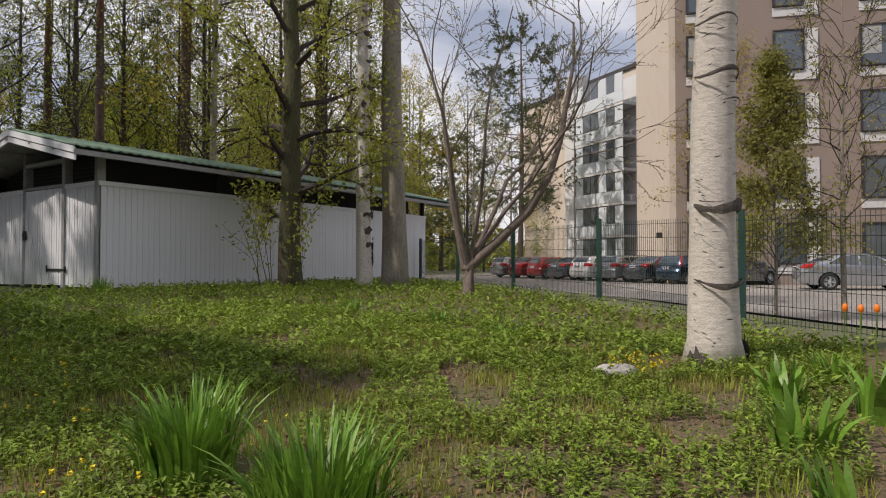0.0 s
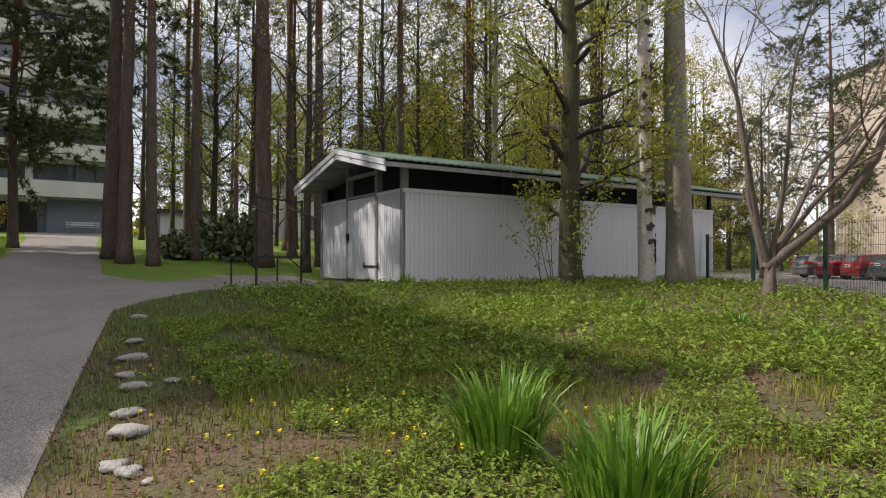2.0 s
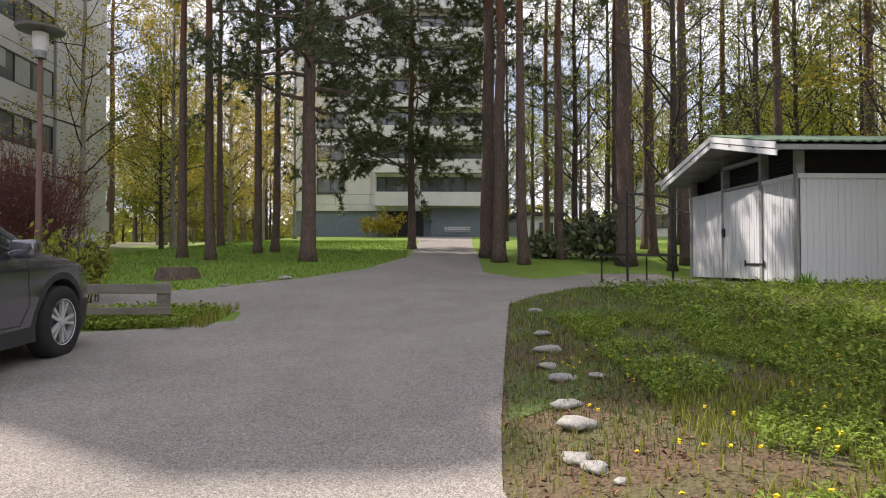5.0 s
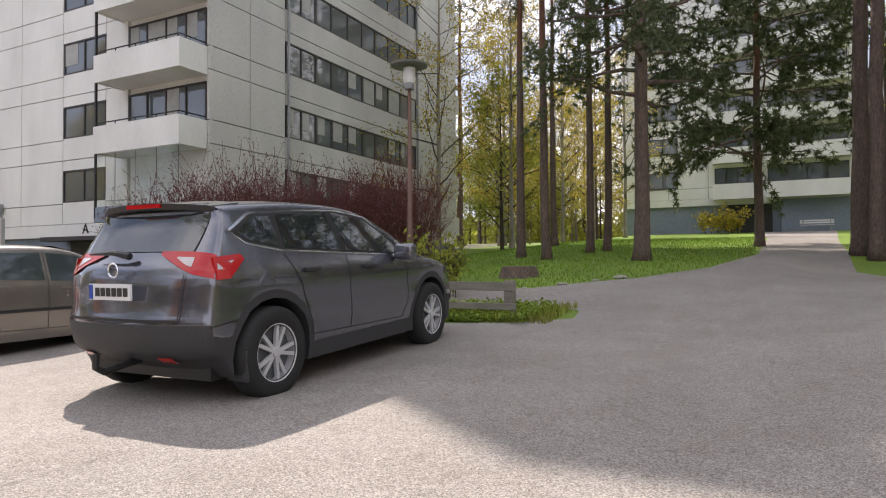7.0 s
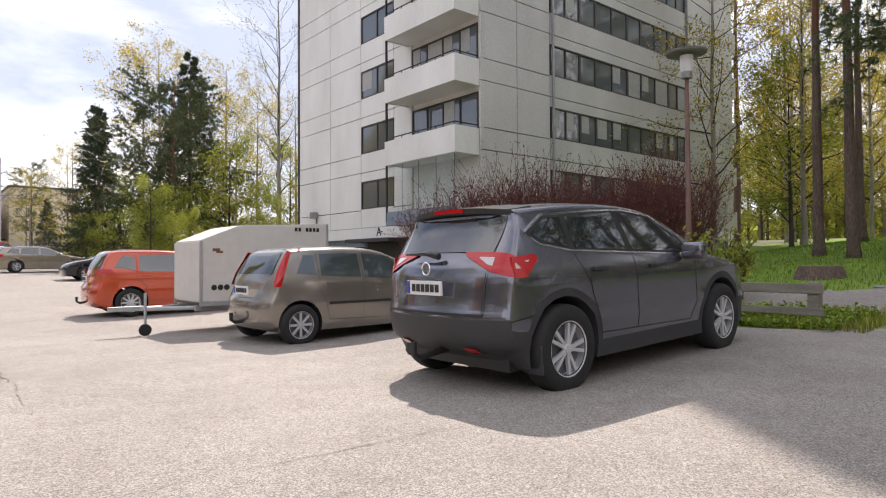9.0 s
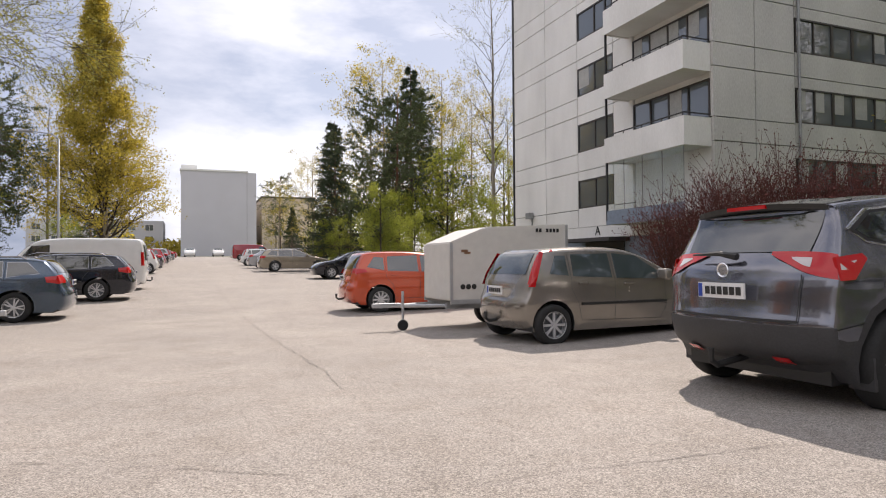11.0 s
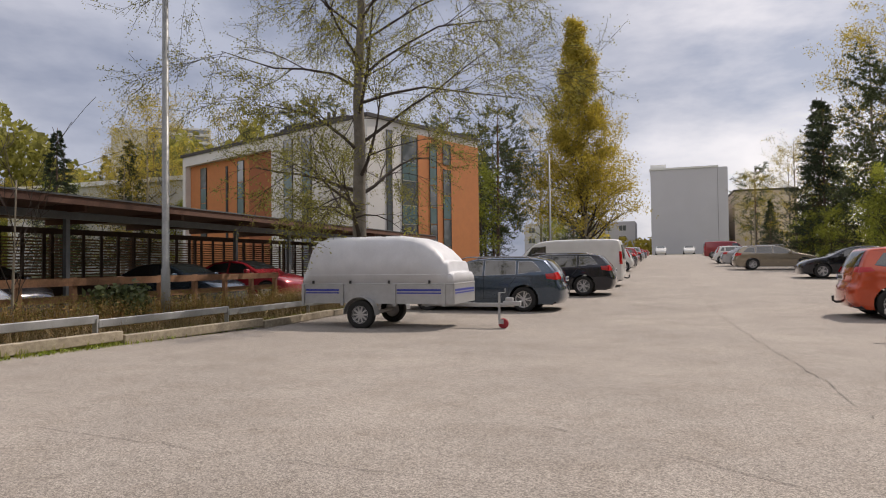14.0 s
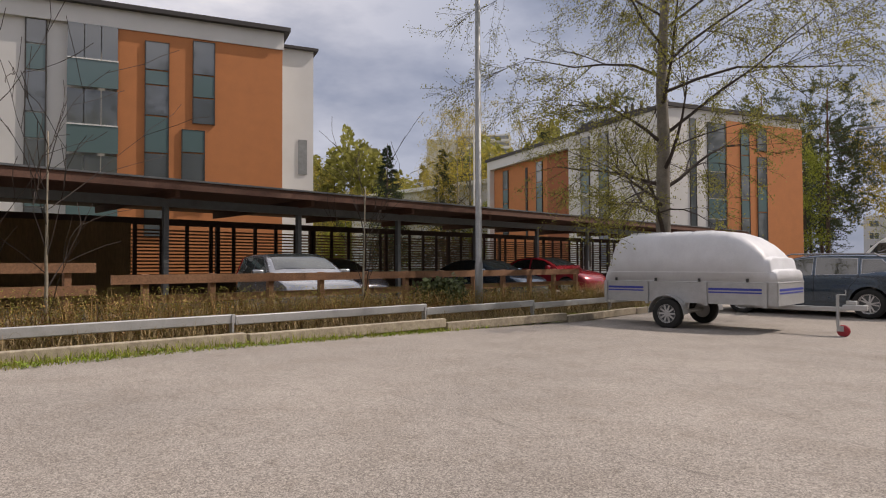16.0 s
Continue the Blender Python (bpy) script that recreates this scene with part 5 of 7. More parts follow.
# ---- carport ----
CX, CZ = -15.6, 0.05
cp = empty("carport", pose(0, 0, 0), "long dark timber carport with slatted back wall", "carport")
CY0, CY1 = -12.0, 40.0
k = 0
while CY0 + 1 + k * 3.55 < CY1:
    y = CY0 + 0.85 + k * 3.55
    part("post", boxes((CX - 0.06, y - 0.06, CZ - 0.3, CX + 0.06, y + 0.06, CZ + 2.42)), M_steelgrey, cp)
    part("post", boxes((CX - 5.0, y - 0.06, CZ - 0.3, CX - 4.88, y + 0.06, CZ + 2.3)), M_darktimber, cp)
    part("rafter", boxes((CX - 5.2, y - 0.05, CZ + 2.58, CX + 0.7, y + 0.05, CZ + 2.78)), M_deck, cp)
    k += 1
part("beam", boxes((CX - 0.08, CY0, CZ + 2.40, CX + 0.08, CY1, CZ + 2.60)), M_steelgrey, cp)
part("beam", boxes((CX - 5.04, CY0, CZ + 2.28, CX - 4.86, CY1, CZ + 2.48)), M_darktimber, cp)
part("roof_deck", boxes((CX - 5.5, CY0 - 0.4, CZ + 2.78, CX + 0.85, CY1 + 0.4, CZ + 2.84)), M_deck, cp)
part("fascia", boxes((CX + 0.85, CY0 - 0.4, CZ + 2.72, CX + 0.89, CY1 + 0.4, CZ + 2.92)), M_deck, cp)
part("roof_edge", boxes((CX + 0.80, CY0 - 0.4, CZ + 2.92, CX + 0.93, CY1 + 0.4, CZ + 2.96)), M_steelgrey, cp, "grey metal roof edge")
part("roof_felt", boxes((CX - 5.5, CY0 - 0.4, CZ + 2.845, CX + 0.79, CY1 + 0.4, CZ + 2.90)), M_roofdark, cp)
for z in np.arange(0.62, 2.12, 0.105):
    part("slat", boxes((CX - 4.93, CY0, CZ + z, CX - 4.90, CY1, CZ + z + 0.052)), M_browntimber, cp)
y = CY0
while y < CY1:
    part("upright", boxes((CX - 4.90, y, CZ + 0.4, CX - 4.84, y + 0.11, CZ + 2.35)), M_darktimber, cp)
    y += 0.78
part("rear_plinth", boxes((CX - 4.98, CY0, CZ - 0.3, CX - 4.86, CY1, CZ + 0.5)), M_darktimber, cp)
part("store_wall", boxes((CX - 4.6, -6.0, CZ, CX - 0.3, 2.4, CZ + 2.4)), M_olive, cp, "brown boarded store room")
part("rear_boarding", boxes((CX - 4.83, 0.5, CZ, CX - 4.75, 7.4, CZ + 2.3)), M_olive, cp, "solid brown boarded panel")
sheet("carport_yard", [(CX - 5.2, -12), (CX + 5.0, -12), (CX + 5.0, 42), (CX - 5.2, 42)], M_asphalt, 0.012, 2.0, label="pale asphalt yard in front of the carport", category="asphalt")

# cars in the carport yard
for spec, body, x, y, hd, lab in ((HATCH, P_silver, -14.6, 8.6, -10, "silver family car standing in front of the carport"), (HATCH, P_grey, -19.3, 12.6, 0, "dark hatchback under the carport"),
                                  (SEDAN, P_bluegrey, -17.8, 17.7, 2, "dark saloon standing in front of the carport"), (SEDAN, P_red, -17.6, 21.1, 2, "dark red saloon standing in front of the carport")):
    parked("family_car" if spec is MPV else "saloon_car" if spec is SEDAN else "hatchback_car", x, y, hd, spec, body, lab)

# ---- kerb, rail and timber fence beside the car park ----
kb = empty("timber_kerb", pose(0, 0, 0), "weathered timber kerb beams lying along the asphalt", "kerb")
kp = [(-8.95, -3.0), (-8.72, 1.0), (-8.55, 5.0), (-8.38, 8.6), (-8.1, 11.8), (-8.3, 15.0), (-8.5, 18.0)]
for a, b in zip(kp, kp[1:]):
    d = Vector((b[0] - a[0], b[1] - a[1], 0))
    ob = part("beam", boxes((0.02, -0.07, 0, d.length - 0.02, 0.07, 0.15), bevel=0.012), M_timber, kb)
    ob.matrix_basis = pose(a[0], a[1], gz(*a) + 0.0, 0, 0, math.degrees(math.atan2(d.y, d.x)))
gr = empty("guard_rail", pose(0, 0, 0), "low galvanised box guard rail on steel posts", "guard rail")
rp = [(-9.3, -3.0), (-9.0, 1.0), (-8.88, 5.0), (-8.85, 8.6), (-8.9, 11.8), (-8.95, 15.0), (-8.95, 18.0)]
for a, b in zip(rp, rp[1:]):
    d = Vector((b[0] - a[0], b[1] - a[1], 0))
    ob = part("rail", boxes((0, -0.03, 0.25, d.length, 0.03, 0.38), bevel=0.012), M_galv, gr)
    ob.matrix_basis = pose(a[0], a[1], gz(*a), 0, 0, math.degrees(math.atan2(d.y, d.x)))
    part("post", boxes((-0.045, -0.06, -0.1, 0.045, -0.031, 0.40)), M_galv, gr).matrix_basis = pose(a[0], a[1], gz(*a))
wf = empty("timber_fence", pose(0, 0, 0), "brown two-rail timber fence along the yard", "fence")
FX = -10.6
for y in np.arange(-4, 16, 1.05):
    part("post", boxes((FX - 0.05, y - 0.05, -0.2, FX + 0.05, y + 0.05, 1.10 if y < 3.6 else 0.95), bevel=0.01), M_browntimber, wf)
part("rail", boxes((FX + 0.05, -4, 0.98, FX + 0.09, 3.7, 1.12)), M_browntimber, wf)
part("rail", boxes((FX + 0.05, -4, 0.66, FX + 0.09, 3.7, 0.80)), M_browntimber, wf)
part("rail", boxes((FX + 0.05, 3.9, 0.80, FX + 0.09, 16, 0.94)), M_browntimber, wf)
part("rail", boxes((FX - 0.09, 3.9, 0.50, FX - 0.05, 16, 0.62)), M_browntimber, wf)

# ---- pole lamps ----
def pole(name, x, y, h, r, label, mat, head):
    e = empty(name, pose(x, y, gz(x, y)), label, "street lamp", "street lamps")
    part("pole", tube([(0, 0, -0.2), (0, 0, 1.2), (0, 0, 1.22), (0, 0, h)], [r, r, r * 0.85, r * 0.6], 12), mat, e, smooth=True)
    if head == "dish":
        part("lantern", lathe([(0.05, h - 0.02), (0.10, h + 0.02), (0.12, h + 0.10), (0.12, h + 0.32), (0.06, h + 0.34)], 16, "z"), M_frame_white, e)
        part("cap", lathe([(0.05, h + 0.40), (0.36, h + 0.36), (0.38, h + 0.39), (0.10, h + 0.46)], 24, "z"), M_polegrey, e, "wide flat lamp cap")
        part("collar", lathe([(0.09, h - 0.10), (0.10, h), (0.10, h + 0.03)], 16, "z"), M_polegrey, e)
        part("stem", tube([(0.11, 0, h), (0.11, 0, h + 0.38)], [0.012] * 2, 6), M_polegrey, e)
    elif head == "arm":
        part("arm", tube([(0, 0, h), (-0.3, 0, h + 0.25), (-1.3, 0, h + 0.35)], [r * 0.6, 0.035, 0.03], 8), mat, e)
        part("lamp_head", boxes((-2.0, -0.14, h + 0.28, -1.2, 0.14, h + 0.40), bevel=0.03), M_polegrey, e)
    return e


pole("street_lamp", -9.75, 11.0, 9.0, 0.085, "tall grey steel lamp post beside the timber fence", M_polegrey, "none")
pole("park_lamp", 11.3, 6.9, 4.2, 0.06, "brown lamp post with a wide flat cap", material("rusty brown pole", (0.16, 0.085, 0.06), 0.6, vary=0.3), "dish")
pole("park_lamp", 40, 7.2, 3.7, 0.05, "slim dark park lamp on the lawn", M_black, "dish")
pole("street_lamp", -7.4, 42, 7.6, 0.08, "grey street lamp with a bent arm", M_polegrey, "arm")
pole("street_lamp", 13.5, -17.6, 12.0, 0.10, "tall grey lamp post by the fence", M_polegrey, "none")

# ---- mesh fence ----
mf = empty("mesh_fence", pose(0, 0, 0), "dark green welded mesh fence panels on square posts", "fence")
fp = [(12.1, -17.2), (9.3, -15.0), (6.44, -12.73), (3.7, -10.5), (1.2, -8.45), (-1.4, -6.9), (-4.2, -5.4), (-7.0, -4.0)]
FH = 1.32
for p in fp:
    part("post", boxes((p[0] - 0.035, p[1] - 0.035, gz(*p) - 0.2, p[0] + 0.035, p[1] + 0.035, gz(*p) + FH + 0.06)), M_greenfence, mf)
for a, b in zip(fp, fp[1:]):
    d = Vector((b[0] - a[0], b[1] - a[1], 0))
    L = d.length
    za, zb = gz(*a), gz(*b)
    wires = []
    for k in range(1, int(L / 0.05)):
        u = k * 0.05 / L
        z = za + (zb - za) * u
        p = (a[0] + d.x * u, a[1] + d.y * u)
        wires.append(tube([(*p, z + 0.04), (*p, z + FH)], [0.0035] * 2, 3, False))
    for h in np.arange(0.06, FH, 0.2):
        wires.append(tube([(a[0], a[1], za + h), (b[0], b[1], zb + h)], [0.004] * 2, 4, False))
    part("mesh_panel", merge(*wires), M_wirefence, mf)

# ---- orange terraces of flats beyond the carport ----
def stack(parent, m, w, heights, mats, name="window_strip"):
    """A tall strip of panes and spandrels, one storey above another."""
    e = new(name)
    e.parent = parent
    e.matrix_basis = m
    z = 0
    for h, mt in zip(heights, mats):
        part("pane" if mt is M_glass else "spandrel", boxes((0.04, -0.01, z + 0.03, w - 0.04, 0.05, z + h - 0.03)), mt, e)
        z += h
    part("window_frame", boxes((0, -0.03, 0, 0.04, 0.08, z), (w - 0.04, -0.03, 0, w, 0.08, z), (0.04, -0.02, z - 0.03, w - 0.04, 0.08, z)), M_frame_dark, e)
    return e


ROT = 20.3                                     # these blocks stand askew to the car park
def block_b():
    """Corner at the origin; x runs along the long front to its right end at 0."""
    e = empty("terrace_block", pose(-17.1, 35.1, 0.0, 0, 0, 0), "three-storey block of flats in orange cladding and white render", "apartment building", "orange blocks")
    e.matrix_basis = Matrix.Translation((-17.1, 35.1, 0.3)) @ Euler((0, 0, radians(-ROT))).to_matrix().to_4x4()
    H = 9.75
    part("wall", boxes((-21.7, 0.6, -1, 0, 11.1, H)), M_render_white, e)
    part("wall", boxes((-9.6, 0, -1, 0, 0.6, H)), M_render_white, e)
    part("wall", boxes((-21.7, 0, H - 0.75, -9.6, 0.6, H), (-21.7, 0, -1, -21.25, 0.6, H - 0.75)), M_render_white, e, "white render frame")
    part("cladding", boxes((-21.25, 0.45, -1, -12.95, 0.597, H - 0.75)), M_orange, e, "orange cladding")
    part("cladding", boxes((-12.95, 0.44, -1, -9.6, 0.597, H - 0.75)), M_brickred, e, "red ochre recess")
    G, T = M_glass, M_glass_teal
    for x in (-19.6, -14.4):
        stack(e, pose(x, 0.39, 3.0), 0.85, (1.6, 1.3, 1.2, 1.6), (G, T, T, G))
    stack(e, pose(-15.95, 0.39, 3.0), 0.22, (2.6, 2.9), (G, G))
    for x in (-8.1, -6.15):
        stack(e, pose(x, -0.06, 0.6), 0.95, (2.2, 2.5, 0.25, 1.6, 2.2), (G, G, M_render_white, T, G))
    part("roof", boxes((-21.85, -0.12, H, 0.15, 11.25, H + 0.22)), M_roofdark, e)
    part("penthouse", boxes((-12, 2.5, H + 0.22, -5, 8, H + 1.3)), M_roofdark, e)
    part("stair_housing", boxes((-13.5, 4, H + 0.22, -12.02, 8, H + 2.0)), M_roofdark, e)
    for x in (-7, -6.4, -5.5):
        part("vent_pipe", tube([(x, 3, H + 1.3), (x, 3, H + 1.9)], [0.12, 0.12], 8), M_roofdark, e)
    part("cladding", boxes((0, 4.5, -1, 0.06, 11.1, H - 0.45)), M_orange, e, "orange cladding")
    stack(e, pose(0.02, 1.6, 0.2, 0, 0, 90), 0.5, (9,), (G,))
    stack(e, pose(0.02, 2.98, 0.6, 0, 0, 90), 1.45, (1.2, 1.6, 1.2, 1.6, 1.2, 1.7), (T, G, T, G, T, G))
    stack(e, pose(0.08, 5.6, 1.6, 0, 0, 90), 0.75, (1.9, 1.1, 1.5, 1.2, 1.6), (G, T, G, T, T))
    stack(e, pose(0.08, 7.0, 1.2, 0, 0, 90), 0.85, (0.8, 1.9, 1.6, 1.8), (T, G, T, G))
    stack(e, pose(0.08, 7.0, 7.6, 0, 0, 90), 0.85, (1.5,), (G,))
    part("fence", merge(*[tube([(1.2, y, -0.5), (1.2, y, 1.1)], [0.02] * 2, 4) for y in np.arange(9, 16, 0.35)], tube([(1.2, 9, 1.1), (1.2, 16, 1.1)], [0.03] * 2, 4)), M_black, e)
    return e


block_b()


def block_a():
    e = empty("terrace_block", pose(0, 0, 0), "four-storey block of flats with orange cladding and tall teal windows", "apartment building", "orange blocks")
    # origin at the right end of the orange front; local x runs along the front towards that end
    d = Vector((0.35, 0.937, 0)).normalized()
    e.matrix_basis = Matrix.Translation((-24.96, 15.1, 0.3)) @ Euler((0, 0, math.atan2(d.y, d.x))).to_matrix().to_4x4()
    H = 10.9
    part("wall", boxes((-26, 0.12, -1, 0, 13, H)), M_render_white, e)
    part("cladding", boxes((-6.4, 0.0, -1, 0, 0.118, H - 0.75)), M_orange, e, "orange cladding")
    part("wall", boxes((-26, -0.05, H - 0.75, 0.05, 0.12, H)), M_render_white, e)
    part("roof", boxes((-26.2, -0.3, H, 0.3, 13.2, H + 0.18)), M_roofdark, e)
    part("wall", boxes((0, 1.6, -1, 1.7, 12, H - 0.1)), M_render_white, e, "white end wall")
    part("roof", boxes((0.32, 1.4, H - 0.1, 1.9, 12.2, H + 0.02)), M_roofdark, e)
    part("vent", boxes((1.0, 1.55, 5.0, 1.4, 1.62, 6.6)), M_polegrey, e)
    G, T = M_glass, M_glass_teal
    stack(e, pose(-3.64, -0.05, 6.6), 0.87, (1.1, 0.95, 1.4), (G, T, G))
    stack(e, pose(-4.05, -0.05, 3.0), 0.9, (1.0, 1.4, 0.95), (T, G, T))
    stack(e, pose(-5.42, -0.05, 1.9), 0.9, (1.2, 1.0, 1.2, 1.5, 1.25, 0.6, 1.15), (G, T, G, T, G, T, G))
    for k in range(4):
        z = 0.05 + k * 2.55
        b = new("balcony")
        b.parent = e
        b.matrix_basis = pose(-8.1, -0.1, z)
        part("front_panel", boxes((0, -0.05, 0, 1.75, 0.02, 1.05)), M_glass_teal, b)
        for q in range(3):
            part("pane", boxes((q * 0.585, 0.0, 1.1, q * 0.585 + 0.55, 0.04, 2.45)), M_glass, b)
        part("rail", boxes((0, -0.07, 1.05, 1.75, -0.0, 1.1)), M_frame_white, b)
    stack(e, pose(-9.5, 0.07, 0.4), 0.7, (1.0, 1.6, 1.0, 1.6, 1.0, 1.6, 1.0, 1.0), (T, G, T, G, T, G, T, G))
    for x in (-15, -19, -23):
        for k in range(3):
            window(e, pose(x, 0.03, 1.6 + k * 2.9), 1.6, 1.5, 2)
    return e


block_a()
low = empty("low_building", pose(0, 0, 0), "long low white flat-roofed building behind the carport", "building")
part("wall", boxes((-62, 46, 0, -30, 56, 8.8)), M_render_white, low)
part("roof", boxes((-62.4, 45.6, 8.8, -29.6, 56.4, 9.2)), M_frame_white, low)
fm = empty("flag_pole", pose(-32, 35, 0.3), "slim white flag pole behind the carport", "flag pole")
part("pole", tube([(0, 0, 0), (0, 0, 11.0)], [0.08, 0.05], 8), M_frame_white, fm)

# ---- far blocks ----
M_farwall = material("pale grey render", (0.54, 0.535, 0.565), 0.9, vary=0.05, scale=0.3)
fb = empty("far_slab_block", pose(0, 0, 0), "blank pale grey gable of a distant slab block", "apartment building")
part("wall", boxes((-2.9, 140, 1, 11.9, 190, 20.2)), M_farwall, fb)
part("roof", boxes((-3.1, 139.8, 20.2, 10.2, 190.2, 20.55), (-2.9, 142, 20.55, 0.2, 146, 21.6)), M_frame_white, fb)
part("joint", boxes((9.97, 139.97, 2, 10.03, 140.05, 20)), M_joint, fb)
wb = empty("far_low_block", pose(0, 0, 0), "pale low building partly hidden by trees", "apartment building")
part("wall", boxes((-34, 160, 1, -7, 172, 11)), M_farwall, wb)
for i in range(7):
    for k in range(3):
        window(wb, pose(-33 + i * 3.7, 159.95, 3.5 + k * 2.6), 1.8, 1.4, 2, M_frame_white)
eb = empty("far_east_block", pose(0, 0, 0), "tan block of flats beyond the birches", "apartment building")
part("wall", boxes((14, 150, 1, 26, 190, 16)), M_render_beige, eb)
part("roof", boxes((13.8, 149.8, 16, 26.2, 190.2, 16.4)), M_roofdark, eb)
hb = empty("hill_tower_block", pose(0, 0, 0), "white terraced tower block on a wooded hill", "apartment building")
hb.matrix_basis = pose(-189, 177, 27, 0, 0, 40)
part("wall", boxes((0, 0, -27, 12, 18, 25)), M_concrete_grey_dim, hb)
part("wall", boxes((12, 1, -27, 34, 18, 27)), M_render_white, hb)
for k in range(9):
    part("balcony", boxes((12.5, -0.6, k * 2.9 + 0.5, 33.5, 1.0, k * 2.9 + 1.6)), M_render_white, hb)
    part("window_band", boxes((12.6, 0.9, k * 2.9 + 1.6, 33.4, 0.98, k * 2.9 + 3.2)), M_glass, hb)
part("roof", boxes((14, 3, 27, 24, 12, 29)), M_concrete_grey_dim, hb)

# ---- brown flats behind the mesh fence ----
def flats():
    fwd, rt = Vector((0.545, -0.839, 0)), Vector((-0.839, -0.545, 0))

    def put(e, depth, side, ddepth, dside):
        p, d = fwd * depth + rt * side, fwd * ddepth + rt * dside
        e.matrix_basis = Matrix.Translation((p.x, p.y, 0.1)) @ Euler((0, 0, math.atan2(d.y, d.x))).to_matrix().to_4x4()

    e = empty("brown_block", pose(0, 0, 0), "mauve-brown rendered block of flats with white window strips", "apartment building")
    put(e, 31.0, 11.1, -0.22, 0.975)
    L, H, st = 34.0, 22.0, 3.06
    part("wall", boxes((0.3, 0.0, -0.5, L, 20, H)), M_render_brown, e)
    part("wall", boxes((0, 0.02, -0.5, 0.3, 20, H + 0.6)), M_render_beige, e, "cream rendered end wall")
    part("roof", boxes((0.3, -0.2, H, L + 0.2, 20, H + 0.3)), M_roofdark, e)
    for k in range(7):
        z = 1.0 + k * st
        for x in (0.8, 4.7, 8.4, 12.1, 15.8, 19.5):
            window(e, pose(x, -0.10, z), 1.35, 1.95, 1, M_frame_dark, curtain=0.4)
            part("white_panel", boxes((x + 1.35, -0.06, z - 0.45, x + 1.95, 0.05, z + 1.95)), M_render_white, e)
            part("spandrel", boxes((x, -0.05, z - 0.45, x + 1.35, 0.02, z - 0.02)), M_render_white, e)
    part("wall_lamp", boxes((-0.3, 3.0, 2.4, 0, 3.3, 2.7), bevel=0.03), M_black, e)
    w = empty("balcony_block", pose(0, 0, 0), "beige block of flats with a bay of glazed balconies", "apartment building")
    put(w, 74.0, 9.5, -17, 8.2)
    L = 18.9
    H = 19.0
    part("wall", boxes((0, 0.1, -0.5, L, 14, H)), M_render_beige, w)
    part("roof", boxes((-0.3, -0.1, H, L + 0.3, 14, H + 0.35)), M_roofdark, w)
    part("wall", boxes((10.4, -1.9, -0.5, 11.9, 0.1, H + 0.8)), M_render_white, w, "white fin wall")
    part("wall", boxes((9.6, -0.2, -0.5, 10.4, 0.1, H)), M_frame_dark, w, "dark window strip")
    for k in range(6):
        z = 0.6 + k * 3.0
        bl = new("balcony")
        bl.parent = w
        part("slab", boxes((12.0, -1.8, z - 0.25, L, 0.1, z)), M_render_white, bl)
        for q in range(6):
            part("pane", boxes((12.1 + q * 1.13, -1.78, z + 1.05, 13.15 + q * 1.13, -1.74, z + 2.65)), M_glass if q in (1, 2, 4) else M_glass_pale, bl)
        part("front_panel", boxes((12.0, -1.84, z, L, -1.79, z + 1.0)), M_glass_pale, bl)
        part("back_wall", boxes((12.0, 0.02, z, L, 0.09, z + 2.7)), M_render_white, bl)
    return e


M_glass_pale = plain("pale balcony glass", (0.62, 0.66, 0.67), 0.1)
flats()
repeat(sed2, 2.0, -28.5, 200, "silver saloon parked behind the mesh fence", P_silver)
for i, (spec_ob, mat) in enumerate(((sed2, P_grey), (hat2, P_bluegrey), (sed2, P_grey), (oct_, P_silver), (van, P_white), (sed2, P_grey), (hat2, P_red), (sed2, P_red), (oct_, P_silver))):
    repeat(spec_ob if spec_ob is not van else oct_, 5.8 + i * 1.9, -30.5 - i * 1.05, 62 + 180, "parked car in a row behind the mesh fence", mat)


# ---- trees ----
def leaves(points, rng, per, size, spread, flat=0.0):
    """Small leaf quads scattered round points."""
    pts = np.repeat(np.array(points), per, axis=0)
    n = len(pts)
    c = pts + rng.normal(0, spread, (n, 3))
    u = rng.normal(0, 1, (n, 3))
    u /= np.linalg.norm(u, axis=1)[:, None]
    w = np.cross(u, rng.normal(0, 1, (n, 3)))
    w /= np.linalg.norm(w, axis=1)[:, None] + 1e-9
    s = (size * rng.uniform(0.6, 1.4, n))[:, None]
    v = np.empty((n * 4, 3))
    v[0::4], v[1::4], v[2::4], v[3::4] = c - u * s, c - w * s * 0.55, c + u * s, c + w * s * 0.55
    return v.tolist(), [(4 * i, 4 * i + 1, 4 * i + 2, 4 * i + 3) for i in range(n)]


def needles(points, dirs, rng, per, length, width):
    """Bundles of thin needles that fan out from points."""
    n = len(points) * per
    p = np.repeat(np.array(points), per, axis=0)
    d = np.repeat(np.array(dirs), per, axis=0) * 0.5 + rng.normal(0, 0.75, (n, 3))
    d /= np.linalg.norm(d, axis=1)[:, None]
    w = np.cross(d, rng.normal(0, 1, (n, 3)))
    w /= np.linalg.norm(w, axis=1)[:, None] + 1e-9
    L = (length * rng.uniform(0.6, 1.2, n))[:, None]
    v = np.empty((n * 3, 3))
    v[0::3], v[1::3], v[2::3] = p - w * width, p + w * width, p + d * L
    return v.tolist(), [(3 * i, 3 * i + 1, 3 * i + 2) for i in range(n)]


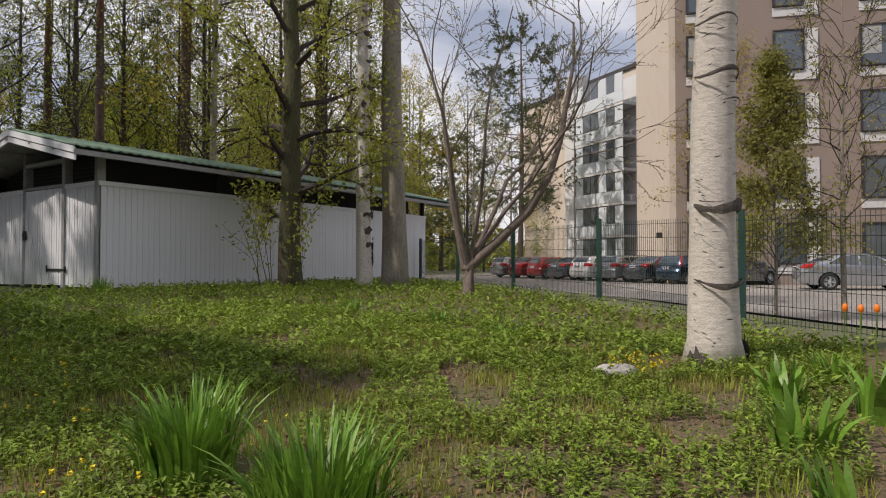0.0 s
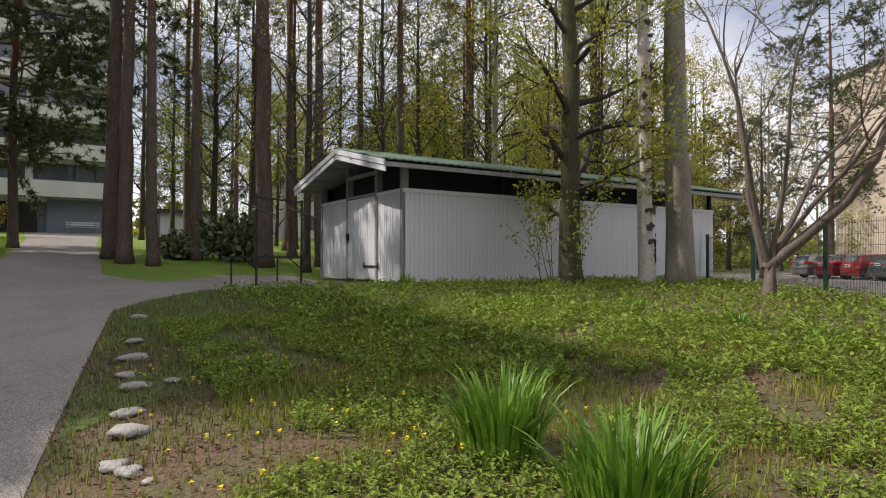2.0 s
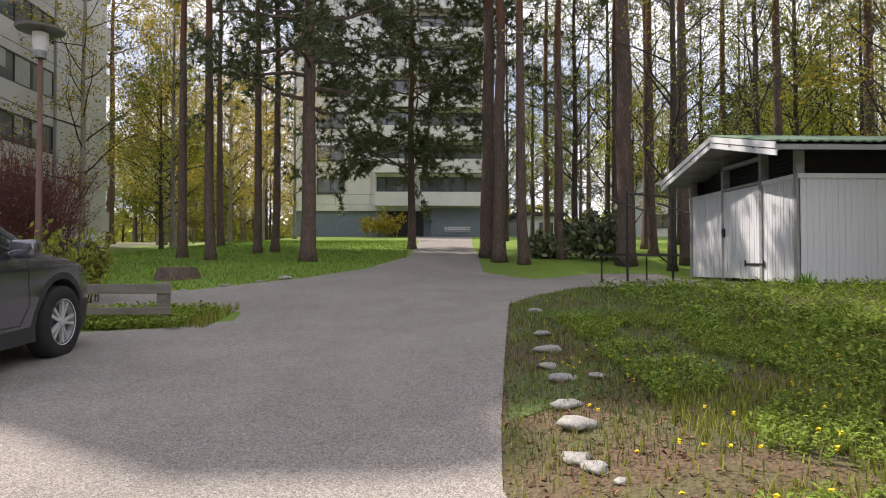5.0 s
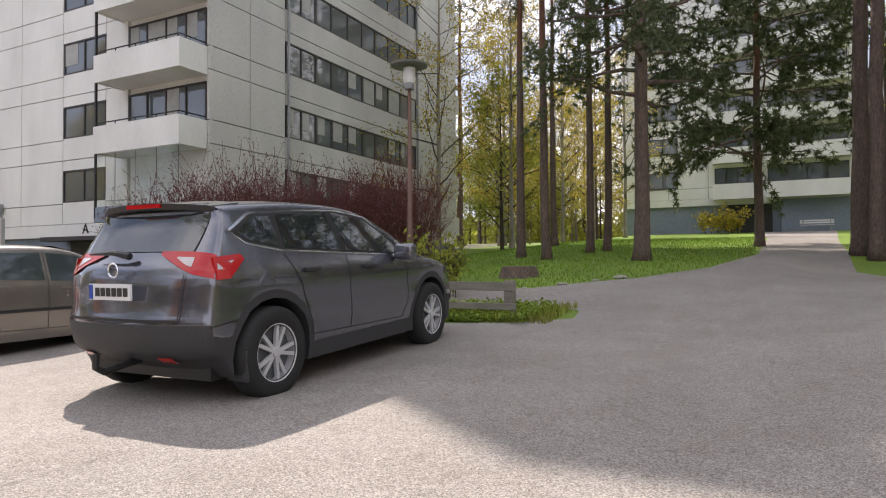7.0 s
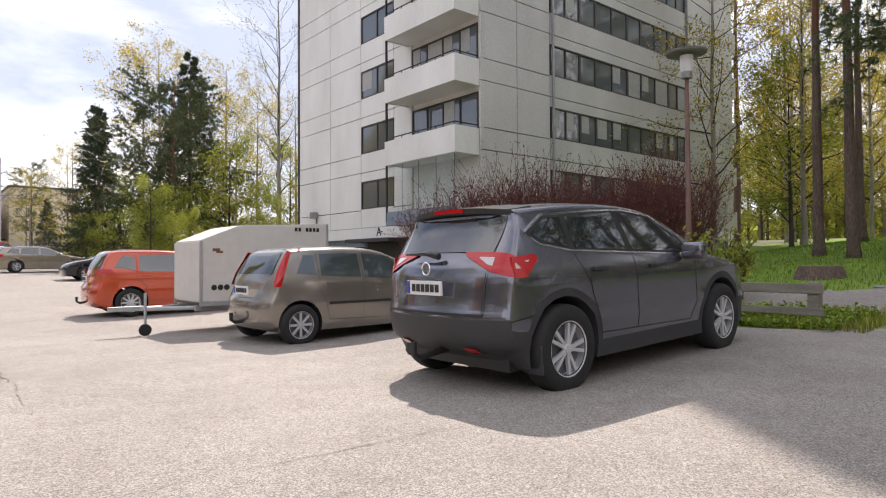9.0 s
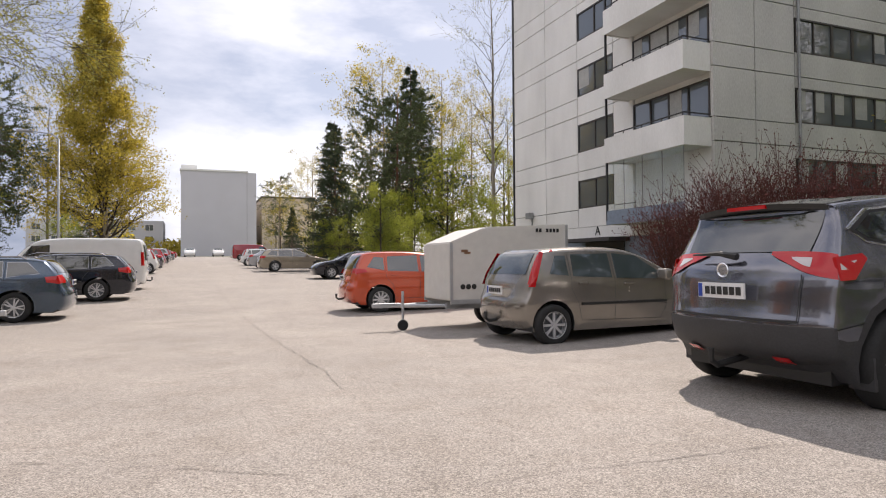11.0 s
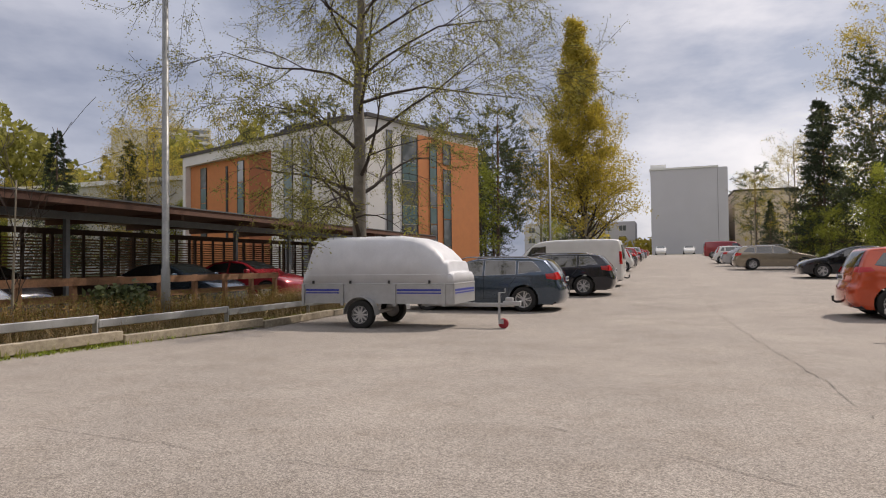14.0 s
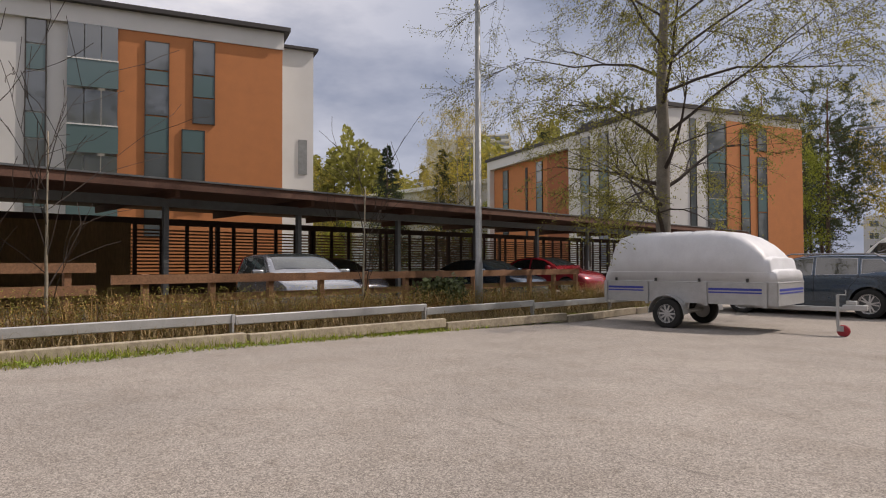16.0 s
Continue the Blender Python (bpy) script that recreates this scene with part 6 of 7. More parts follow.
def grow(rng, start, direction, length, radius, depth, out, tips, wander=0.18, lift=0.05, kids=4, steps=5, ratio=0.55, fork=0.75):
    p, d = Vector(start), Vector(direction).normalized()
    pts, rad = [p.copy()], [radius]
    for i in range(steps):
        d = (d + Vector(rng.normal(0, wander, 3)) + Vector((0, 0, lift))).normalized()
        p = p + d * (length / steps)
        pts.append(p.copy())
        rad.append(radius * (1 - 0.8 * (i + 1) / steps))
    rad = [max(q, 0.0045) for q in rad]
    out.append(tube(pts, rad, 5 if depth > 1 else 3, False))
    if depth <= 1:
        tips.extend([(tuple(q), tuple(d)) for q in pts[1:]])
    if depth > 0:
        for k in range(kids):
            u = rng.uniform(0.25, 1.0)
            i = min(steps - 1, int(u * steps))
            q = pts[i].lerp(pts[i + 1], u * steps - i if i < steps else 0)
            side = Vector(rng.normal(0, 1, 3)).normalized()
            dd = (pts[i + 1] - pts[i]).normalized() + side * fork
            grow(rng, q, dd, length * ratio * rng.uniform(0.7, 1.2), rad[i] * 0.5, depth - 1, out, tips, wander, lift, kids, max(3, steps - 1), ratio, fork)


def tree(name, seed, height, radius, kind, label, x=0, y=0, lean=(0, 0), leafmat=None, barkmat=None, base=0.35, limbs=16, reach=0.28, per=3, leaf=0.05, depth=2, spread=0.12, angle=0.5, droop=0.0, wobble=0.02, kids=4, top=0.98, width=0.016, group="trees", thick=0.42):
    rng = np.random.default_rng(seed)
    e = empty(name, pose(x, y, gz(x, y) - 0.05), label, "tree", group)
    n = 12
    pts, rad = [], []
    ox = oy = 0.0
    for i in range(n + 1):
        u = i / n
        ox += rng.normal(0, wobble) * height / n
        oy += rng.normal(0, wobble) * height / n
        pts.append(Vector((ox + lean[0] * u * height, oy + lean[1] * u * height, u * height)))
        flare = 1 + 0.45 * max(0, 1 - u * 14)
        rad.append(max(0.012, radius * (1 - 0.85 * u ** 1.1) * flare))
    # short basal segment for the root flare
    pts.insert(1, pts[0].lerp(pts[1], 0.25))
    rad[0], r1 = radius * 1.4, radius * 1.08
    rad.insert(1, r1)
    out, tips = [], []
    for k in range(limbs):
        u = base + (top - base) * (k + rng.uniform(0, 1)) / limbs
        f = u * n
        i = min(n - 1, int(f))
        q = pts[i + 1].lerp(pts[min(i + 2, n + 1)], f - i)
        az = k * 2.4 + rng.normal(0, 0.5)
        rise = angle * (1 + rng.normal(0, 0.25))
        taper = (1 - (u - base) / (1.02 - base)) ** (1.15 if kind == "cone" else 1) if kind in ("spruce", "cone") else (0.45 + 0.55 * math.sin(math.pi * min(1, max(0.05, (u - base) / (1.001 - base) * 0.85 + 0.12))))
        d = Vector((math.cos(az), math.sin(az), rise))
        L = height * reach * taper * rng.uniform(0.75, 1.2) + 0.15
        r = max(0.008, radius * (1 - 0.85 * u) * thick)
        grow(rng, q, d, L, r, depth, out, tips, 0.14 if kind != "spruce" else 0.06, -droop if kind != "birch" else 0.02 - droop, kids if depth else 0, 5)
    if kind == "pine" or kind == "spruce":
        t1 = part("trunk", tube(pts, rad, 10), [barkmat or M_pinebark, M_pinebark_up], e, smooth=True)
        up = [1 if f.center.z > height * 0.42 and kind == "pine" else 0 for f in t1.data.polygons]
        t1.data.polygons.foreach_set("material_index", up)
        part("branching", merge(*out), M_pinebark, e)
        part("crown", needles([t[0] for t in tips], [t[1] for t in tips], rng, per, leaf, width), leafmat or M_needle, e)
    else:
        part("trunk", tube(pts, rad, 12), barkmat or M_bark, e, smooth=True)
        part("branching", merge(*out), M_twig, e)
        if per and leafmat:
            tp = [t[0] for t in tips]
            part("crown", leaves(tp, rng, per, leaf, spread), leafmat, e)
    return e


def again(src, x, y, s=1.0, turn=0.0, label=""):
    c = copy_thing(src, pose(x, y, gz(x, y) - 0.05, 0, 0, turn) @ Matrix.Diagonal((s, s, s, 1)))
    if label:
        c["label"] = label
    return c


# the white birch on the bank, with dark scars round its trunk
bx, by = 1.02, -5.72
birch = tree("birch_tree", 3, 13, 0.20, "birch", "stout white-barked birch trunk on the planted bank", bx, by, barkmat=M_birchbark, leafmat=M_leaf_olive, base=0.30, limbs=14, reach=0.22, per=1, leaf=0.035, angle=0.35, droop=0.03)
SCARS = ((0.05, 0.28, 0.2, 1.6), (0.1, 0.35, 3.4, 4.4), (1.38, 0.10, 0, 6.28), (2.25, 0.02, 2, 4), (2.5, 0.04, 0, 5), (0.75, 0.05, 0.5, 4.2), (2.95, 0.03, 0, 4), (3.3, 0.04, 1, 5))


def scar(tree_ob, z, h, a0, a1, radius, height, rng):
    """A dark lens-shaped scar bent round a birch trunk."""
    vs, fs = [], []
    m = 16
    rr = radius * (1 - 0.85 * (z / height) ** 1.1) * (1 + 0.3 * max(0, 1 - z / 0.3)) + 0.002
    for k in range(m + 1):
        a = a0 + (a1 - a0) * k / m
        hh = h * (0.05 + 0.95 * math.sin(math.pi * (k + 0.5) / (m + 1))) * rng.uniform(0.6, 1.2)
        zz = z + 0.03 * math.sin(a * 2 + z)
        vs += [(rr * math.cos(a), rr * math.sin(a), zz - hh / 2), ((rr + 0.004) * math.cos(a), (rr + 0.004) * math.sin(a), zz), (rr * math.cos(a), rr * math.sin(a), zz + hh / 2)]
    for k in range(m):
        fs += [(3 * k, 3 * k + 3, 3 * k + 4, 3 * k + 1), (3 * k + 1, 3 * k + 4, 3 * k + 5, 3 * k + 2)]
    part("bark_scar", (vs, fs), M_birchscar, tree_ob)


rng = np.random.default_rng(5)
for q in SCARS:
    scar(birch, *q, 0.20, 13, rng)
for i in range(110):                             # short thin lenticels
    a = rng.uniform(0, 6.28)
    scar(birch, rng.uniform(0.15, 3.8), rng.uniform(0.006, 0.014), a, a + rng.uniform(0.12, 0.6), 0.20, 13, rng)

# trees beside the shed
tree("maple_tree", 11, 14, 0.24, "tree", "mossy trunk with young leaves growing beside the shed", 10.1, -9.6, barkmat=M_mossbark, leafmat=M_leaf_green, base=0.10, limbs=34, reach=0.18, per=7, leaf=0.045, angle=0.7, wobble=0.05, kids=5)
shed_birch = tree("birch_tree", 12, 15, 0.17, "birch", "slender black-scarred birch beside the shed", 9.15, -10.86, barkmat=M_birchbark, leafmat=M_leaf_olive, base=0.35, limbs=14, reach=0.16, per=1, leaf=0.04, lean=(0.01, 0.0))
for i in range(90):
    z = rng.uniform(0.1, 6.5)
    a = rng.uniform(0, 6.28)
    scar(shed_birch, z, rng.uniform(0.05, 0.22), a, a + rng.uniform(0.8, 2.0), 0.172, 15, rng)
tree("aspen_tree", 13, 17, 0.29, "tree", "pale aspen trunk beside the shed", 8.75, -11.4, barkmat=M_aspen, leafmat=M_leaf_olive, base=0.4, limbs=14, reach=0.16, per=1, leaf=0.04)
# leaning cherry with several stems
M_cherry = material("pale grey brown bark", (0.17, 0.135, 0.11), 0.9, vary=0.4, scale=5, fine=30, bump=0.6, stretch=(1, 1, 0.4))
ch = empty("cherry_tree", pose(5.75, -9.6, gz(5.75, -9.6) - 0.05), "bare leaning fruit tree with several stems and small buds", "tree", "trees")
rng = np.random.default_rng(21)
out, tips = [], []
rt = Vector((-0.839, -0.545, 0))
for d, L, r in ((rt * 0.15 + Vector((0, 0, 1)), 1.0, 0.17),):
    grow(rng, (0, 0, 0), d, 1.0, 0.16, 0, out, [], 0.05, 0.05, 0, 4)
for k, (sx, L, r, up) in enumerate(((-0.22, 4.8, 0.055, 1), (0.12, 4.6, 0.045, 1), (0.75, 5.2, 0.10, 0.85), (0.35, 4.5, 0.05, 1), (1.0, 4.4, 0.055, 0.9), (-0.05, 4.4, 0.05, 1))):
    grow(rng, (0.02 * k, 0, 0.55), rt * sx + Vector((0, 0, up)) + Vector(rng.normal(0, 0.12, 3)), L, r, 3, out, tips, 0.16, 0.03, 4, 7, 0.5, 0.8)
part("branching", merge(*out), M_cherry, ch, smooth=True)
part("foliage", leaves([t[0] for t in tips], rng, 1, 0.022, 0.02), M_leaf_olive, ch)

# pines along the drive
pA = tree("pine_tree", 31, 19, 0.23, "pine", "tall pine with a bare trunk and dark upper crown", 19.6, 3.9, base=0.24, limbs=50, reach=0.19, per=15, leaf=0.24, width=0.022, angle=0.12, wobble=0.02, kids=4, depth=2)
pB = tree("pine_tree", 32, 21, 0.25, "pine", "tall pine with reddish bark beside the drive", 22.44, -1.83, base=0.55, limbs=24, reach=0.15, per=11, leaf=0.24, angle=0.2, wobble=0.02)
pC = tree("pine_tree", 33, 15, 0.17, "pine", "pine with low spreading branches by the lawn", 27.0, 0.9, base=0.20, limbs=64, reach=0.26, per=20, leaf=0.26, width=0.026, angle=0.05, wobble=0.02)
pT = tree("pine_tree", 34, 18, 0.17, "pine", "slim pine with a bare trunk and a high crown", 24.0, -6.8, base=0.56, limbs=18, reach=0.13, per=8, leaf=0.24, angle=0.25, wobble=0.02)
for src, x, y, s, tr in ((pB, 21.4, -2.11, 0.9, 50), (pT, 20.8, -2.8, 1.05, 90), (pT, 22.0, -4.25, 0.95, 33), (pB, 20.6, -6.0, 1.15, 190), (pT, 23.0, -7.85, 1.0, 77), (pT, 21, 7.2, 0.95, 140), (pT, 22.2, 8.6, 0.95, 20), (pT, 24.5, 6.6, 0.9, 200), (pT, 25.5, 6.2, 0.95, 250), (pT, 27, 5.3, 0.9, 10), (pT, 31, 10, 1.0, 80),
                         (pT, 20.6, -8.0, 1.1, 30), (pT, 22, -12, 1.1, 60), (pT, 23, -16, 1.2, 110), (pT, 20, -19, 1.1, 300), (pT, 27, -9, 1.0, 210), (pT, 30, -14, 1.1, 70), (pT, 33, -6, 1.1, 15)):
    if s:
        again(src, x, y, s, tr)

# bare and budding deciduous trees
dA = tree("alder_tree", 41, 14, 0.13, "tree", "slim tree with sparse young leaves", 25.0, -5.5, leafmat=M_leaf_green, base=0.15, limbs=24, reach=0.2, per=2, leaf=0.05, angle=0.8, spread=0.15)
dB = tree("birch_tree", 42, 16, 0.15, "birch", "birch with a haze of yellow-green leaves", 30, 16, barkmat=M_aspen, leafmat=M_leaf_yellow, base=0.15, limbs=26, reach=0.2, per=3, leaf=0.07, angle=0.7, spread=0.2)
dC = tree("bushy_tree", 43, 9, 0.12, "tree", "small tree in yellow-green spring leaf", 34, 14, leafmat=M_leaf_green, base=0.08, limbs=26, reach=0.26, per=4, leaf=0.08, angle=0.7, spread=0.25)
sA = tree("spruce_tree", 44, 14, 0.16, "spruce", "dark dense spruce beside the car park", 12.0, 62, leafmat=M_needle_dark, base=0.05, limbs=120, reach=0.2, per=9, leaf=0.2, angle=-0.15, depth=1, kids=9, width=0.022)
rr = random.Random(7)
for i in range(34):                              # grove behind the shed
    x, y = rr.uniform(19.5, 50), rr.uniform(-38, -4.5)
    again((dA, dA, dB, dC, dA, pT)[i % 6], x, y, rr.uniform(0.8, 1.15), rr.uniform(0, 360))
for i in range(16):
    again(dA, rr.uniform(19, 30), rr.uniform(-26, -6), rr.uniform(0.8, 1.2), rr.uniform(0, 360))
for i in range(28):                              # deeper wood that closes the view between the trunks
    d, a = rr.uniform(60, 110), radians(rr.uniform(92, 150))
    again((dC, dB, dC, pC)[i % 4], d * math.sin(a), d * math.cos(a), rr.uniform(0.9, 1.3), rr.uniform(0, 360))
for i in range(30):
    d, a = rr.uniform(75, 120), radians(rr.uniform(62, 86))
    again((dC, dB, dC, dB)[i % 4], d * math.sin(a), d * math.cos(a), rr.uniform(1.0, 1.4), rr.uniform(0, 360))
for i in range(26):                              # wood beyond the lawn, between the two towers
    x, y = rr.uniform(42, 95), rr.uniform(13, 34)
    again((dB, dC, dA, dB, pB)[i % 5], x, y, rr.uniform(0.8, 1.2), rr.uniform(0, 360))
for x, y, s in ((33.5, 13.2, 0.9), (38, 15, 0.8), (46, 9.5, 0.9)):
    again(dB, x, y, s, x * 40)
for i in range(24):                              # behind the second tower and round the horizon
    again((dB, pA, dC, dB)[i % 4], rr.uniform(80, 130), rr.uniform(-60, 30), rr.uniform(1.0, 1.4), rr.uniform(0, 360))
tree("young_birch", 55, 4.9, 0.035, "cone", "young birch in yellow-green leaf behind the mesh fence", 1.24, -12.94, barkmat=M_aspen, leafmat=M_leaf_olive, base=0.12, limbs=46, reach=0.2, per=5, leaf=0.034, angle=0.9, spread=0.1, kids=4)
tree("young_birch", 56, 6.2, 0.05, "tree", "young bare-twigged birch behind the mesh fence", 0.2, -13.5, barkmat=M_aspen, leafmat=M_leaf_olive, base=0.25, limbs=24, reach=0.22, per=1, leaf=0.03, angle=0.9, spread=0.06, kids=5)
# beyond the far end of the shed
for i in range(16):
    again((dB, dC, pA, dA)[i % 4], rr.uniform(24, 60), rr.uniform(-75, -42), rr.uniform(0.9, 1.2), rr.uniform(0, 360))
for x, y, s in ((6, -33, 0.75), (-3, -30, 0.6), (-7, -27.5, 0.6), (-11, -24, 0.6)):
    again(dB, x, y, s, x * 33)

# east side of the car park
east = [(sA, 12.0, 60.3, 0.97), (sA, 17.8, 54.8, 1.3), (pC, 15.0, 50, 0.95), (dB, 17.4, 62, 1.25), (dB, 15.5, 60, 1.15), (dB, 19, 48, 0.75), (dB, 21.5, 50, 0.85), (dC, 17.5, 45.5, 0.95), (dB, 23.5, 47, 0.8), (dC, 21, 43, 0.9), (dB, 22, 58, 1.1), (dB, 25, 66, 1.0),
        (pA, 19.5, 66, 0.85), (dB, 13, 78, 0.8), (dB, 14.5, 90, 0.8), (sA, 11.5, 85, 0.5), (dC, 17, 75, 1.0), (dC, 13, 66, 0.7), (pA, 12.5, 105, 0.7), (dB, 13, 115, 0.8), (sA, 15.5, 112, 0.6), (dB, 11.5, 98, 0.7), (dB, 19, 36, 0.5)]
for i in range(30):
    east.append((dC, rr.uniform(10.6, 21), rr.uniform(38, 84), rr.uniform(0.3, 0.6)))
for i, (src, x, y, s) in enumerate(east):
    again(src, x, y, s, i * 67)
tree("birch_tree", 51, 20, 0.16, "birch", "tall bare birch with long fine branches", 19.6, 41.7, barkmat=M_aspen, leafmat=M_leaf_olive, base=0.25, limbs=26, reach=0.17, per=1, leaf=0.05, angle=1.0)
# west side: tall golden birch and others
tree("birch_tree", 52, 24, 0.26, "cone", "tall golden-leaved birch beside the car park", -7.2, 62, barkmat=M_aspen, leafmat=M_leaf_yellow, base=0.05, limbs=120, reach=0.22, per=7, leaf=0.09, angle=0.8, top=0.95, droop=-0.02, spread=0.26, kids=5, lean=(-0.05, 0.0))
west = ((dB, -13.5, 72, 1.0), (pA, -15.5, 60, 0.8), (pC, -17.5, 66, 0.85), (sA, -20, 72, 0.95), (pA, -19, 56, 0.75), (dC, -15.5, 54, 0.9), (pB, -14, 80, 0.6), (dC, -12, 70, 0.6), (pC, -13, 95, 0.7), (dB, -11, 100, 0.6), (dC, -22, 60, 0.9))
for i, (src, x, y, s) in enumerate(west):
    again(src, x, y, s, i * 51)
for i in range(30):                              # woods on the hill beyond the carport
    d, a = rr.uniform(85, 140), radians(rr.uniform(20, 75))
    again((dB, dC, sA, pA, dB)[i % 5], -d * math.sin(a), d * math.cos(a), rr.uniform(0.9, 1.25), rr.uniform(0, 360))
for i in range(14):
    d, a = rr.uniform(60, 80), radians(rr.uniform(34, 52))
    again((dB, sA, dC)[i % 3], -d * math.sin(a), d * math.cos(a), rr.uniform(0.75, 1.0), rr.uniform(0, 360))
for i in range(30):                              # trees before the hill tower
    d, a = rr.uniform(58, 84), radians(rr.uniform(39, 58))
    again((dB, dB, dC, dB, pA, dB)[i % 6], -d * math.sin(a), d * math.cos(a), rr.uniform(0.45, 0.72), rr.uniform(0, 360))
# bare spreading birch behind the white trailer
tree("birch_tree", 61, 14, 0.21, "tree", "large spreading birch just coming into leaf", -8.2, 16.5, barkmat=material("grey birch bark", (0.20, 0.18, 0.15), 0.9, vary=0.4, scale=5), leafmat=M_leaf_olive, base=0.14, limbs=36, reach=0.30, per=7, leaf=0.027, angle=0.65, droop=0.05, depth=3, kids=5, thick=0.34, spread=0.08, wobble=0.03)
# saplings in the strip
for x, y, s in ((-10.0, 2.2, 1.15), (-9.9, 8.0, 0.9), (-10.1, 3.0, 1.0)):
    tree("sapling", int(70 + y), 2.9 * s, 0.028, "tree", "thin bare sapling in the weedy strip", x, y, leafmat=None, barkmat=M_aspen, base=0.12, limbs=11, reach=0.55, per=0, depth=1, kids=3, angle=1.9)


# white houses beyond the grove
def grove_house(x, y0, y1, top, rows, label):
    z = gz(x, y0) - 0.3
    h = empty("house", pose(0, 0, 0), label, "house", "houses beyond the grove")
    part("wall", boxes((x, y0, z, x + 8, y1, top)), M_shed, h)
    part("roof", boxes((x - 0.5, y0 - 0.5, top, x + 8.5, y1 + 0.5, top + 0.28)), M_roofdark, h)
    for r in range(rows):
        k = y0 + 0.8
        while k + 1.5 < y1:
            window(h, face_x(x - 0.04, k + 1.3, top - 1.9 - 2.7 * r), 1.3, 1.25, 2)
            k += 2.1
    return h


grove_house(57.0, -25.0, -19.6, 8.6, 2, "two-storey white house seen between the trunks")
grove_house(59.6, -12.8, -8.8, 5.3, 1, "low white house seen between the trunks")


# ---- hedge and shrubs ----
def shrub(name, x, y, w, d, h, mat, leafmat, label, seed, stems=160, per=1, leaf=0.03, group="shrubs"):
    rng = np.random.default_rng(seed)
    e = empty(name, pose(x, y, gz(x, y)), label, "shrub", group)
    out, tips = [], []
    for k in range(stems):
        a, r = rng.uniform(0, 6.28), math.sqrt(rng.uniform(0, 1))
        px, py = r * math.cos(a) * w / 2, r * math.sin(a) * d / 2
        grow(rng, (px * 0.8, py * 0.8, 0), (px * 0.25, py * 0.25, 1), h * rng.uniform(0.65, 1.05) * (1 - 0.25 * r), 0.012, 1, out, tips, 0.12, 0.03, 5, 4, 0.4, 0.6)
    part("branching", merge(*out), mat, e)
    if leafmat:
        part("foliage", leaves([t[0] for t in tips], rng, per, leaf, 0.06), leafmat, e)
    return e


for i, (x, y, h) in enumerate(((11.9, 14.0, 2.7), (12.9, 13.1, 3.3), (14.0, 12.2, 3.0), (14.9, 11.2, 2.6), (15.9, 10.1, 3.1))):
    shrub("shrub", x, y, 2.4, 2.2, h, M_redtwig, M_redleaf, "dense bare red-twigged shrub in front of the tower block", 80 + i, 240, 2, 0.028, group="red shrubs")
shrub("shrub", 10.9, 6.3, 1.6, 1.2, 1.2, M_twig, M_leaf_green, "budding shrub behind the low timber fence", 91, 40, 2, 0.05)
shrub("sapling_shoots", 10.15, -9.3, 1.5, 1.2, 2.6, M_twig, M_leaf_green, "leafy young shoots round a mossy trunk", 150, 9, 3, 0.05)
M_rhodo = material("leathery evergreen leaf", (0.17, 0.20, 0.10), 0.35, vary=0.3, scale=3, per_island=0.55, bump=0)
for x, y, w, h in ((22.2, -4.95, 1.3, 1.4), (21.6, -5.55, 1.5, 1.55), (22.3, -3.75, 0.9, 0.75)):
    shrub("rhododendron", x, y, w, w, h, M_twig, M_rhodo, "dark evergreen rhododendron bush by the gravel", int(100 + 10 * x), 26, 3, 0.12)
shrub("shrub", 52, 3.6, 3, 3, 2.0, M_twig, M_leaf_yellow, "yellow-green shrub by the far tower", 110, 40, 3, 0.1)

# low timber fence and stump
M_oldwood = material("grey weathered timber", (0.24, 0.215, 0.175), 0.9, vary=0.35, scale=3, fine=40, stretch=(0.6, 4, 4), second=(0.15, 0.135, 0.11))
lf = empty("low_timber_fence", pose(9.25, 5.65, gz(9.25, 5.0) + 0.1, 0, 0, -90), "grey weathered low two-rail timber fence", "fence")
part("post", boxes((1.55, -0.07, -0.2, 1.69, 0.07, 0.46), bevel=0.01), M_oldwood, lf)
part("post", boxes((-0.1, -0.07, -0.2, 0.04, 0.07, 0.46), bevel=0.01), M_oldwood, lf)
part("rail", boxes((-0.4, -0.10, 0.31, 1.75, -0.07, 0.44), bevel=0.008), M_oldwood, lf)
part("rail", boxes((-0.4, -0.10, 0.03, 1.75, -0.07, 0.13), bevel=0.008), M_oldwood, lf)
st = empty("tree_stump", pose(15.0, 6.0, gz(15, 6.0)), "old brown cut tree stump on the lawn", "stump")
part("stump", lathe([(0.55, -0.1), (0.47, 0.1), (0.42, 0.24), (0.38, 0.26), (0.1, 0.25)], 14, "z"), M_pinebark, st)

# stones along the drive edge
rs = random.Random(3)


def stone(x, y, s, lab="rounded pale field stone at the edge of the drive"):
    bm = bmesh.new()
    bmesh.ops.create_icosphere(bm, subdivisions=2, radius=1)
    s *= 0.8
    o = Vector((x * 3, y * 3, 0))
    for v in bm.verts:
        v.co *= 1 + 0.45 * noise.noise(v.co * 1.3 + o) + 0.12 * noise.noise(v.co * 4 + o)
        v.co = Vector((v.co.x * s, v.co.y * s * 0.75, v.co.z * s * 0.28))
    ob = part("stone", bm, M_stone, smooth=True)
    ob.matrix_basis = pose(x, y, gz(x, y) + s * 0.2, 0, 0, rs.uniform(0, 180))
    return tagged(ob, lab, "stone", "edge stones")


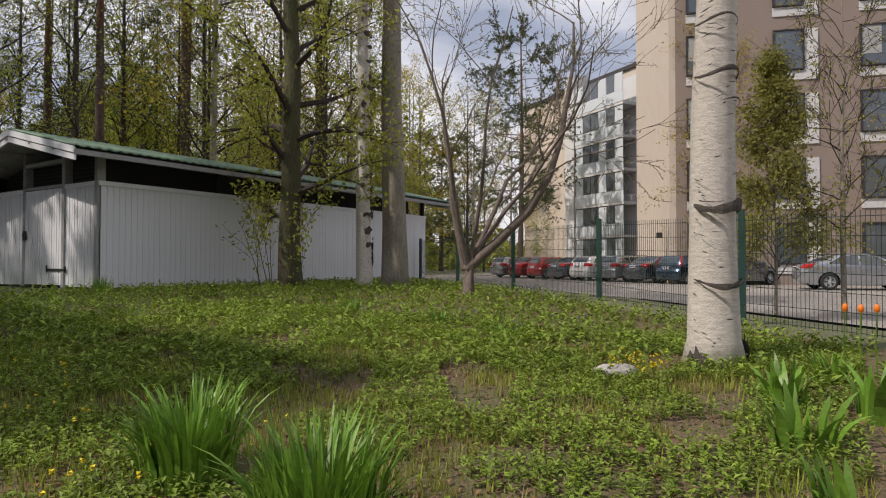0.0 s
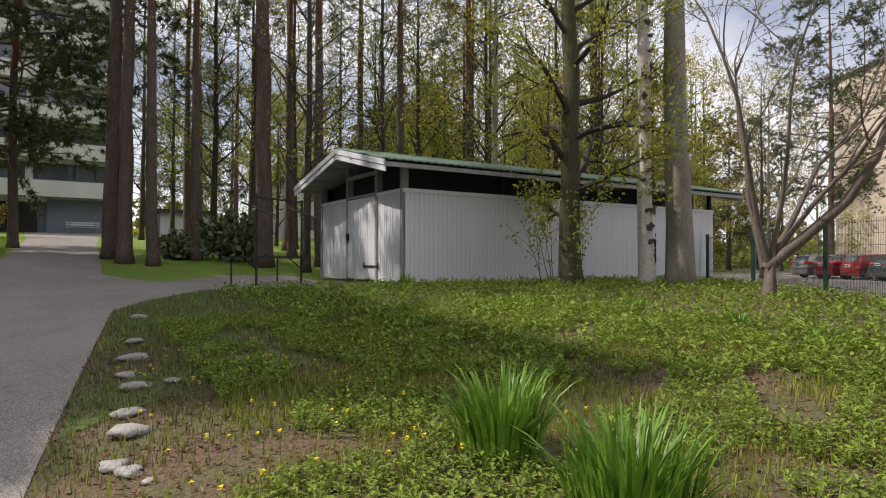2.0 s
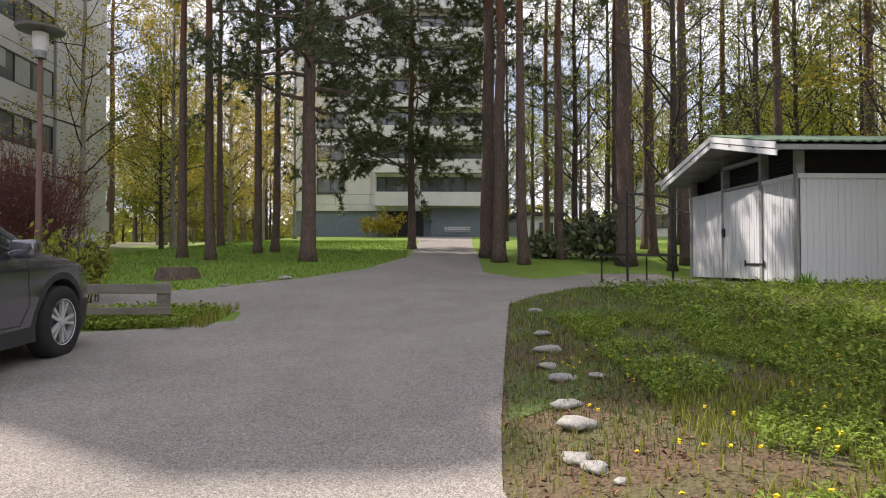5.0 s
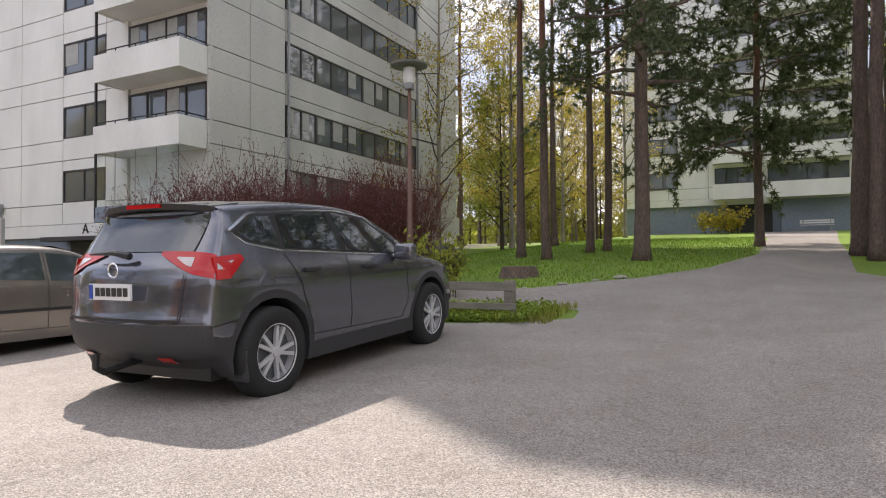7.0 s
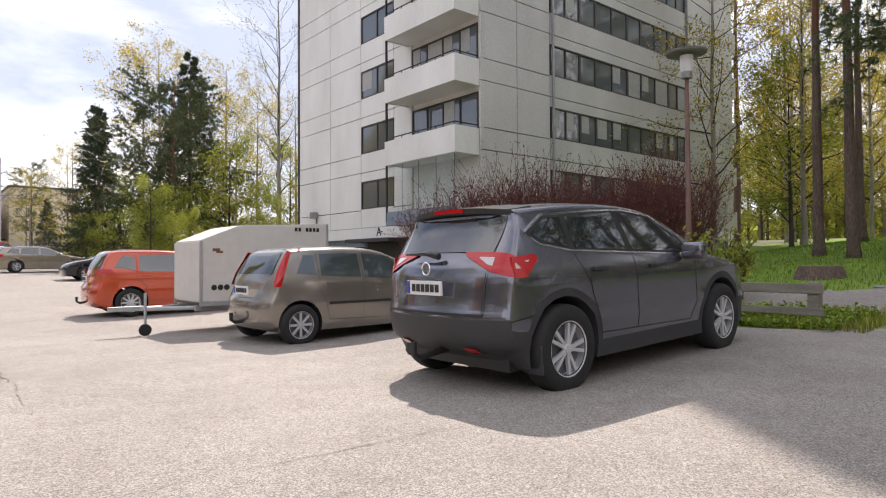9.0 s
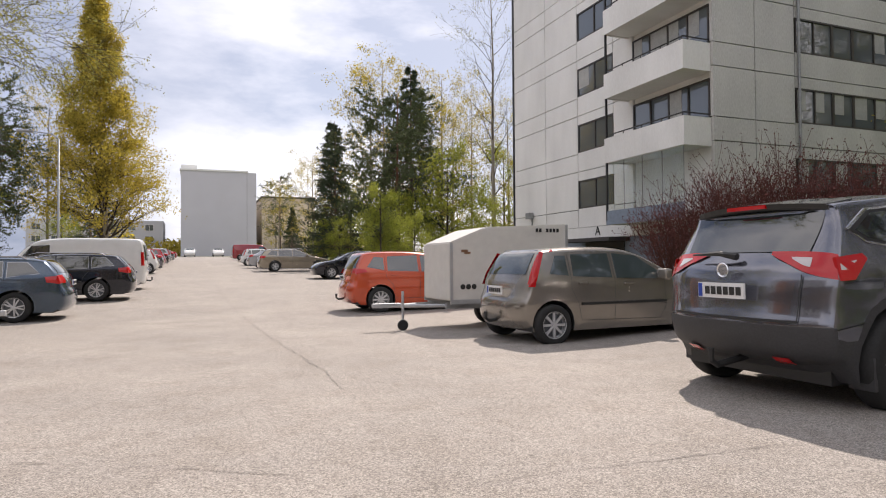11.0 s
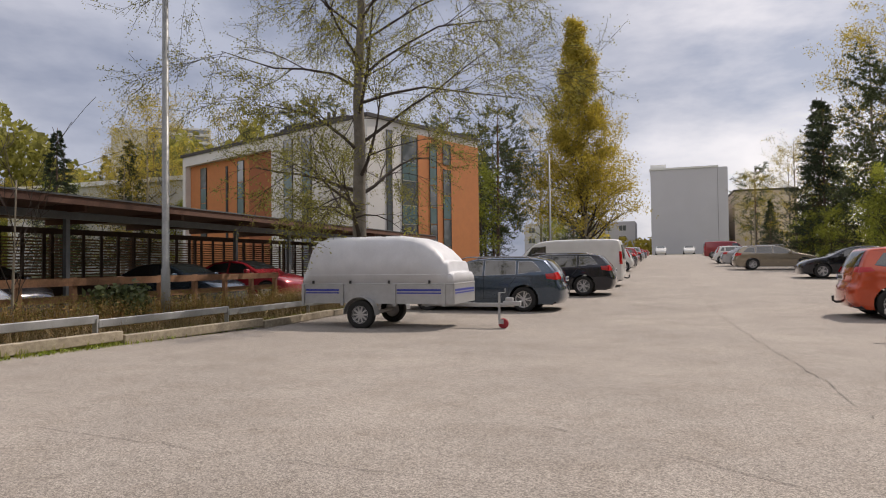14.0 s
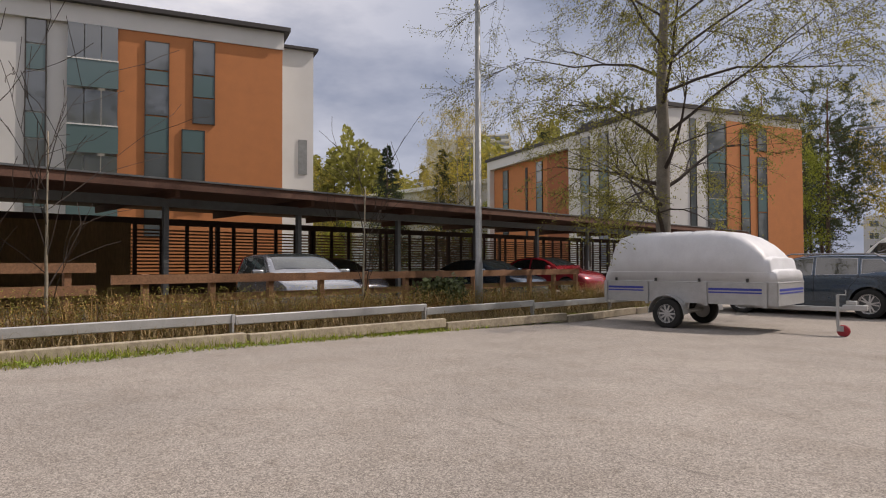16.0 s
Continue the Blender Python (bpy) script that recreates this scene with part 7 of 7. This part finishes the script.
for x, y, s in ((4.08, -0.30, 0.16), (4.48, -0.35, 0.13), (5.12, -0.46, 0.14), (6.14, -0.56, 0.15), (6.9, -0.66, 0.13), (3.6, -0.19, 0.11), (3.46, -0.24, 0.10), (3.28, -0.30, 0.05), (5.05, -0.69, 0.09), (8.6, -0.9, 0.14), (5.55, -0.45, 0.12)):
    stone(x, y, s)
stone(1.66, -4.95, 0.26, "pale stone beside the birch")
for x, y, s in ((13.2, 4.4, 0.15), (13.9, 3.9, 0.12), (14.5, 3.5, 0.2), (12.6, 5.0, 0.1)):
    stone(x, y, s)


# ---- ground cover ----
def blades(n, area, rng, height, width, mat, name, label, mask=None, bend=0.35, up=0.0):
    """Single bent blades of grass rooted on the ground."""
    x0, y0, x1, y1 = area
    vs, fs = [], []
    k = 0
    for i in range(n):
        x, y = rng.uniform(x0, x1), rng.uniform(y0, y1)
        if mask and not mask(x, y):
            continue
        z = gz(x, y) + up
        a = rng.uniform(0, 6.283)
        h = height * rng.uniform(0.5, 1.3)
        w = width * rng.uniform(0.6, 1.3)
        c, s = math.cos(a), math.sin(a)
        b = bend * h * rng.uniform(0.2, 1.5)
        vs += [(x - s * w, y + c * w, z), (x + s * w, y - c * w, z), (x + c * b * 0.4 + s * w * 0.7, y + s * b * 0.4 - c * w * 0.7, z + h * 0.6), (x + c * b * 0.4 - s * w * 0.7, y + s * b * 0.4 + c * w * 0.7, z + h * 0.6), (x + c * b, y + s * b, z + h)]
        fs += [(k, k + 1, k + 2, k + 3), (k + 3, k + 2, k + 4)]
        k += 5
    return tagged(part(name, (vs, fs), mat), label, "grass", kind="stuff")


def herbs(n, area, rng, height, size, mat, name, label, mask=None, count=5):
    """Low leafy herbs: rosettes of broad leaves."""
    x0, y0, x1, y1 = area
    vs, fs = [], []
    k = 0
    for i in range(n):
        x, y = rng.uniform(x0, x1), rng.uniform(y0, y1)
        if mask and not mask(x, y):
            continue
        z = gz(x, y)
        hh = height * rng.uniform(0.3, 1.2)
        for j in range(count):
            a = rng.uniform(0, 6.283)
            L, w = size * rng.uniform(0.6, 1.4), size * 0.32 * rng.uniform(0.7, 1.3)
            c, s = math.cos(a), math.sin(a)
            zz = z + hh * (0.3 + 0.7 * j / count)
            dz = rng.uniform(-0.1, 1.1) * L
            vs += [(x, y, zz), (x + c * L * 0.5 - s * w, y + s * L * 0.5 + c * w, zz + dz * 0.6), (x + c * L, y + s * L, zz + dz * 0.7), (x + c * L * 0.5 + s * w, y + s * L * 0.5 - c * w, zz + dz * 0.6)]
            fs.append((k, k + 1, k + 2, k + 3))
            k += 4
    return tagged(part(name, (vs, fs), mat), label, "plants", kind="stuff")


def on_bank(x, y):
    return inside((x, y), BANK) and not (SX0 - 0.1 < x)


def patchy(t, sc):
    return lambda x, y: on_bank(x, y) and noise.noise((x * sc, y * sc, 3.1)) > t - 0.15 and not (3.0 < x < 9.5 and y > -0.82 - 0.05 * (x - 4))


rg = np.random.default_rng(100)
NEAR = (0.0, -7.0, 8.0, 0.2)
blades(80000, NEAR, rg, 0.075, 0.0035, M_grass, "grass", "short spring grass on the bank", patchy(0.1, 0.9))
blades(26000, (-1, -16, 13, 0.3), rg, 0.08, 0.006, M_grass, "grass", "spring grass further up the bank", on_bank)
herbs(34000, NEAR, rg, 0.11, 0.030, M_herb, "weeds", "low leafy weeds on the bank", patchy(0.06, 1.5), 6)
herbs(13000, (-1, -16, 13, -2.5), rg, 0.16, 0.06, M_herb, "weeds", "dense leafy ground cover on the bank", lambda x, y: on_bank(x, y) and math.hypot(x, y) > 5.2 + 2.5 * noise.noise((x, y, 0.5)))
blades(3500, NEAR, rg, 0.04, 0.0025, M_straw, "dry_grass", "dry straw in the weeds", on_bank, 2.0)
herbs(10000, NEAR, rg, 0.015, 0.03, M_deadleaf, "dead_leaves", "brown dead leaves on the earth", on_bank, 2)


def clump(x, y, seed, n, h, w, lab, blade=0.011):
    rng = np.random.default_rng(seed)
    e = empty("lily_clump", pose(x, y, gz(x, y)), lab, "plant", "lily clumps")
    for i in range(n):
        a = rng.uniform(0, 6.283)
        r = 0.10 * math.sqrt(rng.uniform(0, 1)) * w
        hh = h * rng.uniform(0.6, 1.1)
        b = hh * rng.uniform(0.05, 0.6)
        c, s = math.cos(a), math.sin(a)
        wd = blade * rng.uniform(0.7, 1.3)
        twist = rng.uniform(-0.8, 0.8)
        vs, m = [], 6
        for j in range(m + 1):
            u = j / m
            q = wd * (1 - u ** 2.5)
            zz = hh * (u - 0.34 * (b / hh) * u ** 3)
            px, py = c * (r + b * u ** 2.2), s * (r + b * u ** 2.2)
            ct, st2 = math.cos(a + twist * u), math.sin(a + twist * u)
            vs += [(px - st2 * q, py + ct * q, zz), (px + st2 * q, py - ct * q, zz)]
        part("blade", (vs, [(2 * j, 2 * j + 1, 2 * j + 3, 2 * j + 2) for j in range(m)]), M_lily, e)
    return e


clump(2.60, -1.80, 1, 260, 0.46, 2.1, "clump of fresh green lily blades on the bank")
clump(1.72, -1.72, 2, 280, 0.47, 2.3, "tall clump of bright green lily blades")
for i, (x, y) in enumerate(((0.05, -2.75), (-0.25, -3.3), (0.3, -3.7), (-0.4, -4.0), (0.45, -4.6), (-0.05, -4.5), (-0.6, -3.0))):
    clump(x, y, 30 + i, 22, 0.30 + 0.03 * (i % 3), 1.6, "broad green tulip leaves on the bank", 0.028)
for x, y, s in ((11.4, -6.2, 0.35), (6.2, -7.0, 0.2), (3.2, -6.0, 0.18), (4.4, -6.6, 0.2), (0.2, -5.5, 0.25)):
    clump(x, y, int(x * 10), 60, s, 1.5, "small tuft of long grass")


def flowers(n, area, mat, name, label, seed, mask, h=0.10, size=0.013):
    rng = np.random.default_rng(seed)
    vs, fs, hv, hf = [], [], [], []
    for i in range(n):
        x, y = rng.uniform(area[0], area[2]), rng.uniform(area[1], area[3])
        if mask and not mask(x, y):
            continue
        z = gz(x, y) + h * rng.uniform(0.6, 1.2)
        for j in range(4):
            a = rng.uniform(0, 6.28)
            c, s = math.cos(a) * size, math.sin(a) * size
            k = len(vs)
            zz = z + rng.uniform(-0.01, 0.01)
            vs += [(x - c, y - s, zz), (x + s, y - c, zz + 0.006), (x + c, y + s, zz), (x - s, y + c, zz + 0.006)]
            fs.append((k, k + 1, k + 2, k + 3))
    return tagged(part(name, (vs, fs), mat), label, "flowers", kind="stuff")


flowers(75, (2.4, -2.6, 5.6, -0.3), M_flower, "flowers", "small yellow wild flowers by the drive", 1, on_bank, 0.13, 0.013)
flowers(40, (1.2, -4.9, 1.6, -4.5), M_flower, "flowers", "bunch of yellow flowers near the birch", 2, on_bank, 0.2)
flowers(40, (2.5, -7.5, 6, -6.2), M_blueflower, "flowers", "small blue spring flowers", 3, on_bank, 0.12)
for i in range(5):
    x, y = -0.08 + 0.10 * (i % 3) - 0.27 * (i // 3), -5.7 + 0.05 * (i % 2) - 0.12 * (i // 3)
    t = empty("tulip", pose(x, y, gz(x, y)), "orange tulip on a thin green stalk", "flower", "tulips")
    part("stalk", tube([(0, 0, 0), (0.01, 0, 0.26), (0, 0.01, 0.50)], [0.005] * 3, 5), M_lily, t)
    part("bloom", lathe([(0.005, 0.42), (0.017, 0.432), (0.022, 0.45), (0.016, 0.475), (0.005, 0.485)], 8, "z"), M_tulip, t, smooth=True).location = (0, 0.01, 0.08)
sheet("lawn", [(4.4, 0.03), (5.7, -0.14), (6.5, -0.27), (9.5, -0.74), (10.6, -1.32), (11.9, -2.33), (12.2, -5.9), (9.4, -6.0), (7.0, -4.2), (5.2, -2.0)], M_turf, 0.010, 0.5, label="short green grass beside the drive", category="lawn")
blades(34000, (3.4, -4.5, 12, 0.1), rg, 0.055, 0.003, M_grass_deep, "grass", "grass along the drive", on_bank)
# strip along the guard rail
M_rustleaf = material("rusty budding twigs", (0.34, 0.20, 0.07), 0.9, vary=0.4, per_island=0.5, bump=0)
blades(2600, (-10.5, -3, -9.3, 17.5), rg, 0.5, 0.004, M_redtwig, "twigs", "thin reddish twigs of a low hedge", None, 0.5)
shrub("dwarf_pine", -10.1, 10.3, 0.8, 0.8, 0.9, M_twig, M_needle, "small green pine shrub by the lamp post", 140, 30, 4, 0.07)
blades(12000, (-10.4, -3, -8.75, 18), rg, 0.3, 0.006, M_straw, "dry_grass", "dry straw and dead stalks along the guard rail", None, 0.8)
blades(9000, (-9.1, -3, -8.3, 18), rg, 0.12, 0.006, M_grass, "grass", "green grass growing along the timber kerb", None, 0.6)
blades(6000, (-8.75, -3, -8.15, 13), rg, 0.07, 0.005, M_grass, "grass", "short grass at the foot of the timber kerb", None, 0.6)
herbs(900, (-8.7, -3, -8.15, 13), rg, 0.05, 0.04, M_herb, "weeds", "small green weeds at the foot of the timber kerb", None)
M_weed = material("tawny weed stalk", (0.32, 0.21, 0.08), 0.9, vary=0.35, per_island=0.45, bump=0)
M_weedleaf = material("yellow green weed leaf", (0.27, 0.25, 0.05), 0.8, vary=0.35, per_island=0.4, bump=0, subsurface=0.3)
blades(9000, (-10.55, -3, -9.4, 17.5), rg, 0.62, 0.005, M_weed, "weed_stalks", "tawny upright weed stalks in the strip", None, 0.45)
herbs(11000, (-10.5, -3, -9.3, 17.5), rg, 0.72, 0.03, M_weedleaf, "weeds", "yellow-green young weeds in the strip", None, 6)
herbs(10000, (-10.5, -3, -9.2, 17.5), rg, 0.62, 0.03, M_rustleaf, "weeds", "brown dry weeds beside the timber fence", None, 6)
herbs(1400, (8.6, 3.6, 10.3, 8), rg, 0.12, 0.07, M_herb, "weeds", "leafy ground cover behind the low fence", None)
blades(9000, (8.7, 3.3, 10.3, 9), rg, 0.12, 0.006, M_grass, "grass", "grass round the low fence", None)
blades(36000, (12.7, 1.0, 40, 14), rg, 0.07, 0.010, M_lawnblade, "grass", "mown spring lawn", lambda x, y: not inside((x, y), ASPHALT))

# ---- carpet rack by the shed ----
rk = empty("carpet_rack", pose(14.0, -3.9, gz(14.0, -3.9), 0, 0, -60), "black steel carpet-airing rack on the gravel", "rack")
for x in (0.0, 1.5):
    part("post", tube([(x, 0, -0.1), (x, 0, 2.0)], [0.03] * 2, 6), M_black, rk)
    part("arm", tube([(x, -0.45, 1.55), (x, 0.45, 1.85)], [0.022] * 2, 6), M_black, rk)
    part("brace", tube([(x, 0, 0.35), (x, 0.4, 0.62)], [0.018] * 2, 6), M_black, rk)
    part("leg", tube([(x, 0.75, -0.1), (x, 0.75, 0.62)], [0.022] * 2, 6), M_black, rk)
part("rail", tube([(0, 0, 1.95), (1.5, 0, 1.95)], [0.025] * 2, 6), M_black, rk)
part("table", boxes((-0.1, -0.1, 0.60, 1.6, 0.85, 0.65)), M_black, rk)

# ---- seams and cracks in the asphalt ----
def crack(pts, w, seed, name="asphalt_crack"):
    rng = np.random.default_rng(seed)
    vs, fs = [], []
    for (x0, y0), (x1, y1) in zip(pts, pts[1:]):
        L = math.hypot(x1 - x0, y1 - y0)
        n = max(2, int(L / 0.12))
        nx, ny = -(y1 - y0) / L, (x1 - x0) / L
        k = len(vs)
        for i in range(n + 1):
            u = i / n
            j = 0.05 * noise.noise((x0 + u * L * 0.9, seed * 7.7, 0)) + rng.normal(0, 0.012)
            q = w * max(0.05, rng.normal(0.8, 0.5))
            x, y = x0 + (x1 - x0) * u + nx * j, y0 + (y1 - y0) * u + ny * j
            vs += [(x - nx * q, y - ny * q, gz(x, y) + 0.017), (x + nx * q, y + ny * q, gz(x, y) + 0.017)]
        fs += [(k + 2 * i, k + 2 * i + 1, k + 2 * i + 3, k + 2 * i + 2) for i in range(n)]
    return tagged(part(name, (vs, fs), M_crack), "dark crack running through worn asphalt", "crack", kind="structure")


M_crack = material("tar filled crack", (0.17, 0.155, 0.143), 0.95, vary=0.4, scale=9)
crack([(0.35, 46), (0.55, 28), (0.75, 17), (0.9, 11.5), (1.0, 8.2), (0.95, 6.3)], 0.0048, 1)
crack([(-6.5, 4.35), (-3.2, 4.1), (0.0, 4.05), (3.0, 3.9)], 0.0022, 2)
crack([(-5.2, 7.6), (-3.4, 6.6), (-1.5, 5.5), (0.2, 4.5)], 0.0026, 3)
crack([(10.6, 2.75), (10.9, 2.8), (11.6, 2.95), (13.0, 2.95), (14.8, 3.0)], 0.0026, 4)
crack([(4.6, 3.6), (6.3, 3.75), (8.2, 4.1)], 0.0026, 5)
crack([(3.0, 8.0), (4.2, 7.2), (5.5, 7.0)], 0.0022, 6)
crack([(-3.4, 9.6), (-2.2, 9.1), (-1.9, 8.6)], 0.0044, 7)


# ---- woods that close the horizon ----
def far_wood(a0, a1, near, far, height, n, mat, seed, label):
    rng = np.random.default_rng(seed)
    vs, fs = [], []
    for i in range(n):
        a, d = radians(rng.uniform(a0, a1)), rng.uniform(near, far)
        x, y = d * math.sin(a), d * math.cos(a)
        top = height * (0.65 + 0.5 * noise.noise((a * 14, d * 0.05, seed)) + 0.2 * noise.noise((a * 60, 1, seed)))
        z = gz(x, y) + top * rng.uniform(0, 1) ** 0.9
        u, w = rng.normal(0, 1, 3), rng.normal(0, 1, 3)
        u, w = u / np.linalg.norm(u) * 0.55, w / np.linalg.norm(w) * 0.4
        c = np.array((x, y, z))
        k = len(vs)
        vs += [tuple(c - u), tuple(c - w), tuple(c + u), tuple(c + w)]
        fs.append((k, k + 1, k + 2, k + 3))
    return tagged(part("far_woods", (vs, fs), mat), label, "woods", kind="stuff")


far_wood(48, 165, 100, 122, 8, 18000, M_leaf_olive, 1, "hazy olive-green spring woods in the distance")
far_wood(48, 165, 92, 112, 5, 9000, M_leaf_green, 2, "fresh green undergrowth in the distance")
far_wood(-80, -24, 105, 125, 12, 12000, M_leaf_olive, 3, "olive-green woods on the rise behind the flats")
far_wood(-60, -35, 86, 100, 21, 15000, M_leaf_olive, 5, "olive and yellow-green trees on the hill behind the carport")
far_wood(-6, 16, 150, 170, 7, 4000, M_leaf_yellow, 4, "pale trees beyond the far end of the car park")
